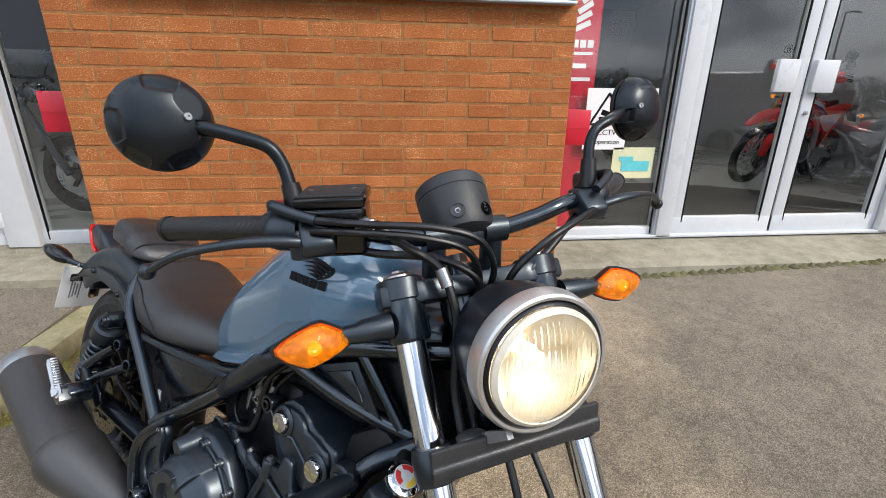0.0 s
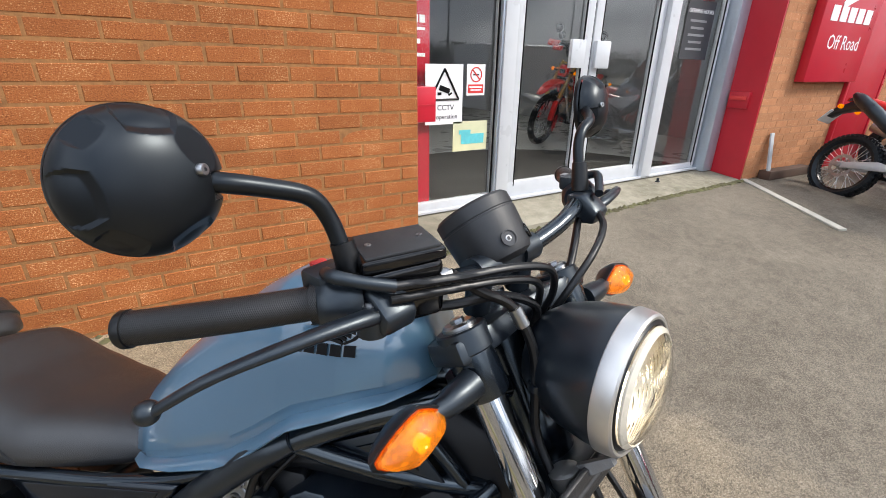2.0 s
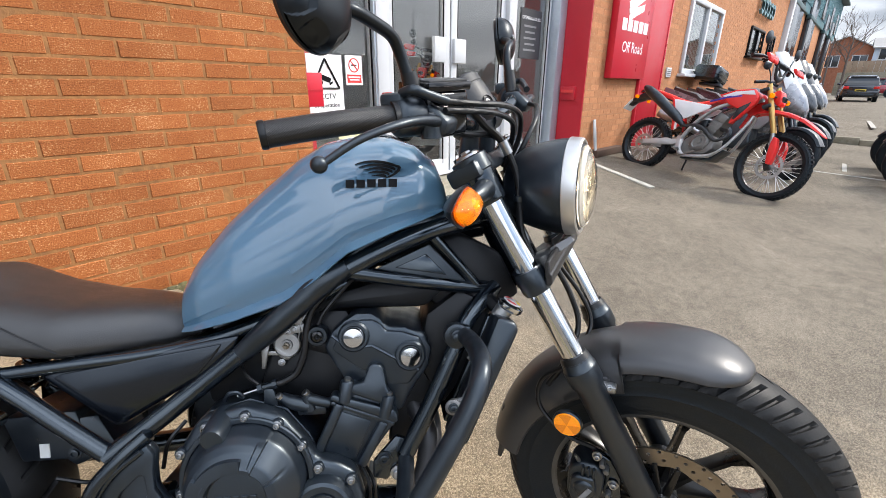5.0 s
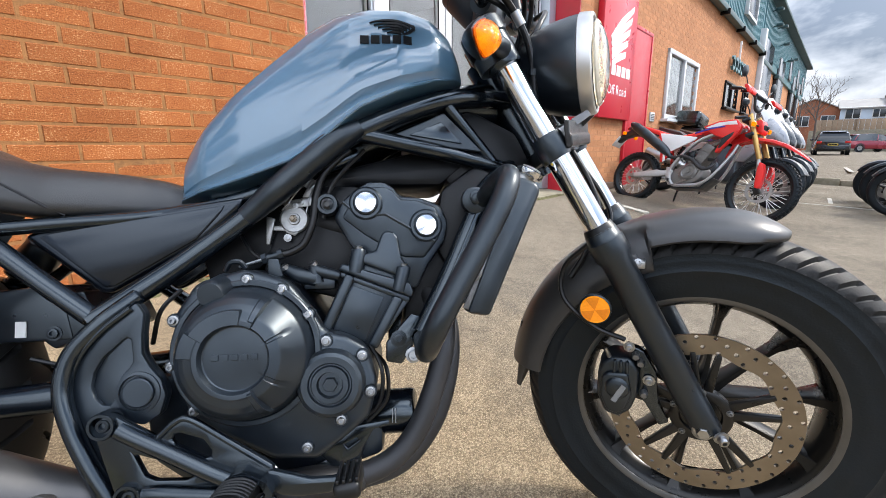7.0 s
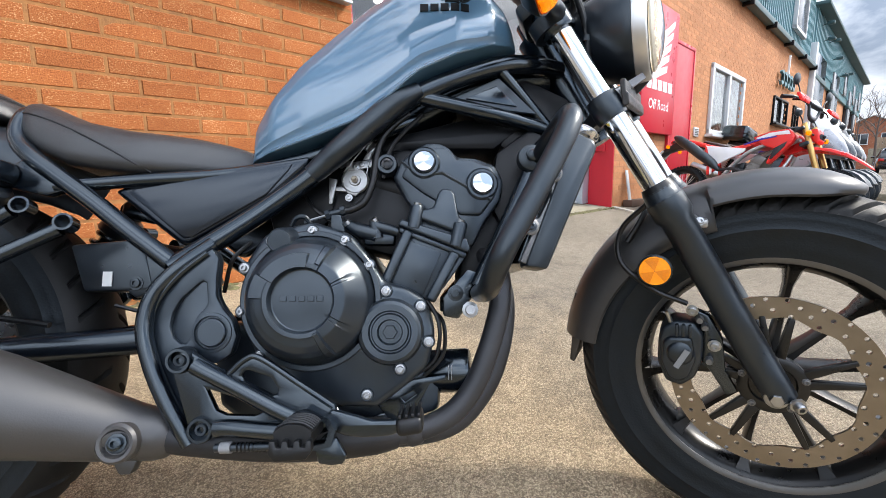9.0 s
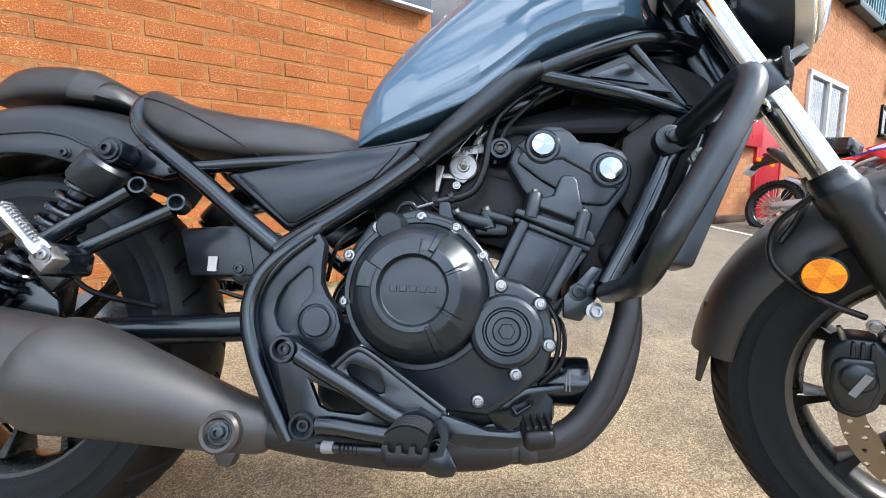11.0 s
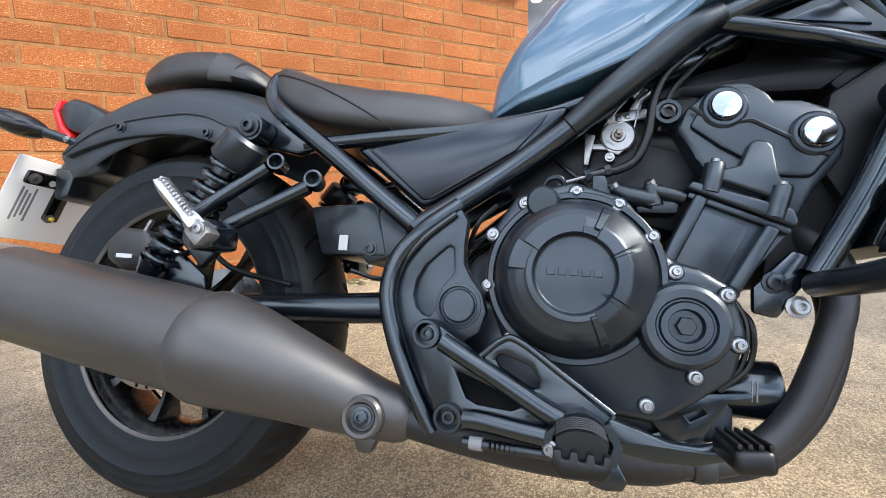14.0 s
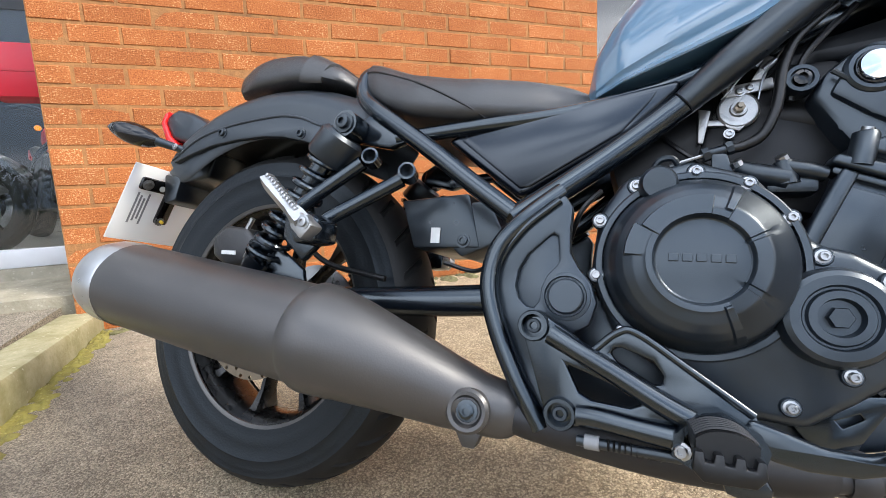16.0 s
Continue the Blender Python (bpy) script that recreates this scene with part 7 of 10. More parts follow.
# ---- engine ----
eng = new("engine")
eng.parent = bike
CASE = [(0.600, 0.496), (0.628, 0.540), (0.699, 0.560), (0.761, 0.540), (0.797, 0.494), (0.814, 0.464), (0.845, 0.458), (0.878, 0.438), (0.893, 0.385), (0.880, 0.333), (0.845, 0.305), (0.805, 0.275), (0.740, 0.278), (0.690, 0.305), (0.625, 0.345), (0.592, 0.417)]
# Added dark blocks that close the see-through gaps round the cylinder.
part("intake_block", join(prism([(0.70, 0.54), (0.86, 0.50), (0.90, 0.60), (0.86, 0.70), (0.80, 0.70), (0.72, 0.62)], -0.075, 0.075, 0.01), prism([(0.93, 0.44), (1.0, 0.46), (1.05, 0.60), (0.99, 0.62), (0.94, 0.53)], -0.07, 0.07, 0.01)), M_SHADEPLASTIC, eng)
part("sump", prism([(0.53, 0.40), (0.64, 0.40), (0.70, 0.31), (0.88, 0.30), (0.86, 0.24), (0.60, 0.235), (0.55, 0.27)], -0.10, 0.10, 0.012), M_ENGINE, eng)
part("crankcase", join(prism(CASE, -0.110, 0.110, 0.010), prism([(0.60, 0.33), (0.90, 0.33), (0.90, 0.255), (0.80, 0.225), (0.66, 0.225), (0.60, 0.26)], -0.085, 0.085, 0.012)), M_ENGINE, eng, "black engine crankcase")
for s in (-1, 1):
    part("side_cover", prism(CASE, s * 0.108, s * 0.146, 0.012, 3), M_ENGINE, eng)
    C = Vector((0.704, s * 0.143, 0.437))
    def dome_height(r, deg):
        """The clutch cover: a sunk disc in a raised lip, a cut conical wedge in front and a full dome behind, stepped where they meet."""
        deg = (deg + 180) % 360 - 180
        if r < 0.0435:
            return float(np.interp(r, [0, 0.020, 0.0425, 0.0435], [0.0550, 0.0547, 0.0535, 0.0545]))
        if -61 < deg < 62:
            h = float(np.interp(r, [0.0435, 0.0450, 0.0465, 0.0600, 0.0625, 0.0860, 0.0890, 0.0960, 0.098], [0.0545, 0.0590, 0.0605, 0.0580, 0.0560, 0.0330, 0.0295, 0.0060, 0.0]))
            if 24 < deg < 30 or -35 < deg < -29:   # scored lines that run out down the cone
                h -= 0.0020 * max(0.0, min(1.0, (0.080 - r) / 0.016))
            return h
        h = float(np.interp(r, [0.0435, 0.0450, 0.0465, 0.0525, 0.0545, 0.0650, 0.0740, 0.0820, 0.0890, 0.0950, 0.098], [0.0545, 0.0600, 0.0640, 0.0640, 0.0625, 0.0592, 0.0538, 0.0455, 0.0330, 0.0140, 0.0]))
        wide = 0.0660 if 82 < deg < 150 else 0.0740 if 150 <= deg < 178 else 0
        if 0.0450 < r < wide:
            h = max(h, 0.0655 if deg < 150 else 0.0628 - 0.10 * max(r - 0.06, 0))
        if 62 <= deg < 70 and 0.054 < r < 0.086 or -68 < deg <= -61 and 0.050 < r < 0.092:
            h += 0.0030
        return h
    NR, NA = 44, 240
    vs, fs = [], []
    radii = sorted(list(np.linspace(0.002, 0.042, 6)) + list(np.linspace(0.0435, 0.098, NR - 6)))
    for r in radii:
        for k in range(NA):
            a = 2 * math.pi * k / NA
            vs.append(C + Vector((r * math.cos(a), s * dome_height(r, math.degrees(a)), r * math.sin(a))))
    for i in range(len(radii) - 1):
        for k in range(NA):
            k2 = (k + 1) % NA
            fs.append((i * NA + k, i * NA + k2, (i + 1) * NA + k2, (i + 1) * NA + k))
    fs.append(tuple(range(NA)))
    part("clutch_cover", (vs, fs), M_ENGINE, eng, "domed black clutch cover", smooth=32)
    part("cover_flange", lathe([(0.099, 0.001), (0.1065, 0.001), (0.1065, 0.0065), (0.1045, 0.0085), (0.0985, 0.0085)], C, (0, s, 0), 72, caps=False), M_ENGINE, eng, smooth=30)
    part("brand_bar", join(*[box((0.678 + 0.0128 * k, s * 0.1976, 0.439), (0.0095, 0.0034, 0.0085), 0.0008) for k in range(5)]), M_ENGINE, eng, smooth=0)
    part("cover_boss", tube([(0.664, s * 0.118, 0.530), (0.664, s * 0.176, 0.524), (0.664, s * 0.182, 0.523)], [0.024, 0.0195, 0.0165], 22), M_ENGINE, eng)
    G = Vector((0.825, s * 0.143, 0.389))
    part("round_cover", lathe([(0.050, 0), (0.050, 0.012), (0.046, 0.022), (0.041, 0.025), (0.032, 0.025), (0.030, 0.021), (0.028, 0.021), (0.026, 0.025), (0.019, 0.025), (0.017, 0.017), (0.0005, 0.017)], G, (0, s, 0), 44), M_ENGINE, eng, "round ringed engine cap", smooth=25)
    part("hex_plug", lathe([(0.011, 0.016), (0.011, 0.0235), (0.010, 0.025), (0.0005, 0.025)], G, (0, s, 0), 6), M_MATT, eng)
    for q in ((0.641, 0.528), (0.703, 0.543), (0.753, 0.528), (0.791, 0.490), (0.602, 0.486), (0.600, 0.420), (0.632, 0.356), (0.790, 0.296), (0.839, 0.333), (0.882, 0.373), (0.870, 0.427), (0.817, 0.450)):
        part("bolt_boss", lathe([(0.0102, 0.0), (0.0102, 0.008), (0.0088, 0.010)], (q[0], s * 0.139, q[1]), (0, s, 0), 12), M_ENGINE, eng)
        part("cover_bolt", bolt((q[0], s * 0.148, q[1]), (0, s, 0), 0.0051, 0.008), M_STEEL, eng)
CYL = [(0.812, 0.452), (0.884, 0.432), (0.945, 0.548), (0.862, 0.590)]
part("cylinder_block", prism(CYL, -0.114, 0.114, 0.008), M_ENGINE, eng)
HEADP = [(0.822, 0.640), (0.836, 0.668), (0.858, 0.688), (0.878, 0.700), (0.904, 0.700), (0.920, 0.690), (0.930, 0.676), (0.962, 0.674), (0.996, 0.662), (1.009, 0.634), (1.004, 0.602), (0.975, 0.562), (0.955, 0.522), (0.925, 0.530), (0.862, 0.575), (0.846, 0.600)]
part("cylinder_head", prism(HEADP, -0.106, 0.106, 0.008), M_ENGINE, eng, "black cylinder head with chrome plugs")
for s in (-1, 1):
    inset = [(0.93 + (x - 0.93) * 0.86, 0.635 + (z - 0.635) * 0.84) for x, z in HEADP[:12]] + [(0.935, 0.575), (0.905, 0.592), (0.872, 0.612)]
    part("head_cover", prism(inset, s * 0.102, s * 0.114, 0.005), M_ENGINE, eng)
    for q in ((0.875, 0.662), (0.971, 0.626)):
        part("plug_ring", lathe([(0.027, 0), (0.027, 0.006), (0.024, 0.009), (0.020, 0.009), (0.019, 0.004)], (q[0], s * 0.110, q[1]), (0, s, 0), 28), M_ENGINE, eng)
        part("chrome_plug", lathe([(0.0185, 0), (0.0185, 0.010), (0.016, 0.0135), (0.0005, 0.0145)], (q[0], s * 0.112, q[1]), (0, s, 0), 28), M_CHROME, eng, "polished round plug")
    part("cover_ridge", tube([(0.838, s * 0.115, 0.664), (0.868, s * 0.115, 0.640), (0.905, s * 0.115, 0.645), (0.945, s * 0.115, 0.622), (0.985, s * 0.115, 0.600)], 0.0028, 6), M_ENGINE, eng)
    part("raised_cap", prism([(0.866, 0.566), (0.868, 0.580), (0.890, 0.585), (0.899, 0.611), (0.906, 0.617), (0.919, 0.615), (0.925, 0.607), (0.931, 0.572), (0.940, 0.560), (0.936, 0.540)], s * 0.108, s * 0.1255, 0.005, 3), M_ENGINE, eng)
    part("head_flange", prism([(0.832, 0.556), (0.838, 0.566), (0.945, 0.533), (0.950, 0.518), (0.946, 0.510)], s * 0.100, s * 0.1265, 0.004, 3), M_ENGINE, eng)
    part("flange_step", prism([(0.834, 0.545), (0.836, 0.553), (0.944, 0.511), (0.942, 0.502)], s * 0.100, s * 0.1215, 0.003), M_ENGINE, eng)
    for a, b in (((0.806, 0.448), (0.851, 0.548)), ((0.884, 0.434), (0.926, 0.512))):
        nx_, nz_ = (b[1] - a[1]), -(b[0] - a[0])
        ln = math.hypot(nx_, nz_)
        nx_, nz_ = nx_ / ln * 0.0085, nz_ / ln * 0.0085
        part("stud_rib", prism([(a[0] - nx_, a[1] - nz_), (a[0] + nx_, a[1] + nz_), (b[0] + nx_, b[1] + nz_), (b[0] - nx_, b[1] - nz_)], s * 0.104, s * 0.1245, 0.005, 3), M_ENGINE, eng)
    for a, b in (((0.858, 0.552), (0.864, 0.588)), ((0.925, 0.522), (0.934, 0.560))):
        part("stud_head", tube([(a[0], s * 0.119, a[1]), (b[0], s * 0.121, b[1] - 0.002), (b[0], s * 0.121, b[1])], [0.0122, 0.0118, 0.0100], 16), M_ENGINE, eng)
        part("stud_bolt", lathe([(0.0060, 0), (0.0060, 0.006), (0.0005, 0.007)], (b[0], s * 0.122, b[1] - 0.001), (0.2, s * 0.2, 0.95), 10), M_STEEL, eng)
    part("panel_inset", prism([(0.842, 0.536), (0.904, 0.512), (0.874, 0.442), (0.818, 0.455)], s * 0.100, s * 0.1165, 0.004), M_ENGINE, eng)
    part("rear_web", prism([(0.905, 0.452), (0.945, 0.508), (0.930, 0.512), (0.895, 0.462)], s * 0.100, s * 0.112, 0.003), M_ENGINE, eng)
part("water_pipe", join(tube(spline([(0.750, -0.108, 0.559), (0.770, -0.110, 0.549), (0.798, -0.110, 0.542)], 4), [0.008, 0.0125, 0.0135], 14), tube([(0.794, -0.112, 0.562), (0.798, -0.110, 0.536)], [0.0095, 0.0125], 14), tube(spline([(0.796, -0.112, 0.556), (0.814, -0.114, 0.551), (0.832, -0.112, 0.546)], 4), [0.0095, 0.0090, 0.0085], 14), box((0.802, -0.100, 0.536), (0.050, 0.03, 0.022), 0.006)), M_MATT, eng)
for q in ((0.750, 0.559), (0.794, 0.563)):
    part("pipe_tip", lathe([(0.0068, 0), (0.0068, 0.006), (0.005, 0.007), (0.0005, 0.007)], (q[0], -0.112, q[1]), (-0.5, -0.4, 0.75), 8), M_STEEL, eng)

thr = new("throttle_body")
thr.parent = bike
thr.location = (-0.001, 0.010, 0.001)
part("casting", join(box((0.752, -0.050, 0.642), (0.058, 0.06, 0.078), 0.008), box((0.768, -0.06, 0.684), (0.056, 0.030, 0.012), 0.003, Matrix.Rotation(radians(-14), 3, "Y")), tube([(0.80, -0.04, 0.63), (0.85, -0.04, 0.615)], 0.026, 16)), M_ALU, thr, "grey cast throttle body")
part("cable_plate", join(prism([(0.738, 0.669), (0.792, 0.678), (0.794, 0.664), (0.743, 0.656)], -0.093, -0.088, 0.001), prism([(0.770, 0.676), (0.786, 0.708), (0.793, 0.704), (0.784, 0.676)], -0.093, -0.089, 0.001)), M_ALU, thr)
part("lower_bracket", join(prism([(0.713, 0.644), (0.727, 0.641), (0.724, 0.625), (0.719, 0.598), (0.713, 0.598)], -0.093, -0.087, 0.0015), prism([(0.714, 0.630), (0.750, 0.628), (0.750, 0.620), (0.714, 0.622)], -0.090, -0.080, 0.001)), M_ALU, thr)
part("pulley", join(lathe([(0.0235, 0), (0.0235, 0.003), (0.0215, 0.005), (0.0205, 0.0035), (0.0100, 0.0035), (0.0090, 0.007), (0.0005, 0.007)], (0.757, -0.088, 0.640), (0, -1, 0), 32), prism([(0.734, 0.640), (0.744, 0.618), (0.758, 0.612), (0.766, 0.620), (0.750, 0.628)], -0.092, -0.087, 0.001)), M_ALU, thr)
part("spindle_nut", lathe([(0.0062, 0), (0.0062, 0.007), (0.0034, 0.008), (0.0034, 0.013), (0.0005, 0.013)], (0.757, -0.094, 0.640), (0, -1, 0), 6), M_DISC, thr)
part("return_spring", join(*[lathe([(0.0145, -0.0008), (0.0157, 0), (0.0145, 0.0008)], (0.757, -0.080 - 0.0022 * k, 0.640), (0, 1, 0), 20, caps=False) for k in range(4)]), M_STEEL, thr, kind="stuff")
for q in ((0.746, 0.667), (0.769, 0.667), (0.747, 0.609), (0.758, 0.663)):
    part("screw", bolt((q[0], -0.092, q[1]), (0, -1, 0), 0.0045, 0.004), M_STEEL, thr)
for a, b in (((0.774, 0.694), (0.787, 0.716)), ((0.782, 0.689), (0.796, 0.702))):
    part("cable_end", tube([(a[0], -0.090, a[1]), (a[0] * 0.4 + b[0] * 0.6, -0.090, a[1] * 0.4 + b[1] * 0.6), (b[0], -0.090, b[1])], [0.0042, 0.0050, 0.0032], 12), M_STEEL, thr)
for pts in ([(0.738, -0.094, 0.654), (0.758, -0.094, 0.680), (0.787, -0.092, 0.716), (0.806, -0.088, 0.740)], [(0.777, -0.094, 0.650), (0.783, -0.094, 0.680), (0.796, -0.092, 0.702), (0.822, -0.088, 0.742)]):
    part("inner_cable", tube(spline(pts, 5), 0.0012, 6), M_STEEL, thr)
part("clutch_hose", tube(spline([(0.850, -0.108, 0.752), (0.832, -0.112, 0.736), (0.808, -0.115, 0.709), (0.797, -0.115, 0.677), (0.793, -0.115, 0.644), (0.788, -0.115, 0.621), (0.776, -0.115, 0.596), (0.757, -0.116, 0.584), (0.745, -0.118, 0.581)], 7), [0.0048, 0.0056, 0.0062, 0.0062, 0.0062, 0.0058], 12), M_GRIP, thr)
part("second_hose", tube(spline([(0.872, -0.095, 0.756), (0.842, -0.104, 0.722), (0.818, -0.106, 0.688), (0.806, -0.104, 0.640)], 7), 0.0038, 8), M_GRIP, thr)
part("adjuster", join(tube([(0.746, -0.119, 0.582), (0.739, -0.119, 0.580)], 0.0085, 8), tube([(0.739, -0.119, 0.580), (0.720, -0.119, 0.575)], 0.0060, 10), tube([(0.722, -0.119, 0.5755), (0.715, -0.119, 0.573)], 0.0085, 6)), M_MATT, thr)
part("adjuster_rod", tube([(0.716, -0.119, 0.573), (0.680, -0.119, 0.562)], 0.0026, 8), M_STEEL, thr)
part("release_arm", tube(spline([(0.660, -0.120, 0.556), (0.668, -0.124, 0.568), (0.682, -0.124, 0.570), (0.690, -0.120, 0.560)], 4), 0.0040, 8), M_MATT, thr)
part("cable_bracket", prism([(0.724, 0.574), (0.740, 0.574), (0.748, 0.546), (0.724, 0.540)], -0.124, -0.116, 0.002), M_MATT, thr)
part("boss_ring", lathe([(0.0175, -0.020), (0.0175, 0.0), (0.0160, 0.003), (0.0115, 0.003), (0.0105, -0.004), (0.0005, -0.004)], (0.814, -0.116, 0.661), (0, -1, 0), 24), M_MATT, thr)
part("boss_bolt", lathe([(0.0088, -0.004), (0.0088, 0.005), (0.0050, 0.006), (0.0045, 0.002), (0.0005, 0.002)], (0.814, -0.116, 0.661), (0, -1, 0), 18), M_GLOSS, thr)
part("intake_duct", tube([(0.780, -0.060, 0.640), (0.850, -0.060, 0.628)], [0.026, 0.030], 20), M_SHADEPLASTIC, thr)
# Two more added blocks keep the background from showing through the frame.
part("head_cowl", prism([(0.93, 0.79), (1.06, 0.84), (1.14, 0.80), (1.18, 0.72), (1.10, 0.68), (1.02, 0.70)], -0.065, 0.065, 0.012), M_SHADEPLASTIC, bike)
part("inner_shroud", prism([(0.985, 0.600), (1.000, 0.690), (1.060, 0.735), (1.125, 0.705), (1.060, 0.560), (1.030, 0.520)], -0.085, 0.085, 0.010), M_SHADEPLASTIC, bike)
part("airbox", prism([(0.60, 0.60), (0.80, 0.72), (0.95, 0.76), (1.05, 0.74), (1.0, 0.70), (0.84, 0.70), (0.74, 0.60), (0.70, 0.56), (0.62, 0.53)], -0.07, 0.07, 0.012), M_SHADEPLASTIC, bike)
part("wiring", join(*[tube(spline(q, 6), 0.0034, 7) for q in ([(0.88, -0.08, 0.425), (0.905, -0.112, 0.40), (0.905, -0.11, 0.35), (0.875, -0.105, 0.315)], [(0.87, -0.10, 0.45), (0.898, -0.118, 0.40), (0.893, -0.115, 0.345), (0.862, -0.11, 0.318)],
                                                       [(0.66, -0.06, 0.63), (0.69, -0.09, 0.59), (0.73, -0.09, 0.56)], [(0.56, -0.12, 0.45), (0.578, -0.135, 0.50), (0.60, -0.12, 0.53)], [(0.38, -0.10, 0.43), (0.43, -0.10, 0.42), (0.47, -0.12, 0.44)])]), M_GRIP, bike, kind="stuff")

# radiator, oil filter and guard bars
rad = new("radiator")
rad.parent = bike
part("side_tank", prism([(1.116, 0.700), (1.146, 0.690), (1.152, 0.676), (1.065, 0.480), (1.030, 0.486)], -0.158, -0.100, 0.007), M_MATT, rad)
part("core", prism([(1.110, 0.690), (1.140, 0.678), (1.058, 0.488), (1.030, 0.498)], -0.10, 0.158, 0.003), M_BLACK, rad)
part("filler_neck", tube([(1.126, -0.115, 0.690), (1.140, -0.118, 0.712)], 0.016, 16), M_ALU, rad)
part("filler_cap", lathe([(0.022, 0), (0.024, 0.004), (0.024, 0.010), (0.016, 0.014), (0.0005, 0.014)], (1.142, -0.120, 0.706), (0.45, -0.2, 0.87), 20), M_CHROME, rad)
part("cap_label", lathe([(0.0165, 0.0140), (0.0160, 0.0150), (0.0005, 0.0156)], (1.142, -0.120, 0.706), (0.45, -0.2, 0.87), 24, caps=False), M_LABEL, rad, "white warning label on the cap")
for k, m in ((0, M_SIGNRED), (1, M_YELLOW), (2, M_SIGNRED)):
    part("label_mark", lathe([(0.0150, 0.0153), (0.0080, 0.0158)], (1.142, -0.120, 0.706), (0.45, -0.2, 0.87), 8, caps=False, start=0.4 + 2.1 * k, arc=1.5), m, rad, smooth=0)
part("pipe", tube(spline([(1.13, -0.11, 0.70), (1.10, -0.07, 0.72), (1.04, -0.05, 0.70)], 5), 0.013, 12), M_GRIP, rad)
part("oil_filter", lathe([(0.030, -0.062), (0.0360, -0.052), (0.0360, 0.014), (0.0345, 0.020), (0.030, 0.022), (0.0005, 0.022)], (0.932, -0.058, 0.316), (0.97, -0.15, 0.06), 32), M_BLACK, bike, "gloss black oil filter")
part("filter_label", join(*[box((0.914 + 0.005 * k, -0.0922 - 0.0007 * k, 0.318), (0.0016, 0.0008, 0.024)) for k in range(2)]), M_PRINTGREY, bike, smooth=0)
part("filter_bracket", pierced([(0.800, 0.273), (0.806, 0.296), (0.845, 0.309), (0.908, 0.317), (0.909, 0.309), (0.884, 0.304), (0.860, 0.264), (0.822, 0.247)], ([(0.838, 0.283), (0.858, 0.293), (0.862, 0.288), (0.844, 0.276)],), -0.110, -0.104, 0.0015), M_BLACK, bike)
for s in (-1, 1):
    gb = new("engine_guard")
    gb.parent = bike
    part("bar", tube(spline([(1.062, s * 0.130, 0.664), (1.064, s * 0.19, 0.672), (1.064, s * 0.262, 0.674), (1.060, s * 0.305, 0.664), (1.046, s * 0.326, 0.632), (1.015, s * 0.330, 0.575), (0.976, s * 0.330, 0.506), (0.962, s * 0.316, 0.474), (0.958, s * 0.275, 0.452), (0.960, s * 0.21, 0.447), (0.962, s * 0.13, 0.446)], 6), 0.0142, 20), M_MATT, gb, "thick black tubular engine guard")
    part("side_bracket", prism([(1.118, 0.684), (1.132, 0.680), (1.134, 0.668), (1.094, 0.612), (1.096, 0.600), (1.058, 0.538), (1.034, 0.490), (1.024, 0.494), (1.044, 0.536), (1.030, 0.545), (1.038, 0.560), (1.056, 0.562), (1.076, 0.600), (1.078, 0.616), (1.064, 0.630), (1.078, 0.646), (1.096, 0.636)], s * 0.146, s * 0.152, 0.0015), M_CASTDARK, gb, "flat grey metal bracket")
    for q in ((1.081, 0.632), (1.041, 0.548)):
        part("clamp_washer", lathe([(0.0135, 0), (0.0135, 0.004), (0.011, 0.006), (0.0005, 0.006)], (q[0], s * 0.152, q[1]), (0, s, 0), 22), M_CASTDARK, gb)
        part("clamp_bolt", bolt((q[0], s * 0.157, q[1]), (0, s, 0), 0.0062, 0.007), M_MATT, gb)
    part("frame_lug", join(lathe([(0.021, -0.008), (0.022, 0.0), (0.021, 0.012), (0.015, 0.015), (0.0005, 0.015)], (1.049, s * 0.128, 0.664), (0, s, 0), 24), lathe([(0.0085, 0.014), (0.0085, 0.024), (0.006, 0.026), (0.0005, 0.026)], (1.049, s * 0.128, 0.664), (0, s, 0), 14)), M_MATT, gb)

# ---- exhaust ----
exh = new("exhaust")
exh.parent = bike
part("header_pipe", tube(spline([(0.975, -0.055, 0.515), (1.000, -0.085, 0.480), (1.000, -0.096, 0.430), (0.990, -0.098, 0.388), (0.976, -0.098, 0.346), (0.958, -0.098, 0.303), (0.931, -0.098, 0.266), (0.898, -0.099, 0.243), (0.856, -0.102, 0.230), (0.800, -0.112, 0.226)], 6), 0.0178, 20), M_PIPE, exh)
part("header_pipe", tube(spline([(0.985, 0.02, 0.515), (1.010, -0.02, 0.475), (1.013, -0.056, 0.428), (1.007, -0.064, 0.374), (0.989, -0.066, 0.314), (0.962, -0.068, 0.270), (0.931, -0.068, 0.238), (0.897, -0.072, 0.224), (0.855, -0.082, 0.220), (0.80, -0.100, 0.222)], 6), 0.0185, 20), M_PIPE, exh)
part("collector", tube(spline([(0.830, -0.105, 0.227), (0.800, -0.116, 0.228), (0.740, -0.130, 0.227), (0.680, -0.140, 0.228), (0.620, -0.148, 0.232), (0.550, -0.158, 0.240), (0.500, -0.160, 0.247)], 6), [0.022, 0.0275, 0.0285, 0.0280, 0.0265, 0.0240, 0.0230], 22), M_DARKPIPE, exh)
part("clamp_ring", tube([(0.868, -0.101, 0.234), (0.862, -0.1015, 0.2325), (0.852, -0.102, 0.2300), (0.846, -0.1025, 0.2295)], [0.0215, 0.0240, 0.0240, 0.0215], 20), M_PIPE, exh)
part("hanger_plate", prism([(0.790, 0.252), (0.815, 0.262), (0.850, 0.250), (0.835, 0.236), (0.800, 0.236)], -0.108, -0.098, 0.004), M_BLACK, exh)
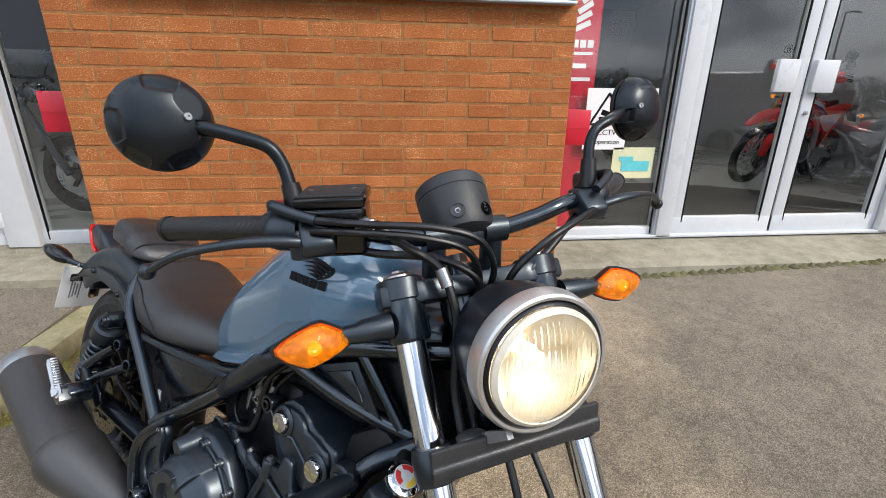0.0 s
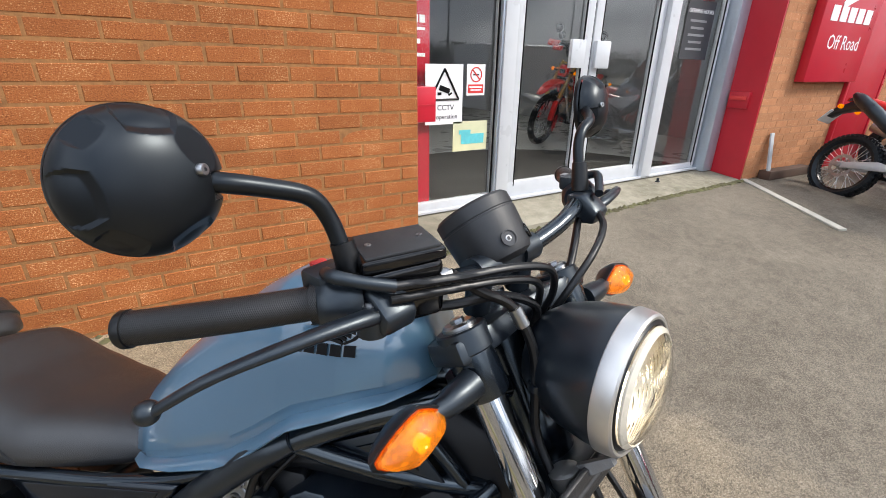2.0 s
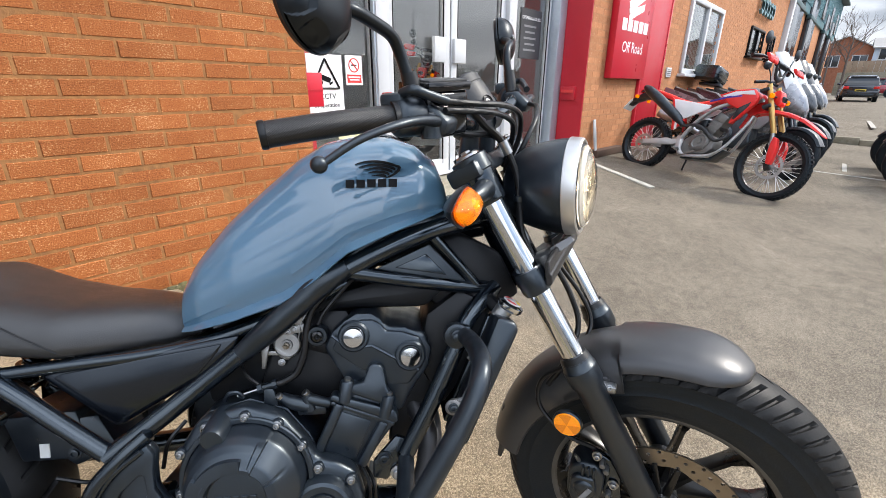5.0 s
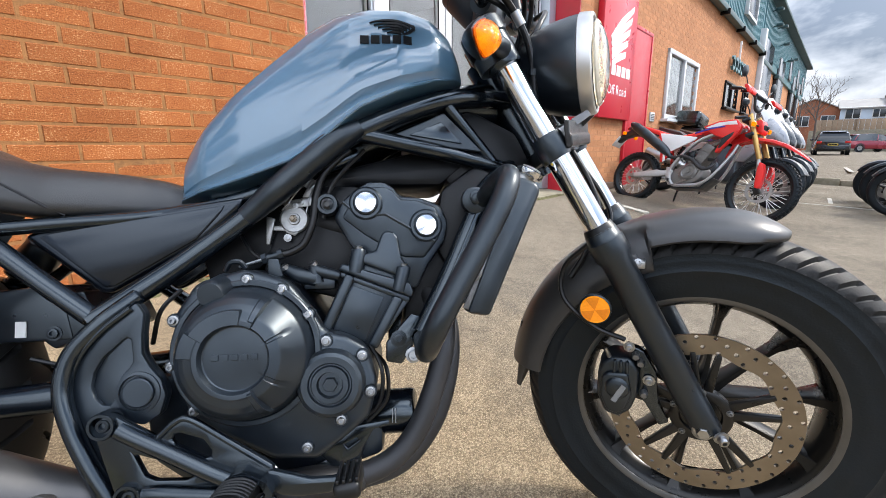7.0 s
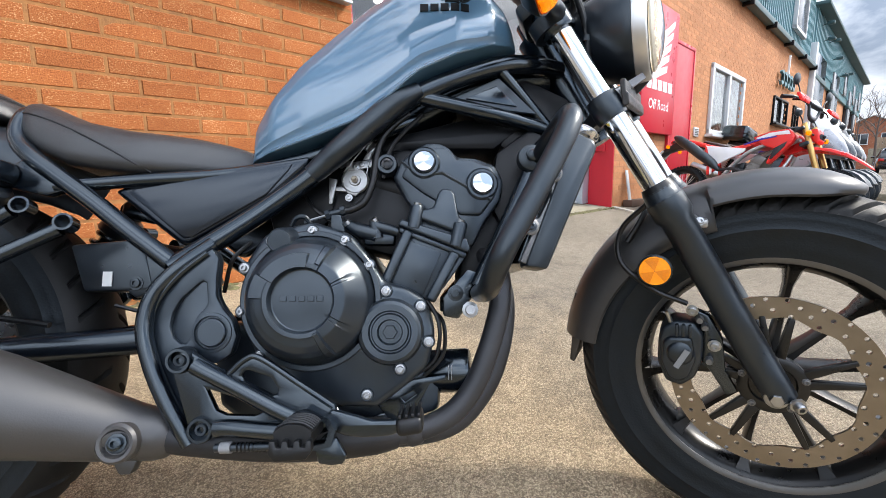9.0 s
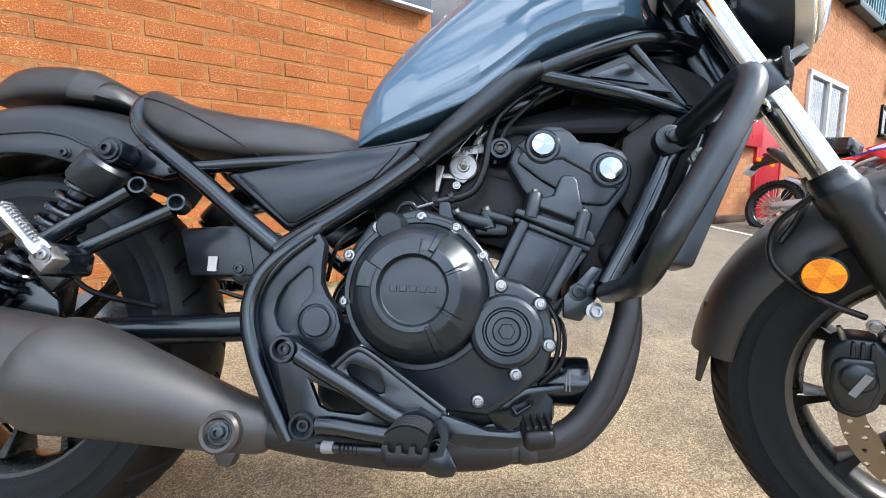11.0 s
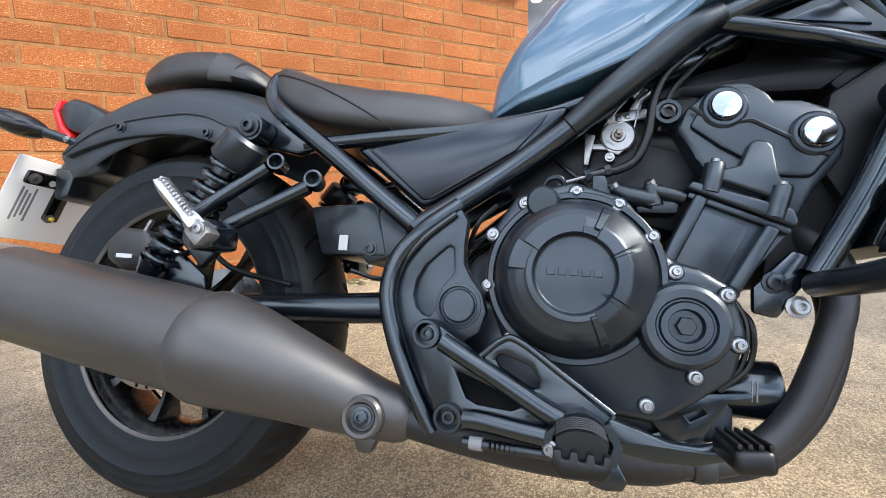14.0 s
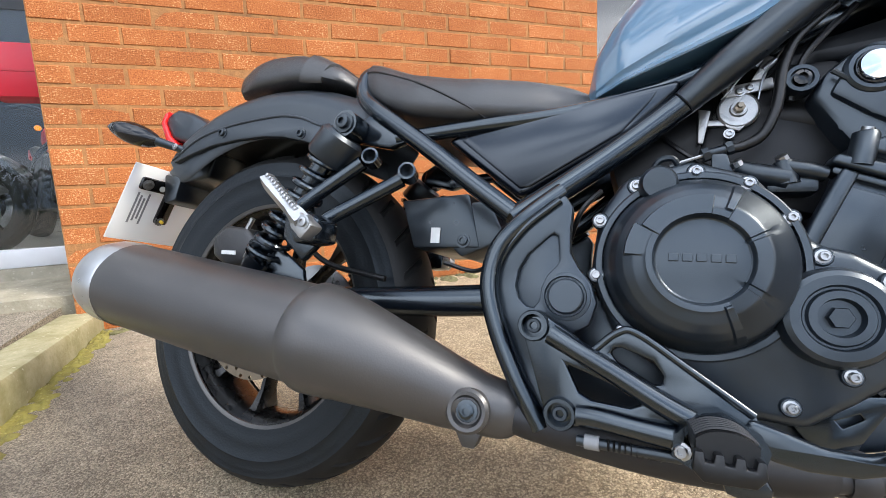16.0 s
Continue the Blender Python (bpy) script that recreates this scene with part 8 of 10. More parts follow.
mx = [(0.520, 0.244, 0.0225, 0.158), (0.512, 0.245, 0.0300, 0.158), (0.500, 0.247, 0.0345, 0.158), (0.470, 0.251, 0.0380, 0.161), (0.430, 0.262, 0.0450, 0.172), (0.370, 0.283, 0.0555, 0.194), (0.312, 0.302, 0.0660, 0.214), (0.285, 0.309, 0.0705, 0.222), (0.268, 0.3135, 0.0725, 0.226), (0.258, 0.3150, 0.0715, 0.228), (0.252, 0.3155, 0.0675, 0.228), (0.249, 0.316, 0.0660, 0.228), (0.235, 0.318, 0.0668, 0.228), (0.18, 0.324, 0.0678, 0.228), (0.05, 0.339, 0.0682, 0.2285), (-0.120, 0.359, 0.0684, 0.229)]
part("muffler", tube([(x, -y, z) for x, z, r, y in mx], [r for _, _, r, _ in mx], 44), M_EXHAUST, exh, "dark satin tapered silencer", smooth=28)
part("end_cap", tube([(-0.118, -0.229, 0.3585), (-0.121, -0.229, 0.359), (-0.155, -0.229, 0.3625), (-0.176, -0.229, 0.365), (-0.187, -0.229, 0.366)], [0.0686, 0.0698, 0.0688, 0.0635, 0.0520], 44), M_ENDCAP, exh, "satin alloy end ring")
part("tip", tube([(-0.175, -0.229, 0.365), (-0.196, -0.229, 0.368)], [0.022, 0.022], 20), M_BLACK, exh)
part("bolt_recess", lathe([(0.0265, -0.016), (0.0260, 0.002), (0.0225, 0.0055), (0.0185, 0.005), (0.0150, -0.001), (0.0005, -0.001)], (0.468, -0.206, 0.250), (0.10, -1, 0.10), 28), M_EXHAUST, exh)
part("hanger_bolt", bolt((0.468, -0.2055, 0.250), (0.10, -1, 0.10), 0.009, 0.008), M_BLACK, exh)
part("hanger_tab", prism([(0.440, 0.224), (0.480, 0.222), (0.470, 0.199), (0.454, 0.199)], -0.178, -0.160, 0.003), M_EXHAUST, exh)

# ---- footrests, pedals, side stand ----
CAST = [(0.523, 0.350), (0.528, 0.366), (0.546, 0.370), (0.560, 0.361), (0.602, 0.337), (0.626, 0.358), (0.636, 0.361), (0.648, 0.359), (0.670, 0.344), (0.720, 0.312), (0.752, 0.292), (0.756, 0.276), (0.748, 0.258), (0.720, 0.249), (0.675, 0.250), (0.620, 0.252), (0.586, 0.250), (0.570, 0.246), (0.556, 0.254)]
WINDOW = [(0.575, 0.316), (0.612, 0.304), (0.650, 0.291), (0.653, 0.284), (0.642, 0.279), (0.603, 0.281), (0.590, 0.287)]
SLOT = [(0.621, 0.333), (0.625, 0.339), (0.632, 0.340), (0.662, 0.330), (0.672, 0.316), (0.672, 0.307), (0.664, 0.306), (0.628, 0.325)]
YOKE = [(0.679, 0.246), (0.681, 0.266), (0.704, 0.290), (0.720, 0.294), (0.750, 0.279), (0.758, 0.264), (0.752, 0.244), (0.704, 0.234)]


def peg_top(x):
    return 0.017 - 0.009 * abs(x / 0.024) ** 2.4


for s in (-1, 1):
    fb = new("footrest_bracket")
    fb.parent = bike
    part("casting", pierced(CAST, (WINDOW, SLOT), s * 0.180, s * 0.192, 0.0035), M_BLACK, fb, "pierced black footrest casting")
    part("upper_arm", tube(spline([(0.557, s * 0.188, 0.347), (0.575, s * 0.191, 0.338), (0.620, s * 0.193, 0.316), (0.670, s * 0.194, 0.290), (0.702, s * 0.196, 0.276)], 5), [0.0125, 0.0115, 0.0115, 0.012, 0.012], 16), M_BLACK, fb)
    part("lower_arm", tube(spline([(0.590, s * 0.188, 0.263), (0.610, s * 0.191, 0.264), (0.645, s * 0.193, 0.261), (0.690, s * 0.196, 0.258)], 5), [0.0125, 0.0120, 0.0120, 0.012], 16), M_BLACK, fb)
    part("plate_rim", tube(spline([(0.604, s * 0.191, 0.335), (0.627, s * 0.192, 0.356), (0.647, s * 0.192, 0.357), (0.700, s * 0.192, 0.323), (0.750, s * 0.192, 0.290)], 5), 0.0042, 10), M_BLACK, fb)
    for q in ((0.537, 0.355), (0.571, 0.262)):
        part("socket_boss", lathe([(0.018, -0.012), (0.018, 0.010), (0.0165, 0.013), (0.0130, 0.013), (0.0120, 0.002), (0.0005, 0.002)], (q[0], s * 0.186, q[1]), (0, s, 0), 24), M_BLACK, fb)
        part("socket_bolt", lathe([(0.0085, 0.001), (0.0085, 0.008), (0.0075, 0.009), (0.0045, 0.009), (0.0045, 0.004), (0.0005, 0.004)], (q[0], s * 0.186, q[1]), (0, s, 0), 16), M_MATT, fb)
    part("peg_yoke", frame_plate(YOKE, [(0.718 + (x - 0.718) * 0.78, 0.264 + (z - 0.264) * 0.76) for x, z in YOKE], s * 0.190, s * 0.216), M_BLACK, fb)
    body = []
    for y, k in ((0.198, 0.94), (0.204, 1.0), (0.260, 1.0), (0.264, 0.96)):
        xs_p = [0.024 * k * math.sin(a) for a in np.linspace(-math.pi / 2, math.pi / 2, 13)]
        body.append([(0.716 + x, s * y, 0.270 + peg_top(x / k) * k) for x in xs_p] + [(0.716 + 0.023 * k, s * y, 0.263), (0.716 + 0.014 * k, s * y, 0.257), (0.716 - 0.014 * k, s * y, 0.257), (0.716 - 0.023 * k, s * y, 0.263)])
    part("peg_rubber", loft(body), M_GRIP, fb, "ribbed rubber footrest")
    part("peg_ribs", join(*[tube([(0.716 + x, s * y, 0.2705 + peg_top(x)) for x in np.linspace(-0.0228, 0.0228, 11)], [0.0014, 0.0021, 0.0021, 0.0014], 6) for y in np.linspace(0.211, 0.257, 7)]), M_GRIP, fb, kind="stuff")
    teeth = [(0.741, 0.270), (0.742, 0.257), (0.735, 0.248), (0.698, 0.246), (0.690, 0.254), (0.691, 0.270)]
    for k in range(3):
        teeth += [(0.698 + 0.0145 * k, 0.270), (0.699 + 0.0145 * k, 0.262), (0.705 + 0.0145 * k, 0.262), (0.706 + 0.0145 * k, 0.270)]
    part("peg_end_teeth", prism(teeth, s * 0.262, s * 0.274, 0.0016), M_GRIP, fb)
    part("peg_pin", bolt((0.688, s * 0.214, 0.252), (-0.3, s, 0), 0.006, 0.008), M_STEEL, fb)
    part("switch_rod", tube([(0.590, s * 0.190, 0.237), (0.690, s * 0.196, 0.240)], 0.0058, 12), M_MATT, fb)
    part("switch_spring", join(*[lathe([(0.0058, -0.0012), (0.0072, 0), (0.0058, 0.0012)], (0.622 + 0.0055 * k, s * 0.1925, 0.2385), (1, 0, 0.03), 12, caps=False) for k in range(10)]), M_GRIP, fb, kind="stuff")
    part("switch_collar", tube([(0.598, s * 0.1905, 0.2375), (0.613, s * 0.1915, 0.238)], 0.0078, 14), M_PRINTGREY, fb)
ped = new("brake_pedal")
ped.parent = bike
part("arm", prism([(0.745, 0.288), (0.777, 0.279), (0.803, 0.271), (0.833, 0.271), (0.850, 0.277), (0.868, 0.279), (0.870, 0.264), (0.857, 0.260), (0.828, 0.250), (0.791, 0.248), (0.766, 0.251), (0.740, 0.262)], -0.196, -0.182, 0.005, 3), M_BLACK, ped)
part("pad", box((0.858, -0.228, 0.280), (0.034, 0.066, 0.022), 0.007, Matrix.Rotation(radians(-8), 3, "Y"), 3), M_GRIP, ped)
part("pad_ribs", join(*[box((0.846 + 0.008 * k, -0.228, 0.2915 + 0.001 * k), (0.004, 0.060, 0.005), 0.001) for k in range(4)]), M_GRIP, ped, kind="stuff")
part("pivot_plate", prism([(0.738, 0.252), (0.754, 0.246), (0.768, 0.222), (0.763, 0.211), (0.746, 0.209), (0.729, 0.212), (0.722, 0.235)], -0.186, -0.176, 0.003), M_BLACK, ped)
part("return_spring", tube(spline([(0.735, -0.176, 0.296), (0.748, -0.180, 0.288), (0.756, -0.182, 0.279)], 4), 0.0024, 8), M_STEEL, ped)
stand = new("side_stand")
stand.parent = bike
part("leg", tube(spline([(0.64, 0.12, 0.25), (0.60, 0.20, 0.18), (0.56, 0.30, 0.098)], 4), 0.011, 12), M_BLACK, stand)
part("foot", box((0.556, 0.305, 0.095), (0.06, 0.03, 0.008), 0.003, Matrix.Rotation(radians(16), 3, "X")), M_BLACK, stand)


# ---- materials of the other vehicles and the distance ----
M_DIRTRED = mat("bright_red_plastic", (0.72, 0.022, 0.020), 0.30, vary=0.06, scale=14)
M_DIRTWHITE = mat("white_plastic", (0.74, 0.75, 0.77), 0.32, vary=0.05, scale=14)
M_BLUE = mat("violet_blue_decal", (0.05, 0.035, 0.35), 0.3, vary=0.08)
M_GOLD = mat("gold_fork_tube", (0.46, 0.29, 0.10), 0.32, 0.85, vary=0.08)
M_FRAMESILVER = mat("silver_frame_paint", (0.46, 0.47, 0.49), 0.34, 0.6, vary=0.1, scale=30)
M_CASE = mat("grey_engine_case", (0.20, 0.20, 0.20), 0.42, 0.7, vary=0.15, scale=30)
M_SPOKE = mat("bright_spoke_steel", (0.72, 0.72, 0.72), 0.3, 0.8, vary=0.05)
M_SCREEN = mat("frosted_screen", (0.50, 0.52, 0.53), 0.22, vary=0.08, scale=5)
M_DARKSCREEN = mat("smoked_screen", (0.05, 0.055, 0.06), 0.15, vary=0.08, scale=5)
M_SILVERBODY = mat("silver_fairing_paint", (0.24, 0.25, 0.27), 0.28, 0.4, vary=0.06, scale=8, coat=0.6)
M_GREYBODY = mat("dark_grey_fairing_paint", (0.05, 0.055, 0.06), 0.28, 0.3, vary=0.06, scale=8, coat=0.6)
M_CARDARK = mat("dark_blue_car_paint", (0.012, 0.016, 0.026), 0.22, 0.3, vary=0.05, scale=3, coat=1.0)
M_CARRED = mat("dark_red_car_paint", (0.26, 0.012, 0.030), 0.25, 0.3, vary=0.05, scale=3, coat=1.0)
M_CARSILVER = mat("silver_car_paint", (0.55, 0.56, 0.58), 0.25, 0.5, vary=0.05, scale=3, coat=1.0)
M_VAN = mat("white_van_paint", (0.78, 0.79, 0.80), 0.3, vary=0.05, scale=3, coat=0.5)
M_PLATEYELLOW = mat("yellow_number_plate", (0.75, 0.55, 0.06), 0.4, vary=0.04)
M_TIMBER = mat("weathered_fence_timber", (0.30, 0.22, 0.15), 0.85, vary=0.25, scale=8, per_object=0.15)
M_DARKTIMBER = mat("dark_wet_timber", (0.075, 0.042, 0.028), 0.7, vary=0.3, scale=18)
M_PALEPLANK = mat("weathered_pale_plank", (0.52, 0.49, 0.42), 0.85, vary=0.2, scale=22, tint=(0.36, 0.34, 0.28))
M_GREYPLANK = mat("grey_board_offcut", (0.42, 0.43, 0.44), 0.7, vary=0.15, scale=12)
M_LINE = mat("worn_white_line_paint", (0.50, 0.48, 0.43), 0.8, vary=0.3, scale=24, tint=(0.30, 0.28, 0.24))
M_HOUSE = speckled("house_brick", (0.36, 0.14, 0.075), (0.26, 0.095, 0.055), (0.45, 0.28, 0.2), 4, 20, 0.2, 0.4, 0.9, patch=0.5)
M_CLADBLUE = mat("pale_blue_cladding", (0.50, 0.58, 0.68), 0.6, vary=0.06, scale=2)
M_HEDGE = mat("dark_foliage", (0.050, 0.058, 0.030), 0.9, vary=0.5, scale=3)
M_SLATE = mat("grey_roof_tiles", (0.30, 0.29, 0.28), 0.8, vary=0.15, scale=2)


# ---- offroad motorcycle ----
def ring_tyre(c, R, half, bead, knobs, n=72):
    """A tyre with knobs all round."""
    out = [lathe([(bead, -half * 0.55), (bead + (R - bead) * 0.35, -half * 0.98), (R - 0.022, -half * 0.86), (R - 0.010, -half * 0.5), (R - 0.008, 0), (R - 0.010, half * 0.5), (R - 0.022, half * 0.86), (bead + (R - bead) * 0.35, half * 0.98), (bead, half * 0.55)], c, (0, 1, 0), n, caps=False)]
    for k in range(knobs):
        for j, y in enumerate((-0.72, -0.25, 0.25, 0.72)):
            a = 2 * math.pi * (k + 0.5 * (j in (0, 3))) / knobs
            rr = R - 0.006 - (0.011 if abs(y) > 0.5 else 0)
            m = Matrix.Translation((c[0], c[1] + y * half, c[2])) @ Matrix.Rotation(-a, 4, "Y") @ Matrix.Translation((rr, 0, 0)) @ Matrix.Rotation(radians(-34 if y > 0.5 else 34 if y < -0.5 else 0), 4, "Z")
            out.append(moved(box((0, 0, 0), (0.020, half * 0.36, 2 * math.pi * R / knobs * 0.55)), m))
    return join(*out)


def spoke_wheel(name, c, R, half, bead, spokes, parent, disc, xf=None):
    w = new(name)
    w.parent = parent
    part("tyre", ring_tyre(c, R, half, bead, int(R * 150)), M_RUBBER, w, "knobbly black tyre", xf=xf, smooth=30)
    part("rim", lathe([(bead + 0.006, -half * 0.6), (bead - 0.010, -half * 0.5), (bead - 0.014, -0.008), (bead - 0.014, 0.008), (bead - 0.010, half * 0.5), (bead + 0.006, half * 0.6), (bead + 0.006, -half * 0.6)], c, (0, 1, 0), 48, caps=False), M_RIM, w, xf=xf)
    part("hub", lathe([(0.022, -0.07), (0.024, -0.05), (0.042, -0.045), (0.042, -0.038), (0.026, -0.03), (0.026, 0.03), (0.042, 0.038), (0.042, 0.045), (0.024, 0.05), (0.022, 0.07)], c, (0, 1, 0), 20), M_ALU, w, xf=xf)
    for k in range(spokes):
        s = -1 if k % 2 else 1
        a = 2 * math.pi * k / spokes
        b = a + (0.55 if (k // 2) % 2 else -0.55)
        part("spoke", tube([(c[0] + 0.040 * math.cos(b), c[1] + s * 0.041, c[2] + 0.040 * math.sin(b)), (c[0] + (bead - 0.010) * math.cos(a), c[1] + s * 0.006, c[2] + (bead - 0.010) * math.sin(a))], 0.0030, 5), M_SPOKE, w, xf=xf)
    if disc:
        part("brake_disc", join(lathe([(disc - 0.03, -0.060), (disc, -0.060), (disc, -0.056), (disc - 0.03, -0.056), (disc - 0.03, -0.060)], c, (0, 1, 0), 36, caps=False),
                                *[box((c[0] + (disc - 0.05) * math.cos(a), c[1] - 0.058, c[2] + (disc - 0.05) * math.sin(a)), (0.05, 0.004, 0.012), 0, Matrix.Rotation(-a, 3, "Y")) for a in np.linspace(0, 2 * math.pi, 7)[:-1]]), M_STEEL, w, xf=xf)
    return w


def slab(name, poly, y0, y1, material, parent, bevel=0.006, xf=None, label="", mirror=False):
    g = prism(poly, y0, y1, bevel)
    ob = part(name, g, material, parent, label, xf=xf)
    if mirror:
        part(name, flip(g), material, parent, label, xf=xf)
    return ob


def dirt_bike(m):
    d = thing("dirt_bike", m, "red and white offroad motorcycle with gold forks on its stand", "motorcycle")
    st = Matrix.Translation((1.54, 0, 0)) @ Matrix.Rotation(radians(-3), 4, Vector((-0.4617, 0, 0.887))) @ Matrix.Translation((-1.54, 0, 0))
    fa, ra = (1.45, 0, 0.345), (0, 0, 0.31)
    spoke_wheel("front_wheel", fa, 0.345, 0.042, 0.275, 36, d, 0.128, st)
    spoke_wheel("rear_wheel", ra, 0.315, 0.058, 0.238, 32, d, 0.11)
    for s in (-1, 1):
        leg = new("fork_leg")
        leg.parent = d
        y = s * 0.10
        part("gold_tube", tube([(1.085, y, 1.03), (1.095, y, 1.01), (1.315, y, 0.60)], [0.024, 0.0265, 0.0265], 16), M_GOLD, leg, "gold anodised fork tube", xf=st)
        part("slider", tube([(1.305, y, 0.62), (1.45, y, 0.345)], 0.021, 14), M_STEEL, leg, xf=st)
        part("axle_lug", join(box((1.452, y, 0.338), (0.060, 0.044, 0.085), 0.012, Matrix.Rotation(radians(-28), 3, "Y"))), M_RIM, leg, xf=st)
        slab("fork_guard", [(1.335, 0.575), (1.375, 0.565), (1.420, 0.50), (1.470, 0.41), (1.478, 0.36), (1.435, 0.36), (1.385, 0.44), (1.335, 0.525)], y - 0.034, y + 0.034, M_DIRTRED, leg, 0.012, st, "red fork guard")
    for (x, z) in ((1.085, 0.975), (1.165, 0.83)):
        part("yoke", box((x - 0.01, 0, z), (0.085, 0.28, 0.035), 0.008, Matrix.Rotation(radians(-28), 3, "Y")), M_MATT, d, xf=st)
    # high front mudguard
    rings = []
    for x, z, w, h in ((0.98, 0.73, 0.045, 0.02), (1.10, 0.79, 0.060, 0.03), (1.22, 0.825, 0.085, 0.035), (1.36, 0.825, 0.088, 0.036), (1.50, 0.80, 0.080, 0.036), (1.60, 0.755, 0.066, 0.032), (1.68, 0.705, 0.048, 0.024), (1.715, 0.675, 0.022, 0.014)):
        rings.append([(x, -w, z - h), (x, -w * 0.9, z - h * 0.3), (x, -w * 0.45, z), (x, w * 0.45, z), (x, w * 0.9, z - h * 0.3), (x, w, z - h), (x, w * 0.6, z - h * 0.6), (x, -w * 0.6, z - h * 0.6)])
    part("front_mudguard", loft(rings), M_DIRTRED, d, "red beak-like front mudguard", xf=st)
    slab("headlamp_cowl", [(1.130, 0.98), (1.180, 1.010), (1.205, 0.995), (1.240, 0.89), (1.225, 0.86), (1.195, 0.865), (1.160, 0.90)], -0.062, 0.062, M_DIRTRED, d, 0.024, st)
    part("headlamp_lens", box((1.226, 0, 0.925), (0.03, 0.085, 0.07), 0.012, Matrix.Rotation(radians(20), 3, "Y")), M_DARKGLASS, d, xf=st)
    bars = spline([(0.97, -0.40, 1.135), (1.02, -0.30, 1.150), (1.075, -0.14, 1.130), (1.085, -0.06, 1.07), (1.085, 0.06, 1.07), (1.075, 0.14, 1.130), (1.02, 0.30, 1.150), (0.97, 0.40, 1.135)], 5)
    part("handlebar", tube(bars, 0.0125, 10), M_MATT, d, xf=st)
    part("bar_pad", tube([(1.075, -0.12, 1.135), (1.075, 0.12, 1.135)], 0.026, 14), M_MATT, d, xf=st)
    for s in (-1, 1):
        part("grip", tube([(0.965, s * 0.41, 1.134), (1.010, s * 0.31, 1.148)], 0.019, 12), M_GRIP, d, xf=st)
        part("lever", tube(spline([(1.06, s * 0.20, 1.14), (1.075, s * 0.27, 1.125), (1.05, s * 0.36, 1.115)], 4), 0.007, 8), M_RIM, d, xf=st)
        slab("hand_guard", [(1.075, 1.165), (1.105, 1.175), (1.130, 1.150), (1.140, 1.120), (1.135, 1.105), (1.115, 1.115), (1.09, 1.140)], s * 0.22, s * 0.39, M_DIRTRED, d, 0.012, st, "red hand guard")
        mir = new("mirror")
        mir.parent = d
        part("stem", tube(spline([(1.045, s * 0.21, 1.145), (1.03, s * 0.25, 1.22), (1.02, s * 0.31, 1.285)], 5), 0.006, 8), M_MATT, mir, xf=st)
        part("mirror_head", lathe([(0.0005, -0.016), (0.04, -0.014), (0.058, -0.003), (0.056, 0.006), (0.0005, 0.006)], (1.015, s * 0.33, 1.315), (-1, 0, 0), 22), M_MATT, mir, xf=st)
        ind = new("indicator")
        ind.parent = d
        part("arm", tube([(1.19, s * 0.09, 0.93), (1.19, s * 0.15, 0.93)], 0.011, 10), M_MATT, ind, xf=st)
        part("lens", lathe([(0.022, -0.02), (0.026, 0.0), (0.022, 0.014), (0.0005, 0.018)], (1.19, s * 0.175, 0.93), (1, 0, 0), 14), M_AMBER, ind, xf=st)
        # shrouds, panels, frame on both sides
        slab("tank_shroud", [(0.66, 0.90), (0.82, 0.955), (0.99, 0.965), (1.060, 0.90), (1.055, 0.83), (0.99, 0.73), (0.90, 0.60), (0.865, 0.605), (0.905, 0.76), (0.80, 0.80)], s * 0.10, s * 0.165, M_DIRTRED, d, 0.018)
        slab("shroud_vent", [(0.905, 0.76), (1.01, 0.83), (1.00, 0.78), (0.915, 0.645), (0.895, 0.65)], s * 0.155, s * 0.170, M_MATT, d, 0.003)
        slab("decal", [(0.70, 0.885), (0.82, 0.932), (0.99, 0.945), (1.02, 0.905), (0.90, 0.905), (0.76, 0.868)], s * 0.160, s * 0.1685, M_DIRTWHITE, d, 0.001)
        slab("decal", [(0.60, 0.845), (0.76, 0.882), (0.90, 0.895), (0.90, 0.882), (0.76, 0.862), (0.60, 0.828)], s * 0.160, s * 0.170, M_BLUE, d, 0.001)
        slab("side_panel", [(0.155, 0.855), (0.22, 0.865), (0.62, 0.800), (0.60, 0.765), (0.36, 0.665), (0.27, 0.640), (0.205, 0.72)], s * 0.115, s * 0.135, M_DIRTWHITE, d, 0.010, label="white side panel")
        slab("side_trim", [(0.135, 0.875), (0.165, 0.865), (0.285, 0.650), (0.38, 0.670), (0.385, 0.655), (0.34, 0.58), (0.285, 0.52), (0.265, 0.525), (0.235, 0.64)], s * 0.110, s * 0.140, M_DIRTRED, d, 0.008)
        slab("lower_trim", [(0.275, 0.640), (0.300, 0.640), (0.330, 0.545), (0.305, 0.525)], s * 0.1395, s * 0.1435, M_DIRTWHITE, d, 0.001)
        part("frame_spar", tube(spline([(0.42, s * 0.115, 0.46), (0.47, s * 0.12, 0.56), (0.56, s * 0.12, 0.68), (0.70, s * 0.12, 0.775), (0.85, s * 0.10, 0.84), (1.02, s * 0.05, 0.90)], 5), [0.022, 0.024, 0.024, 0.022, 0.02, 0.02], 12, flat=1.25), M_FRAMESILVER, d)
        part("cradle_tube", tube(spline([(0.42, s * 0.11, 0.46), (0.44, s * 0.12, 0.36), (0.50, s * 0.12, 0.275), (0.60, s * 0.12, 0.245), (0.80, s * 0.12, 0.262), (0.91, s * 0.11, 0.36), (1.00, s * 0.06, 0.58), (1.03, s * 0.03, 0.72)], 5), 0.0165, 12), M_FRAMESILVER, d)
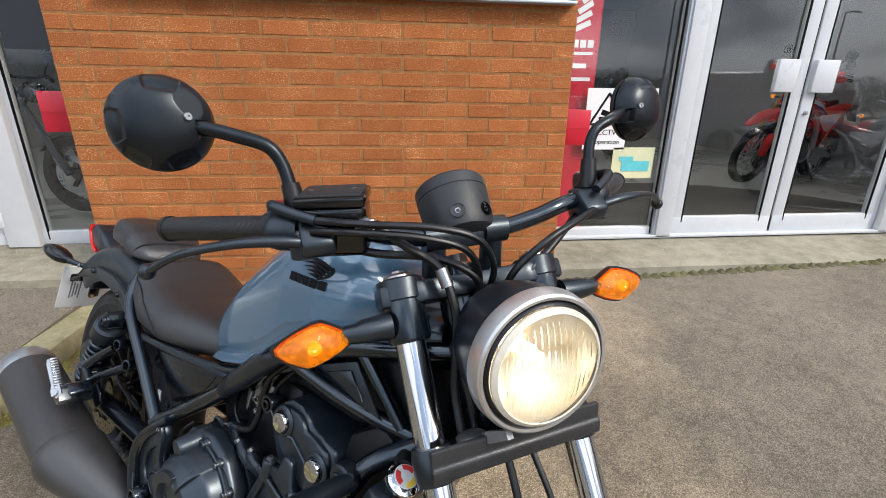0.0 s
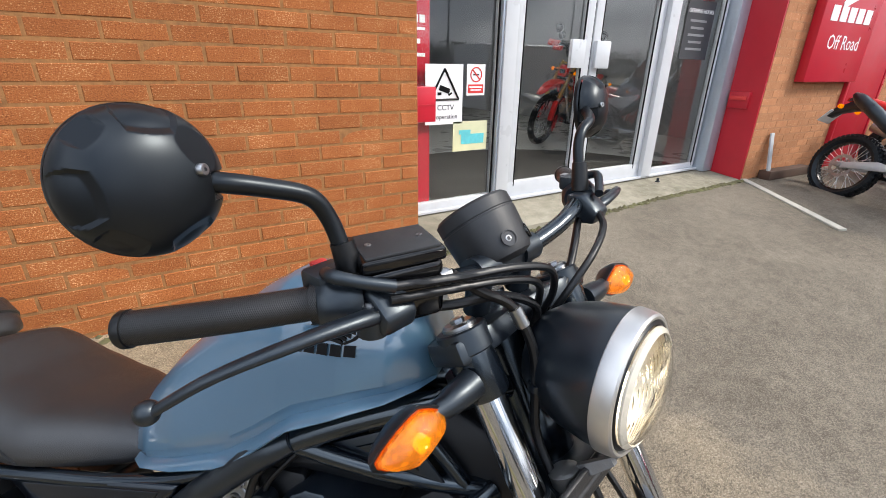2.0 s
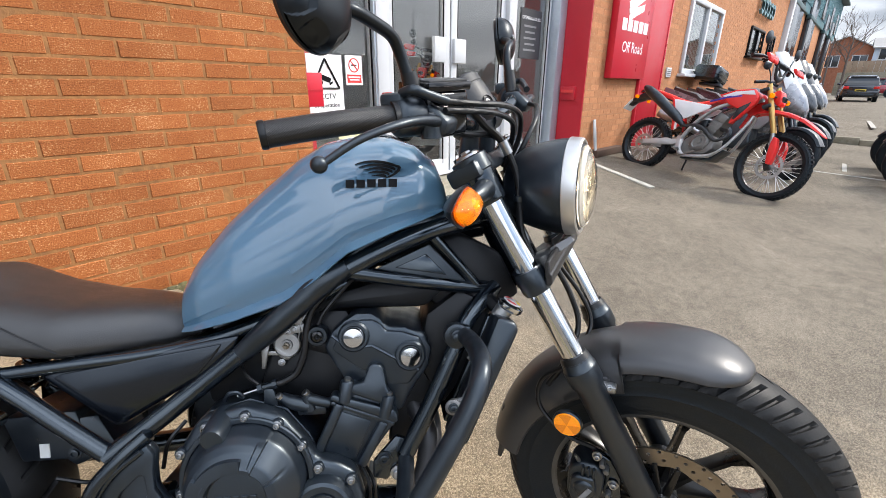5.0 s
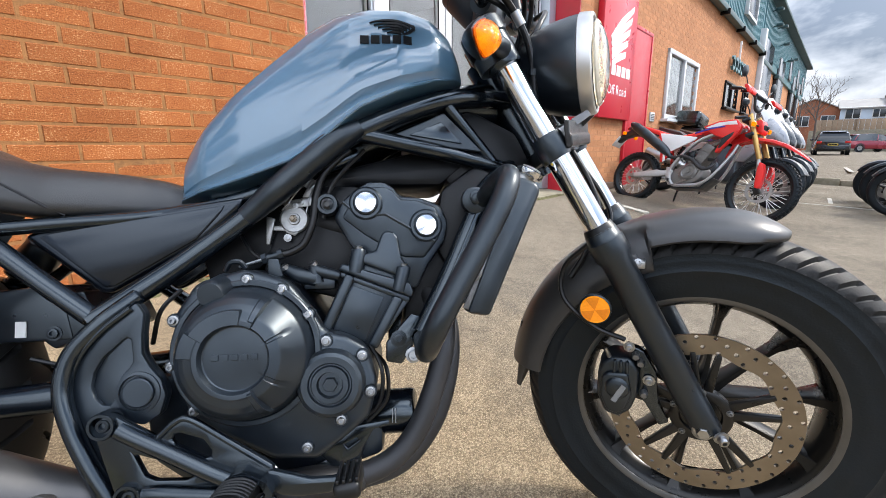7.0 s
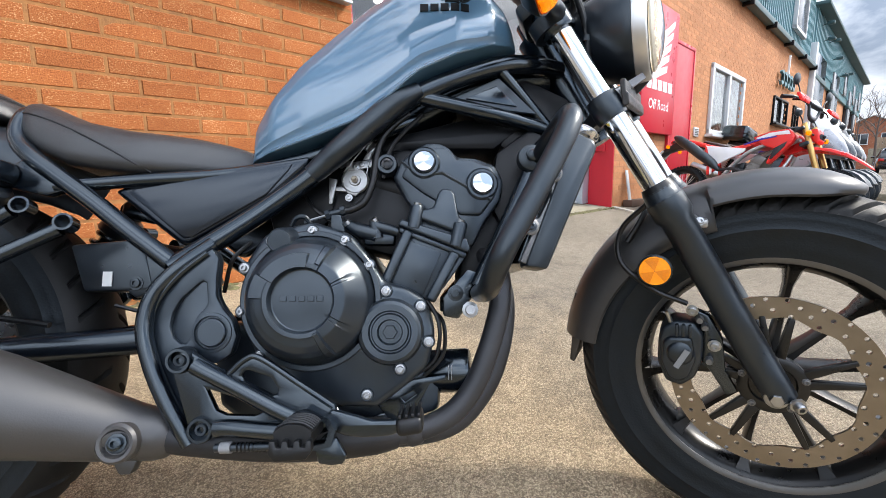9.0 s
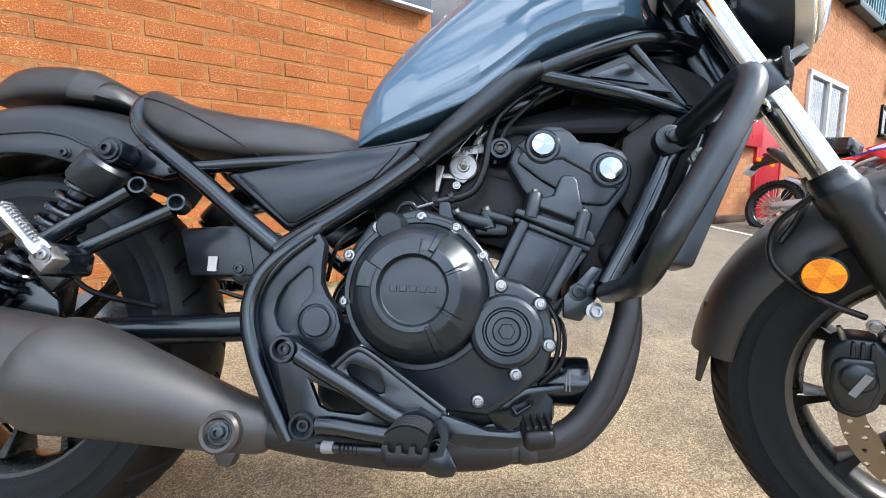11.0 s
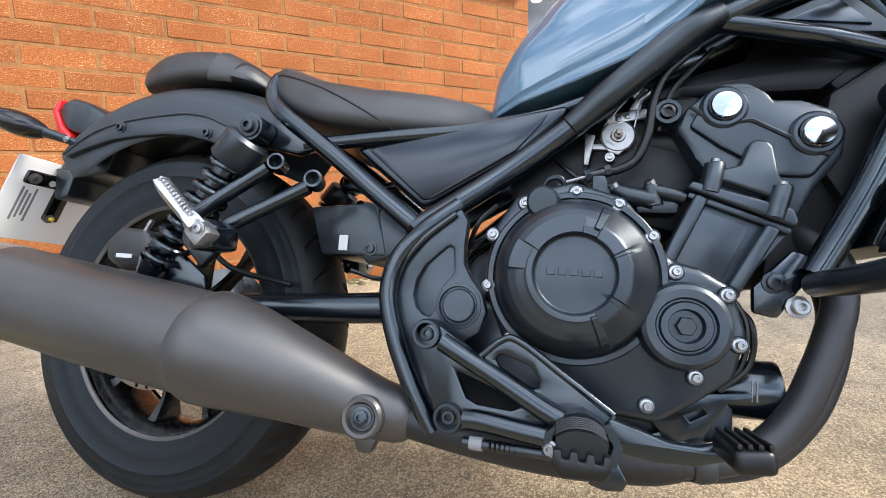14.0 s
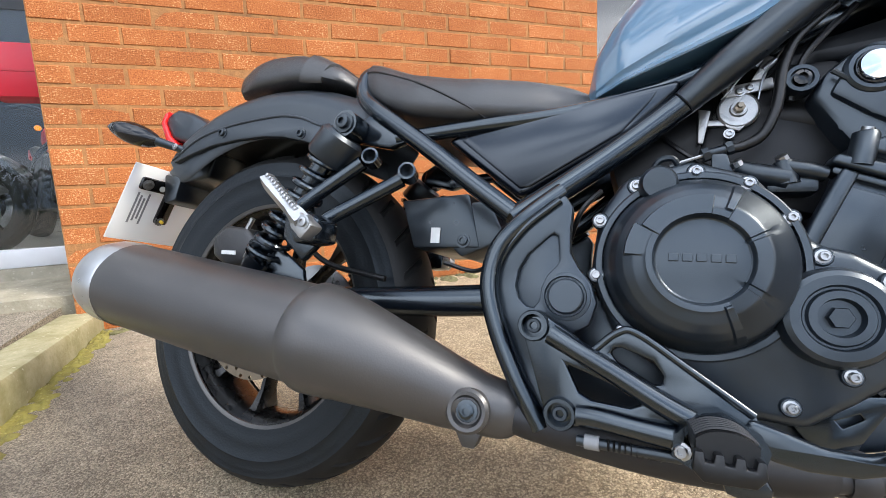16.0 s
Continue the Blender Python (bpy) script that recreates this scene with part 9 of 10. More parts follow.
        part("swingarm", prism([(-0.05, 0.330), (0.02, 0.345), (0.30, 0.425), (0.44, 0.455), (0.46, 0.415), (0.32, 0.360), (0.02, 0.290), (-0.05, 0.300)], s * 0.075, s * 0.115, 0.006), M_FRAMESILVER, d)
        part("axle_block", box((-0.005, s * 0.100, 0.312), (0.07, 0.05, 0.048), 0.006), M_ALU, d)
        part("footrest", join(tube([(0.44, s * 0.12, 0.335), (0.44, s * 0.215, 0.330)], [0.012, 0.010], 8), box((0.44, s * 0.19, 0.335), (0.05, 0.08, 0.016), 0.003)), M_STEEL, d)
        slab("footrest_plate", [(0.37, 0.48), (0.44, 0.48), (0.465, 0.36), (0.43, 0.31), (0.40, 0.32)], s * 0.118, s * 0.130, M_FRAMESILVER, d, 0.004)
    slab("fuel_tank", [(0.60, 0.86), (0.76, 0.95), (0.90, 0.985), (0.99, 0.965), (1.00, 0.88), (0.70, 0.80)], -0.11, 0.11, M_DIRTRED, d, 0.035)
    rings = []
    for x, z, w in ((-0.16, 0.935, 0.055), (0.0, 0.918, 0.085), (0.2, 0.885, 0.100), (0.40, 0.872, 0.098), (0.58, 0.885, 0.085), (0.70, 0.915, 0.070), (0.78, 0.945, 0.055)):
        rings.append([(x, -w, z - 0.055), (x, -w * 1.02, z - 0.025), (x, -w * 0.8, z - 0.004), (x, 0, z + 0.006), (x, w * 0.8, z - 0.004), (x, w * 1.02, z - 0.025), (x, w, z - 0.055)])
    part("seat", loft(rings), M_DIRTRED, d, "red seat")
    part("rear_mudguard", loft([[(x, -w, z - 0.03), (x, -w * 0.8, z), (x, w * 0.8, z), (x, w, z - 0.03)] for x, z, w in ((0.12, 0.86, 0.09), (-0.10, 0.895, 0.085), (-0.28, 0.915, 0.06), (-0.36, 0.90, 0.045))]), M_MATT, d)
    slab("tail_hanger", [(-0.16, 0.89), (-0.30, 0.885), (-0.44, 0.79), (-0.50, 0.71), (-0.475, 0.69), (-0.40, 0.75), (-0.27, 0.80), (-0.14, 0.82)], -0.05, 0.05, M_MATT, d, 0.012)
    part("number_plate", box((-0.475, 0, 0.70), (0.006, 0.18, 0.15), 0.002, Matrix.Rotation(radians(32), 3, "Y")), M_PLATE, d)
    part("tail_lamp", box((-0.36, 0, 0.885), (0.05, 0.07, 0.04), 0.01), M_REDLENS, d)
    for s in (-1, 1):
        part("rear_indicator", lathe([(0.02, -0.018), (0.024, 0), (0.02, 0.014), (0.0005, 0.018)], (-0.34, s * 0.13, 0.80), (-1, 0, 0), 14), M_AMBER, d)
    exhaust = new("exhaust")
    exhaust.parent = d
    part("silencer", tube(spline([(0.38, -0.120, 0.60), (0.30, -0.135, 0.66), (0.16, -0.150, 0.735), (0.0, -0.160, 0.815), (-0.16, -0.165, 0.885), (-0.22, -0.165, 0.91)], 5), [0.025, 0.050, 0.058, 0.060, 0.056, 0.040], 18, flat=1.0), M_MATT, exhaust, "black silencer")
    part("end_cap", tube([(-0.215, -0.165, 0.908), (-0.245, -0.165, 0.922)], [0.042, 0.026], 16), M_RIM, exhaust)
    part("header", tube(spline([(0.78, -0.04, 0.55), (0.86, -0.07, 0.53), (0.88, -0.12, 0.46), (0.80, -0.15, 0.42), (0.66, -0.15, 0.52), (0.52, -0.14, 0.60), (0.38, -0.12, 0.60)], 5), 0.019, 12), M_PIPE, exhaust)
    engine = new("engine")
    engine.parent = d
    part("crankcase", prism([(0.44, 0.30), (0.48, 0.27), (0.74, 0.27), (0.80, 0.33), (0.78, 0.45), (0.70, 0.50), (0.52, 0.50), (0.44, 0.44)], -0.11, 0.11, 0.02), M_CASE, engine)
    part("clutch_cover", lathe([(0.105, 0), (0.105, 0.012), (0.092, 0.026), (0.07, 0.030), (0.062, 0.022), (0.03, 0.022), (0.026, 0.03), (0.0005, 0.03)], (0.64, -0.11, 0.40), (0, -1, 0), 30), M_CASE, engine)
    part("cylinder", prism([(0.60, 0.48), (0.72, 0.46), (0.80, 0.62), (0.68, 0.68)], -0.085, 0.085, 0.012), M_CASE, engine)
    part("cylinder_head", prism([(0.665, 0.655), (0.795, 0.60), (0.835, 0.68), (0.72, 0.74)], -0.095, 0.095, 0.016), M_CASE, engine)
    for k in range(4):
        part("cooling_fin", box((0.676 + 0.017 * k, 0, 0.505 + 0.034 * k), (0.150, 0.19, 0.007), 0.002, Matrix.Rotation(radians(24), 3, "Y")), M_CASE, engine)
    for k in range(6):
        a = k * 1.047 + 0.2
        part("cover_bolt", bolt((0.64 + 0.10 * math.cos(a), -0.122, 0.40 + 0.10 * math.sin(a)), (0, -1, 0), 0.007, 0.008), M_STEEL, engine)
    part("throttle_body", box((0.56, -0.02, 0.62), (0.12, 0.10, 0.09), 0.015), M_MATT, engine)
    part("bash_plate", prism([(0.50, 0.245), (0.82, 0.245), (0.90, 0.34), (0.92, 0.33), (0.84, 0.225), (0.50, 0.225)], -0.09, 0.09, 0.004), M_MATT, d)
    part("radiator", prism([(0.86, 0.66), (0.92, 0.66), (1.00, 0.86), (0.94, 0.87)], -0.14, -0.05, 0.006), M_MATT, d)
    part("shock", join(tube([(0.36, 0, 0.48), (0.43, 0, 0.76)], 0.022, 12), *[lathe([(0.034, -0.005), (0.042, 0), (0.034, 0.005)], (0.365 + 0.0055 * k, 0, 0.50 + 0.022 * k), (0.24, 0, 0.97), 14, caps=False) for k in range(11)]), M_RIM, d)
    part("chain", tube([(0.0, 0.075, 0.375), (0.45, 0.075, 0.44)], 0.008, 6), M_STEEL, d)
    part("side_stand", tube([(0.46, 0.12, 0.32), (0.44, 0.21, 0.17), (0.43, 0.268, 0.062)], [0.013, 0.011, 0.010], 10), M_MATT, d)
    part("stand_foot", box((0.43, 0.275, 0.058), (0.06, 0.04, 0.010), 0.003), M_MATT, d)
    part("brake_pedal", tube(spline([(0.42, -0.125, 0.33), (0.50, -0.15, 0.26), (0.60, -0.15, 0.275), (0.66, -0.15, 0.29)], 4), 0.008, 8), M_STEEL, d)
    # long-travel stance: the body sits forward and high over the wheels
    for ob in d.children_recursive:
        if ob.type != "MESH" or (ob.parent and ob.parent.name.split(".")[0] in ("front_wheel", "rear_wheel")):
            continue
        for v in ob.data.vertices:
            x, z = v.co.x, v.co.z
            w = min(1, max(0, (z - 0.38) / 0.15)) if (x < 0.3 or x > 1.2) else min(1, max(0, (z - 0.10) / 0.2))
            v.co.x += 0.065 * w
            v.co.z += w * float(np.interp(x, [-0.3, 0.1, 0.45, 0.65, 1.0, 1.6], [0.03, 0.0, -0.02, 0.05, 0.085, 0.03])) + 0.10 * min(1, max(0, (z - 1.03) / 0.08))
    return d


BX, BY, BZ = 4.408, -0.578, 0.089
offroad = dirt_bike(Matrix.Translation((BX, BY, BZ)) @ Matrix.Rotation(radians(-108.2), 4, "Z") @ Matrix.Rotation(radians(4.83), 4, "Y") @ Matrix.Rotation(radians(-13.95), 4, "X"))


indoors = copy_thing(offroad, Matrix.Translation((4.68, 3.02, 0.250)) @ Matrix.Rotation(radians(199), 4, "Z") @ Matrix.Rotation(radians(-12), 4, "X"))
tagged(indoors, "red offroad motorcycle standing inside the showroom")
indoors = copy_thing(offroad, Matrix.Translation((5.75, 4.15, 0.250)) @ Matrix.Rotation(radians(204), 4, "Z") @ Matrix.Rotation(radians(-12), 4, "X"))
tagged(indoors, "red offroad motorcycle at the back of the showroom")


# ---- road motorcycles ----
def street_bike(x, y, yaw, label, body, screen=None, box_behind=False, lean=-11, bar_end=True):
    z0, zf = ground_z(x, y), ground_z(x + 1.45 * math.cos(radians(yaw)), y + 1.45 * math.sin(radians(yaw)))
    d = thing("road_motorcycle", Matrix.Translation((x, y, z0)) @ Matrix.Rotation(radians(yaw), 4, "Z") @ Matrix.Rotation(math.asin((z0 - zf) / 1.45), 4, "Y") @ Matrix.Rotation(radians(lean), 4, "X"), label, "motorcycle", "parked motorcycles")
    st = Matrix.Translation((1.45, 0, 0)) @ Matrix.Rotation(radians(-14 if lean < 0 else 8), 4, Vector((-0.43, 0, 0.90))) @ Matrix.Translation((-1.45, 0, 0))
    for name, c, half, xf in (("front_wheel", (1.45, 0, 0.305), 0.058, st), ("rear_wheel", (0, 0, 0.312), 0.085, None)):
        w = new(name)
        w.parent = d
        R = c[2]
        part("tyre", tyre(c, R, half, 0.222, -1, 18, 6, 18), M_RUBBER, w, xf=xf, smooth=35)
        part("rim", lathe([(0.226, -half * 0.7), (0.212, -half * 0.6), (0.205, 0), (0.212, half * 0.6), (0.226, half * 0.7)], c, (0, 1, 0), 36, caps=False), M_RIM, w, xf=xf)
        part("hub", lathe([(0.03, -0.06), (0.045, -0.05), (0.045, 0.05), (0.03, 0.06)], c, (0, 1, 0), 18), M_RIM, w, xf=xf)
        for k in range(5):
            a = 2 * math.pi * (k + 0.2) / 5
            u = Vector((math.cos(a), 0, math.sin(a)))
            part("spoke", tube([Vector(c) + u * 0.03, Vector(c) + u * 0.21], [0.02, 0.016], 8), M_RIM, w, xf=xf)
        for s in (-1, 1):
            part("brake_disc", lathe([(0.10, s * 0.068), (0.15, s * 0.068), (0.15, s * 0.072), (0.10, s * 0.072), (0.10, s * 0.068)], c, (0, 1, 0), 32, caps=False), M_STEEL, w, xf=xf)
    for s in (-1, 1):
        part("fork_leg", tube([(1.10, s * 0.10, 0.98), (1.30, s * 0.10, 0.60), (1.31, s * 0.10, 0.58), (1.45, s * 0.10, 0.305)], [0.024, 0.024, 0.030, 0.028], 12), M_MATT, d, xf=st)
        part("caliper", box((1.39, s * 0.095, 0.40), (0.06, 0.05, 0.11), 0.012, Matrix.Rotation(radians(-28), 3, "Y")), M_CASE, d, xf=st)
    mud = []
    for k in range(9):
        a = radians(28 + 118 * k / 8)
        mud.append([(1.45 + r * math.cos(a), y2, 0.305 + r * math.sin(a)) for r, y2 in ((0.300, -0.068), (0.328, -0.055), (0.336, 0), (0.328, 0.055), (0.300, 0.068), (0.322, 0.05), (0.328, 0), (0.322, -0.05))])
    part("front_mudguard", loft(mud), M_MATT, d, xf=st)
    cowl_x = [(0.98, 0.92, 0.13, 0.16), (1.10, 0.96, 0.17, 0.20), (1.24, 0.92, 0.15, 0.20), (1.36, 0.86, 0.10, 0.13), (1.44, 0.80, 0.04, 0.06)]
    if screen is None:
        cowl_x = [(1.12, 0.93, 0.06, 0.07), (1.18, 0.92, 0.085, 0.09), (1.24, 0.91, 0.085, 0.09), (1.275, 0.905, 0.06, 0.065)]
    rings = [[(x1, w * math.cos(t), z1 + h * math.sin(t) * (1 if math.sin(t) > 0 else 0.8)) for t in np.linspace(0, 2 * math.pi, 15)[:-1]] for x1, z1, w, h in cowl_x]
    part("front_cowl", loft(rings), body, d, xf=st)
    part("headlamp", lathe([(0.055, 0), (0.05, 0.02), (0.0005, 0.03)], (cowl_x[-2][0] + 0.01, 0, cowl_x[-2][1] + 0.02), (1, 0, -0.1), 18), M_DARKGLASS, d, xf=st)
    if screen:
        rows = []
        for u in np.linspace(0, 1, 7):
            zz, xx, ww = 1.00 + 0.46 * u, 1.28 - 0.26 * u - 0.05 * u * u, 0.17 + 0.05 * math.sin(u * 2.6) - 0.06 * u ** 4
            rows.append([(xx - 0.10 * (v * v), ww * v, zz - 0.03 * v * v) for v in np.linspace(-1, 1, 9)] + [(xx - 0.006 - 0.10 * (v * v), ww * v, zz - 0.03 * v * v) for v in np.linspace(1, -1, 9)])
        part("windscreen", loft(rows), screen, d, "tall frosted windscreen")
    part("fuel_tank", loft([[(x1, w * math.cos(t), z1 + h * math.sin(t)) for t in np.linspace(0, 2 * math.pi, 13)[:-1]] for x1, z1, w, h in ((0.48, 0.80, 0.07, 0.05), (0.60, 0.86, 0.13, 0.10), (0.78, 0.90, 0.155, 0.12), (0.95, 0.90, 0.14, 0.11), (1.05, 0.88, 0.07, 0.06))]), body, d)
    part("seat", loft([[(x1, -w, z1 - 0.06), (x1, -w, z1 - 0.02), (x1, -w * 0.7, z1), (x1, w * 0.7, z1), (x1, w, z1 - 0.02), (x1, w, z1 - 0.06)] for x1, z1, w in ((-0.20, 0.92, 0.08), (0.0, 0.88, 0.12), (0.14, 0.86, 0.13), (0.22, 0.81, 0.13), (0.40, 0.80, 0.11), (0.54, 0.82, 0.08))]), M_VINYL, d)
    part("tail", loft([[(x1, -w, z1 - 0.07), (x1, -w, z1), (x1, w, z1), (x1, w, z1 - 0.07)] for x1, z1, w in ((0.30, 0.76, 0.11), (0.0, 0.82, 0.12), (-0.22, 0.87, 0.10), (-0.34, 0.89, 0.05))]), body, d)
    part("tail_lamp", box((-0.34, 0, 0.86), (0.03, 0.09, 0.05), 0.01), M_REDLENS, d)
    part("engine", join(prism([(0.50, 0.32), (0.58, 0.24), (0.92, 0.24), (1.0, 0.34), (0.96, 0.56), (0.86, 0.72), (0.60, 0.70), (0.50, 0.55)], -0.15, 0.15, 0.03), lathe([(0.10, 0), (0.10, 0.02), (0.08, 0.035), (0.0005, 0.04)], (0.68, -0.15, 0.40), (0, -1, 0), 24)), M_ENGINE, d)
    if screen:
        slab("side_fairing", [(0.78, 0.80), (1.02, 0.98), (1.22, 0.90), (1.20, 0.72), (1.05, 0.52), (0.92, 0.50), (0.95, 0.68)], 0.14, 0.19, body, d, 0.02, mirror=True)
    part("frame", join(*[tube(spline([(0.45, s * 0.13, 0.42), (0.60, s * 0.15, 0.70), (1.0, s * 0.08, 0.86)], 4), 0.024, 10) for s in (-1, 1)]), M_BLACK, d)
    part("swingarm", join(*[prism([(-0.05, 0.33), (0.42, 0.46), (0.45, 0.39), (-0.05, 0.28)], s * 0.10, s * 0.14, 0.006) for s in (-1, 1)]), M_BLACK, d)
    part("silencer", tube([(0.45, -0.15, 0.32), (0.25, -0.19, 0.40), (-0.22, -0.21, 0.52)], [0.03, 0.055, 0.06], 16), M_STEEL if screen else M_EXHAUST, d)
    part("handlebar", tube(spline([(0.96, -0.39, 1.07), (1.03, -0.28, 1.09), (1.09, -0.10, 1.05), (1.09, 0.10, 1.05), (1.03, 0.28, 1.09), (0.96, 0.39, 1.07)], 5), 0.014, 10), M_MATT, d, xf=st)
    for s in (-1, 1):
        part("grip", tube([(0.955, s * 0.40, 1.068), (1.01, s * 0.30, 1.086)], 0.019, 12), M_GRIP, d, xf=st)
        mir = new("mirror")
        mir.parent = d
        part("stem", tube(spline([(1.05, s * 0.25, 1.09), (1.04, s * 0.30, 1.18), (1.03, s * 0.36, 1.24)], 5), 0.007, 8), M_MATT, mir, xf=st)
        part("mirror_head", loft([[(1.03 - 0.018 + 0.036 * u, s * 0.38 + 0.075 * k * math.cos(t), 1.26 + 0.05 * k * math.sin(t)) for t in np.linspace(0, 2 * math.pi, 15)[:-1]] for u, k in ((0, 0.95), (0.4, 1.0), (1, 0.55))]), M_MATT, mir, xf=st)
        part("indicator", lathe([(0.018, -0.02), (0.024, 0), (0.018, 0.018)], (1.16, s * 0.20, 0.90), (1, 0, 0), 12), M_AMBER, d, xf=st)
    part("side_stand", tube([(0.52, 0.13, 0.28), (0.50, 0.22, 0.15), (0.49, 0.27, 0.055)], 0.012, 8), M_MATT, d)
    if box_behind:
        tb = new("top_box")
        tb.parent = d
        part("case", box((-0.36, 0, 1.12), (0.44, 0.56, 0.27), 0.07, seg=4), M_BLACK, tb, "rounded black top box")
        part("lid_seam", box((-0.36, 0, 1.10), (0.446, 0.566, 0.012), 0.004), M_GLOSS, tb)
        part("carrier", box((-0.30, 0, 0.95), (0.36, 0.2, 0.05), 0.01), M_MATT, tb)
    return d


street_bike(5.60, -0.62, -101, "silver touring motorcycle with a tall frosted windscreen", M_SILVERBODY, M_SCREEN)
street_bike(6.75, -0.66, -100, "grey touring motorcycle with a tall frosted windscreen", M_GREYBODY, M_SCREEN)
street_bike(7.95, -0.70, -98, "dark touring motorcycle with smoked windscreen and black top box", M_GREYBODY, M_DARKSCREEN, box_behind=True)
street_bike(9.20, -0.72, -97, "silver scooter-like motorcycle with a tall windscreen", M_SILVERBODY, M_SCREEN)
for k, (body, lab) in enumerate(((M_BLACK, "black naked motorcycle with its front wheel to the aisle"), (M_GREYBODY, "grey naked motorcycle with its front wheel to the aisle"), (M_DIRTRED, "red naked motorcycle with its front wheel to the aisle"))):
    street_bike(6.0 + 0.85 * k, -4.66 + 0.02 * k, 95, lab, body)
for x, y, yaw, body, lab in ((2.9, 5.2, -150, M_SILVERBODY, "silver motorcycle standing inside the showroom"), (0.3, 5.0, -60, M_SILVERBODY, "silver motorcycle standing inside the showroom"), (-4.0, 3.4, -60, M_DIRTRED, "red motorcycle behind the shop glass")):
    b = street_bike(x, y, yaw, lab, body)
    b.location.z = 0.262
near_in = street_bike(-4.9, 1.35, 0, "black motorcycle close behind the shop glass", M_GREYBODY)
near_in.location.z = 0.262

# ---- loose boards and paint on the forecourt ----
def lying(name, a, b, w, h, material, label, category):
    a, b = Vector((a[0], a[1], ground_z(*a))), Vector((b[0], b[1], ground_z(*b)))
    d = b - a
    ob = thing(name, Matrix.Translation((a + b) / 2) @ d.to_track_quat("X", "Z").to_matrix().to_4x4(), label, category)
    part("board", box((0, 0, h / 2), (d.length, w, h), min(h * 0.3, 0.004)), material, ob)
    return ob


lying("pale_plank", (3.86, -0.02), (3.20, -1.12), 0.07, 0.020, M_PALEPLANK, "weathered pale plank lying on the tarmac", "plank")
lying("dark_timber", (4.12, -0.09), (4.95, -0.14), 0.12, 0.09, M_DARKTIMBER, "dark wet timber beam lying at the wall", "timber")
offcut = thing("grey_board", pose(4.18, -0.11, ground_z(4.18, -0.11), -9, 0, 4), "grey board offcut leaning on the brick wall", "board")
part("board", box((0, 0, 0.24), (0.075, 0.018, 0.48), 0.003), M_GREYPLANK, offcut)
part("bay_line", loft([[(x - 0.025, y, ground_z(x, y) + 0.004), (x + 0.025, y, ground_z(x, y) + 0.004), (x + 0.025, y, ground_z(x, y) - 0.004), (x - 0.025, y, ground_z(x, y) - 0.004)] for x, y in [(6.35 + 0.02 * k, -0.4 - 0.42 * k) for k in range(12)]]), M_LINE, kind="structure", label="worn thin white bay line on the tarmac", smooth=0)
part("bay_mark", loft([[(x, -2.64, ground_z(x, -2.64) + 0.004), (x, -2.69, ground_z(x, -2.69) + 0.004), (x, -2.69, -0.12), (x, -2.64, -0.12)] for x in (6.8, 7.1, 7.4, 7.7)]), M_LINE, kind="structure", label="worn white paint mark on the tarmac", smooth=0)
kerb2 = thing("cross_kerb", pose(0, 0, 0), "concrete kerb across the end of the forecourt", "kerb")
for k in range(14):
    yy = -0.6 - 0.92 * k
    part("kerb_stone", box((11.14, yy, ground_z(11.0, yy) + 0.045), (0.13, 0.905, 0.17), 0.012), M_CONCRETE, kerb2)
for k in range(4):
    y0 = -3.2 - 2.6 * k
    part("far_bay_line", box((16.5, y0, 0.5), (5, 0.1, 0.012)), M_LINE, kind="structure", label="white parking bay line", smooth=0).location.z = ground_z(16.5, y0) - 0.495


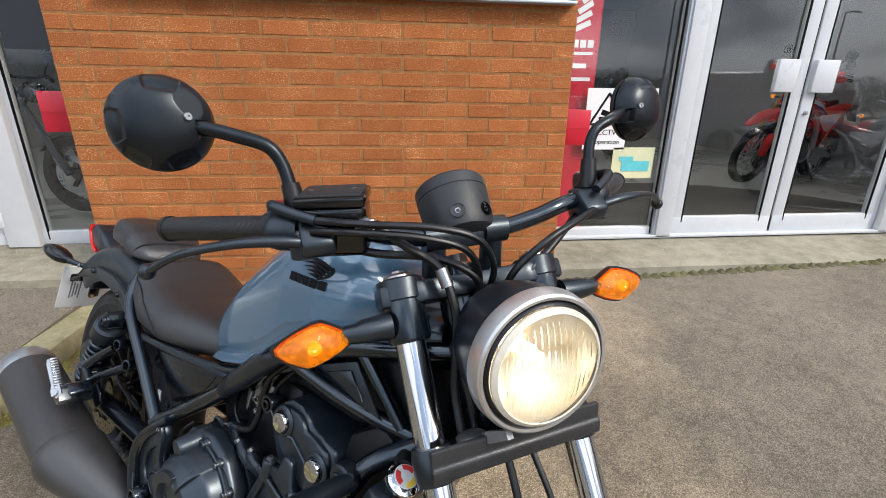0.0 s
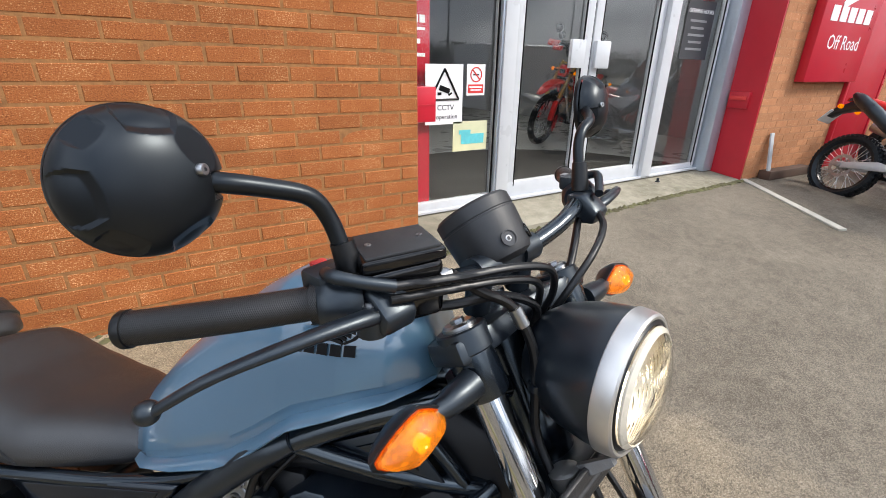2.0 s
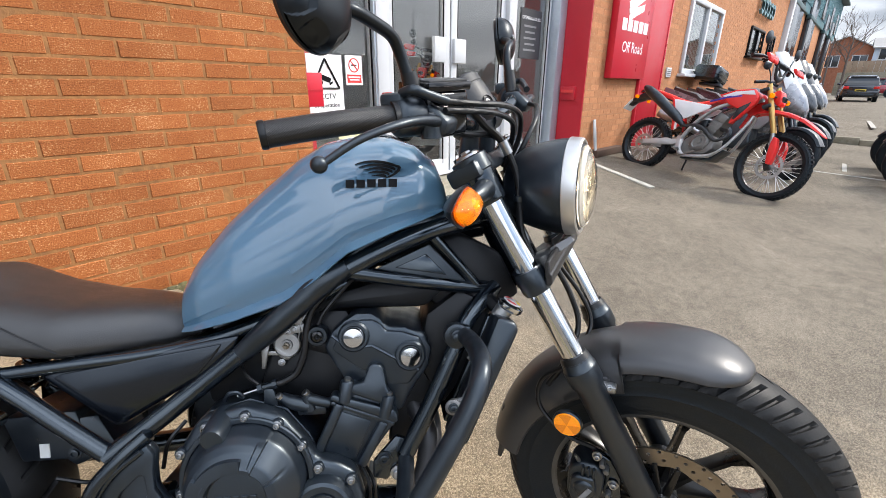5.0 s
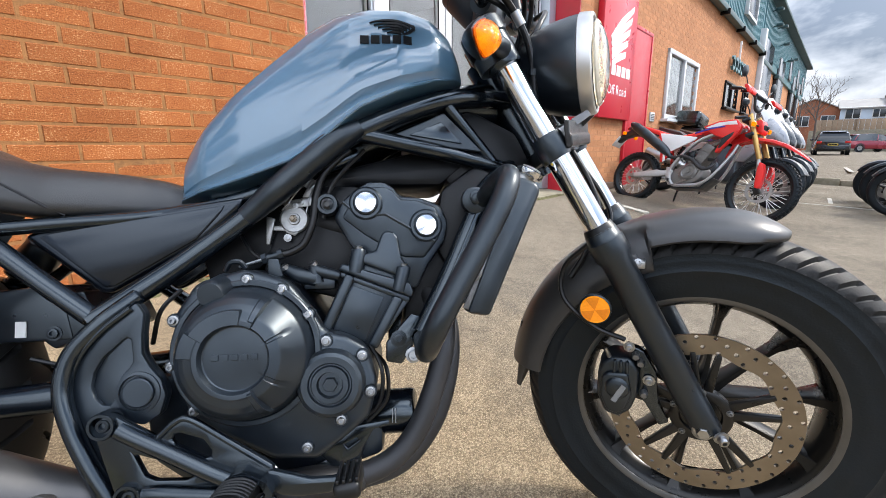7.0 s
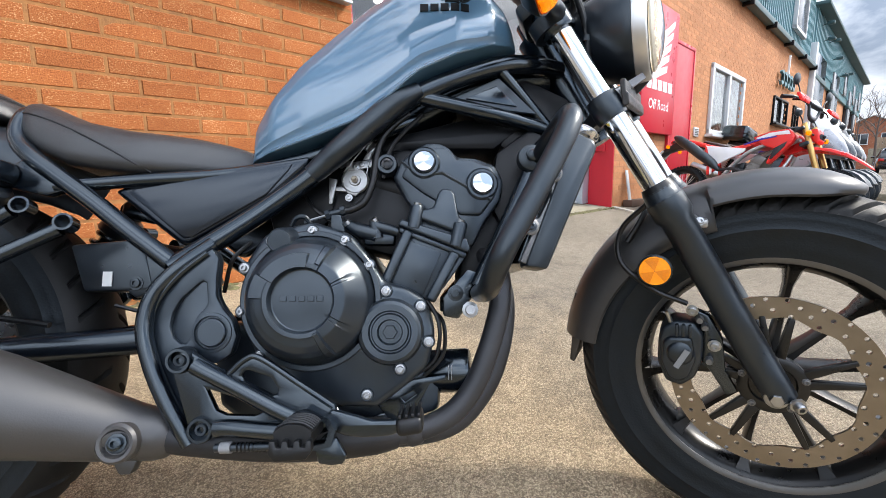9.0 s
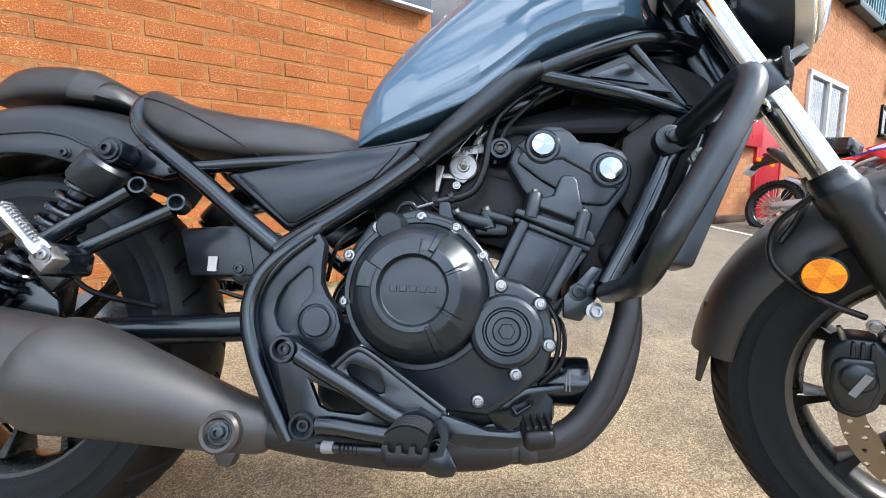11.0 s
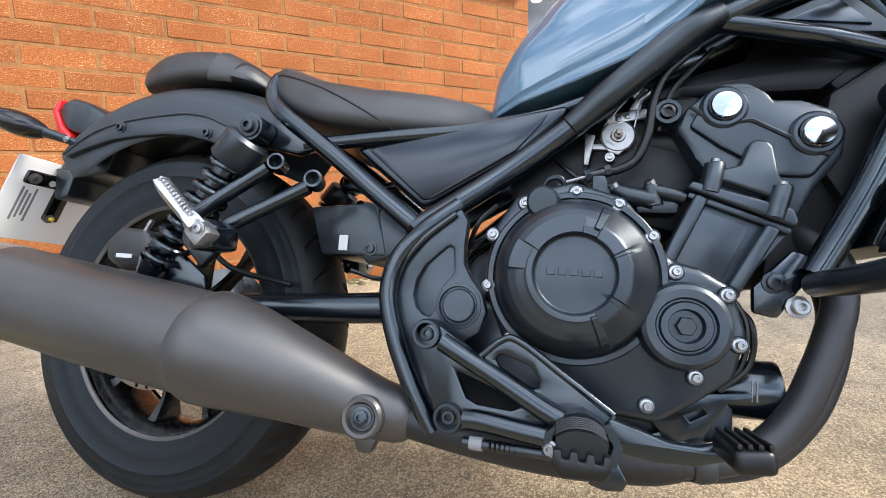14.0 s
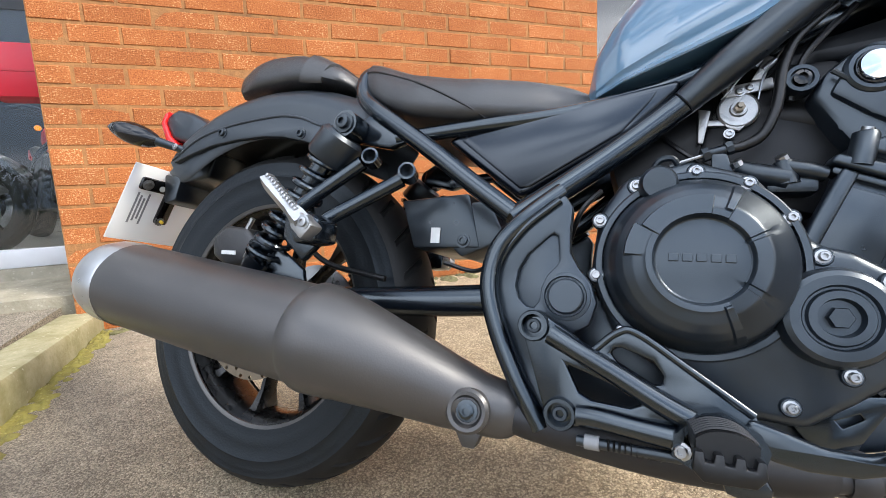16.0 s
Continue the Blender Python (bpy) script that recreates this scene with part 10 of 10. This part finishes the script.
# ---- parked cars ----
def car(m, label, paint, length=4.2, width=1.78, height=1.47, van=False, group="parked cars"):
    c = thing("parked_van" if van else "parked_car", m, label, "van" if van else "car", group)
    L, W, H = length / 2, width / 2, height
    if van:
        prof = [(-L, 0.45, 0.92, 0.95), (-L + 0.04, 0.32, H - 0.05, 0.97), (L - 1.9, 0.30, H, 0.97), (L - 1.2, 0.30, H - 0.12, 0.96), (L - 0.75, 0.30, 1.15, 0.95), (L - 0.1, 0.32, 0.95, 0.90), (L, 0.42, 0.75, 0.82)]
    else:
        prof = [(-L, 0.45, 0.86, 0.86), (-L + 0.06, 0.30, 0.95, 0.93), (-L + 0.5, 0.26, 0.97, 0.98), (0, 0.24, 0.96, 1.0), (L - 1.1, 0.24, 0.92, 0.99), (L - 0.45, 0.28, 0.82, 0.94), (L - 0.08, 0.32, 0.70, 0.86), (L, 0.42, 0.58, 0.78)]
    rings = []
    for x, z0, z1, k in prof:
        w = W * k
        rings.append([(x, -w * 0.92, z0), (x, -w, z0 + 0.12), (x, -w * 0.99, (z0 + z1) / 2), (x, -w * 0.94, z1 - 0.05), (x, -w * 0.82, z1), (x, w * 0.82, z1), (x, w * 0.94, z1 - 0.05), (x, w * 0.99, (z0 + z1) / 2), (x, w, z0 + 0.12), (x, w * 0.92, z0)])
    part("body", loft(rings), paint, c)
    if not van:
        cab = [(-L + 0.10, 0.92, 0.94, 0.84), (-L + 0.34, 0.92, H - 0.13, 0.74), (-L + 0.85, 0.92, H, 0.70), (-0.1, 0.92, H + 0.01, 0.71), (0.45, 0.92, H - 0.08, 0.72), (L - 0.95, 0.90, 0.95, 0.84)]
        part("cabin_glass", loft([[(x, -W * 0.90, z0), (x, -W * k, z1), (x, W * k, z1), (x, W * 0.90, z0)] for x, z0, z1, k in cab]), M_DARKGLASS, c)
        part("roof_panel", loft([[(x, -W * k - 0.01, z1 - 0.02), (x, -W * k * 0.8, z1 + 0.018), (x, W * k * 0.8, z1 + 0.018), (x, W * k + 0.01, z1 - 0.02)] for x, z0, z1, k in cab[1:5]]), paint, c)
        for s in (-1, 1):
            for x0, x1 in ((-L + 0.30, -L + 0.62), (-0.05, 0.04), (0.50, L - 0.92)):
                part("roof_pillar", tube([(x0 if x0 > 0 else x1, s * W * 0.73, H - 0.09), (x1 if x0 > 0 else x0, s * W * 0.885, 0.95)], 0.035, 8), paint, c)
        part("rear_bumper", box((-L + 0.02, 0, 0.52), (0.12, width * 0.9, 0.26), 0.05), paint, c)
        part("bumper_insert", box((-L - 0.03, 0, 0.42), (0.06, width * 0.7, 0.12), 0.02), M_MATT, c)
        part("plate_recess", box((-L - 0.035, 0, 0.66), (0.02, 0.56, 0.14), 0.01), M_MATT, c)
        part("number_plate", box((-L - 0.05, 0, 0.66), (0.012, 0.50, 0.11), 0.003), M_PLATEYELLOW, c)
        part("plate_bars", box((-L - 0.058, 0, 0.66), (0.006, 0.40, 0.05)), M_SIGNBLACK, c, smooth=0)
        part("rear_spoiler", box((-L + 0.40, 0, H - 0.06), (0.30, width * 0.66, 0.03), 0.012), paint, c)
    else:
        part("windscreen", loft([[(x, -W * 0.86, z), (x, W * 0.86, z), (x + 0.03, W * 0.86, z + 0.01), (x + 0.03, -W * 0.86, z + 0.01)] for x, z in ((L - 0.80, 1.20), (L - 1.21, H - 0.22))]), M_DARKGLASS, c)
        for s in (-1, 1):
            part("side_window", box((L - 1.45, s * W * 0.955, 1.42), (0.7, 0.04, 0.5), 0.015), M_DARKGLASS, c)
    for s in (-1, 1):
        part("tail_lamp", box((-L + 0.03, s * W * 0.76, 0.80), (0.12, 0.26, 0.14), 0.03), M_REDLENS, c)
        part("headlamp", box((L - 0.22, s * W * 0.66, 0.70), (0.25, 0.28, 0.12), 0.04), M_LABEL, c)
        part("door_mirror", box((L - 1.25 if not van else L - 1.0, s * (W + 0.08), 1.0), (0.10, 0.18, 0.13), 0.04), paint, c)
        for x in (-L + 0.75, L - 0.82):
            w = new("wheel")
            w.parent = c
            part("tyre", lathe([(0.19, -0.10), (0.28, -0.11), (0.315, -0.08), (0.32, 0), (0.315, 0.08), (0.28, 0.11), (0.19, 0.10)], (x, s * (W - 0.11), 0.32), (0, 1, 0), 28), M_RUBBER, w)
            part("rim", lathe([(0.20, 0.0), (0.19, 0.012), (0.06, 0.004), (0.05, 0.015), (0.0005, 0.015)], (x, s * (W - 0.01), 0.32), (0, s, 0), 20), M_STEEL, w)
            part("arch", lathe([(0.33, 0), (0.38, 0), (0.38, 0.02), (0.33, 0.02)], (x, s * (W - 0.03), 0.32), (0, s, 0), 24, caps=False), M_MATT, w)
    return c


car(pose(37.1, -3.15, ground_z(37, -3), 0, 0, 2), "dark blue hatchback with a yellow rear plate", M_CARDARK, height=1.48, width=1.76)
car(pose(51.5, -6.0, ground_z(51, -6), 0, 0, -58), "dark red hatchback parked by the fence", M_CARRED)
car(pose(40.5, -0.2, ground_z(40, -1), 0, 0, 180), "silver car parked by the building", M_CARSILVER)
car(pose(9.2, -8.2, ground_z(9.2, -8.2), 0, 0, 2), "white panel van parked across the forecourt", M_VAN, 5.2, 1.95, 2.1, van=True)
car(pose(-1.2, -13.0, ground_z(-1.2, -13), 0, 0, 85), "silver car across the forecourt", M_CARSILVER)
car(pose(-5.6, -13.0, ground_z(-5.6, -13), 0, 0, 88), "dark blue car across the forecourt", M_CARDARK)
car(pose(6.2, -13.2, ground_z(6.2, -13), 0, 0, 84), "red car across the forecourt", M_CARRED)

# ---- fence, houses, tree ----
fence = thing("timber_fence", pose(58, -9.0, 2.35), "weathered brown timber fence behind the parked cars", "fence")
for k in range(46):
    part("fence_board", box((0, 6.6 - 0.40 * k, 0.52 + 0.03 * random.random()), (0.03, 0.385, 1.05), 0.006), M_TIMBER, fence)
for k in range(7):
    part("fence_post", box((-0.06, 6.7 - 3.0 * k, 0.52), (0.14, 0.14, 1.15), 0.01), M_TIMBER, fence)
part("retaining_wall", box((0.2, -2.2, -1.1), (0.5, 19.0, 2.3), 0.02), M_CONCRETE, fence)


def house(m, w, d, h, ridge, wall, label, windows):
    """A gabled house, front to -x; ridge along y if its rise is negative."""
    ob = thing("house", m, label, "house", "houses behind the fence")
    r = abs(ridge)
    if ridge > 0:
        body = loft([[(x, -w / 2, 0), (x, -w / 2, h), (x, 0, h + r), (x, w / 2, h), (x, w / 2, 0)] for x in (0, d)])
        roof = [loft([[(x, 0, h + r + 0.10), (x, 0, h + r - 0.02), (x, s * (w / 2 + 0.3), h - 0.2), (x, s * (w / 2 + 0.3), h - 0.08)] for x in (-0.25, d + 0.25)]) for s in (-1, 1)]
    else:
        body = loft([[(0, y, 0), (0, y, h), (d / 2, y, h + r), (d, y, h), (d, y, 0)] for y in (-w / 2, w / 2)])
        roof = [loft([[(d / 2, y, h + r + 0.10), (d / 2, y, h + r - 0.02), (d / 2 + s * (d / 2 + 0.3), y, h - 0.2), (d / 2 + s * (d / 2 + 0.3), y, h - 0.08)] for y in (-w / 2 - 0.2, w / 2 + 0.2)]) for s in (-1, 1)]
    part("wall", body, wall, ob, smooth=0)
    for g in roof:
        part("roof_slope", g, M_SLATE, ob, smooth=0)
    for y, z, ww, hh in windows:
        win = part("window", box((-0.02, y, z), (0.08, ww, hh), 0.01), M_DARKGLASS, ob)
        part("window_frame", join(box((-0.05, y, z + hh / 2), (0.08, ww + 0.1, 0.08)), box((-0.05, y, z - hh / 2), (0.10, ww + 0.2, 0.08)), *[box((-0.05, y + u * ww / 2, z), (0.08, 0.08, hh)) for u in (-1, 0, 1)]), M_WHITE, win, smooth=0)
    return ob


house(pose(76, -1.6, 0.2), 6.9, 12, 5.1, 1.6, M_HOUSE, "brown brick house with a pitched roof", [(1.0, 3.9, 1.4, 1.3), (-1.6, 3.9, 1.4, 1.3)])
house(pose(75, -6.7, 0.2), 4.8, 10, 5.4, -1.2, M_CLADBLUE, "house front clad in pale blue boards", [(1.2, 4.6, 1.4, 1.2), (-1.2, 4.6, 1.2, 1.0)])
house(pose(75, -12.4, 0.2), 7.2, 11, 5.7, -1.7, M_HOUSE, "brown brick house with a grey tiled roof", [(1.8, 4.7, 1.5, 1.3), (-1.0, 4.7, 1.5, 1.3)])
house(pose(76, -21, 0.2), 9, 11, 5.6, 1.8, M_HOUSE, "brown brick house end", [(1.8, 4.6, 1.5, 1.3), (-1.6, 4.6, 1.5, 1.3)])


def bare_tree(x, y, z, h, seed, label):
    rng_t = random.Random(seed)
    ob = thing("bare_tree", pose(x, y, z), label, "tree")
    part("trunk", tube(spline([(0, 0, 0), (0.05, 0.04, h * 0.2), (-0.03, 0.08, h * 0.42), (0.04, 0.02, h * 0.6)], 4), [0.11, 0.085, 0.06, 0.04], 9), M_LEAFTRUNK, ob)
    twigs = []

    def grow(p, d, length, r, depth):
        q = p + d * length
        mid = p.lerp(q, 0.5) + Vector((rng_t.uniform(-1, 1), rng_t.uniform(-1, 1), rng_t.uniform(-0.3, 0.6))) * length * 0.08
        twigs.append(tube([p, mid, q], [r, r * 0.8, r * 0.55], 5 if depth < 2 else 4, caps=False))
        if depth < 4:
            for _ in range(3 if depth < 3 else 4):
                nd = (d + Vector((rng_t.uniform(-1, 1), rng_t.uniform(-1, 1), rng_t.uniform(-0.25, 0.8))) * 0.62).normalized()
                grow(p.lerp(q, rng_t.uniform(0.45, 1.0)), nd, length * rng_t.uniform(0.55, 0.8), r * 0.55, depth + 1)
    for k in range(7):
        a = k * 2.4 + rng_t.random()
        grow(Vector((0, 0.04, h * (0.30 + 0.045 * k))), Vector((math.cos(a) * 0.75, math.sin(a) * 0.75, 0.75)).normalized(), h * 0.20, 0.035, 1)
    part("branches", join(*twigs), M_LEAFTRUNK, ob, kind="stuff")
    return ob


bare_tree(45.5, -2.25, 0.3, 7.0, 4, "thin bare tree behind the parked cars")
bare_tree(56.0, -0.9, 0.5, 8.0, 9, "bare twiggy tree by the far building")


def tree_belt(y, n, seed):
    """A far belt of dark trees: trunks hidden in an uneven mass of small leaf clumps."""
    rng_b = random.Random(seed)
    clumps = []
    for k in range(n):
        x, top = -70 + 150 * k / n + rng_b.uniform(-1, 1), rng_b.uniform(2.6, 4.6)
        for j in range(120):
            c = (x + rng_b.gauss(0, 0.8), y + rng_b.uniform(-1.5, 1.5), top * ((j + 0.6) / 120) ** 0.75)
            r = rng_b.uniform(0.04, 0.17)
            clumps.append(lathe([(0.01, -r), (r, -r * 0.1), (0.01, r)], c, (rng_b.uniform(-0.6, 0.6), rng_b.uniform(-0.6, 0.6), 1), 4, caps=False))
    return join(*clumps)




def street_lamp(x, y, h, arms):
    ob = thing("street_lamp", pose(x, y, ground_z(x, y)), "tall grey street lamp post across the road", "street lamp", "street lamps")
    part("pole", tube([(0, 0, 0), (0, 0, h * 0.5), (0, 0, h)], [0.09, 0.07, 0.05], 10), M_STEEL, ob)
    for s in arms:
        part("arm", tube([(0, 0, h - 0.05), (s * 0.5, 0, h + 0.08), (s * 0.9, 0, h + 0.08)], 0.035, 8), M_STEEL, ob)
        part("lantern", box((s * 1.05, 0, h + 0.07), (0.5, 0.2, 0.11), 0.03), M_MATT, ob)


for x, y, h, arms in ((3.0, -24, 7.2, (-1, 1)), (17.5, -27, 7.6, (-1, 1)), (33.0, -30, 7.4, (1,)), (10.0, -34, 7.0, (-1,))):
    street_lamp(x, y, h, arms)
part("tree_belt", tree_belt(-44, 170, 5), M_HEDGE, kind="stuff", label="dark belt of trees across the road", category="trees", smooth=0)


# ---- bricks, one by one on the near pier ----
def brick_mesh(name, w, h, d, material, wobble):
    rng = random.Random(wobble)
    bm = bmesh.new()
    bmesh.ops.create_cube(bm, size=1)
    bmesh.ops.scale(bm, vec=(w, d, h), verts=bm.verts)
    bmesh.ops.bevel(bm, geom=[e for e in bm.edges if all(v.co.y < 0 for v in e.verts)], offset=0.0035, segments=1, affect="EDGES")
    for v in bm.verts:
        v.co += Vector((rng.uniform(-1, 1), rng.uniform(-0.6, 0.6), rng.uniform(-1, 1))) * 0.0012
    me = bpy.data.meshes.new(name)
    bm.to_mesh(me)
    bm.free()
    me.materials.append(material)
    return me


meshes = {}
rng = random.Random(7)


def near_brick(x0, x1, z, parent, variant):
    key = (round(x1 - x0, 3), variant)
    if key not in meshes:
        meshes[key] = brick_mesh("brick", x1 - x0, COURSE - JOINT, 0.09, M_BRICK, variant)
    ob = new("brick", meshes[key])
    ob.parent = parent
    ob.rotation_euler = (rng.uniform(-0.014, 0.014), rng.uniform(-0.003, 0.003), rng.uniform(-0.007, 0.007))
    ob.location = ((x0 + x1) / 2, 0.045 + rng.uniform(-0.0012, 0.0020), z)


def course_cuts(r, left, right):
    """Joints along a course, from the right-hand end to the left."""
    first = 0.1143 if r % 2 == 0 else 0.2286
    cuts, x = [right], right - first
    while x > left + 0.16:
        cuts.append(x)
        x -= BRICK
    if r % 2 and x > left - 0.02:
        cuts.append(left + 0.115)
    cuts.append(left)
    return cuts


bulk_v, bulk_f = [], []


def bulk_brick(x0, x1, z, h, y0, y1):
    k = len(bulk_v)
    b = 0.003
    for x, zz, y in ((x0, z - h / 2, y1), (x1, z - h / 2, y1), (x1, z + h / 2, y1), (x0, z + h / 2, y1), (x0 + b, z - h / 2 + b, y0), (x1 - b, z - h / 2 + b, y0), (x1 - b, z + h / 2 - b, y0), (x0 + b, z + h / 2 - b, y0)):
        bulk_v.append((x, y, zz))
    bulk_f.extend([tuple(i + k for i in q) for q in ((4, 5, 6, 7), (0, 1, 5, 4), (1, 2, 6, 5), (2, 3, 7, 6), (3, 0, 4, 7))])


for r in range(-3, 19):
    cuts = course_cuts(r, PIER_L, 0.0)
    for a, b in zip(cuts[1:], cuts):
        near_brick(a + JOINT / 2, b - JOINT / 2, DATUM - COURSE * (r + 0.5), wall_pier, rng.randrange(4))
for r in list(range(-34, -3)) + [19]:
    cuts = course_cuts(r, PIER_L, 0.0)
    for a, b in zip(cuts[1:], cuts):
        bulk_brick(a + JOINT / 2, b - JOINT / 2, DATUM - COURSE * (r + 0.5), COURSE - JOINT, 0.0, 0.09)
part("bricks", (bulk_v, bulk_f), M_BRICK, wall_pier, kind="stuff", label="orange bricks", smooth=0)
bulk_v, bulk_f = [], []
holes = [(0.48, 1.64, 1.16, 2.80), (1.64, 2.56, 0.1, 2.50), (3.53, 5.70, 1.25, 2.50), (8.6, 10.4, 1.77, 2.50), (11.3, 12.2, 1.77, 2.50)]
for r in range(-31, 18):
    z = DATUM - COURSE * (r + 0.5)
    cuts = course_cuts(r, 0.0, 13.42)
    for a, b in zip(cuts[1:], cuts):
        if any(a > h[0] - 0.03 and b < h[1] + 0.03 and h[2] < z < h[3] for h in holes):
            continue
        bulk_brick(a + JOINT / 2, b - JOINT / 2, z, COURSE - JOINT, 0.0, 0.03)
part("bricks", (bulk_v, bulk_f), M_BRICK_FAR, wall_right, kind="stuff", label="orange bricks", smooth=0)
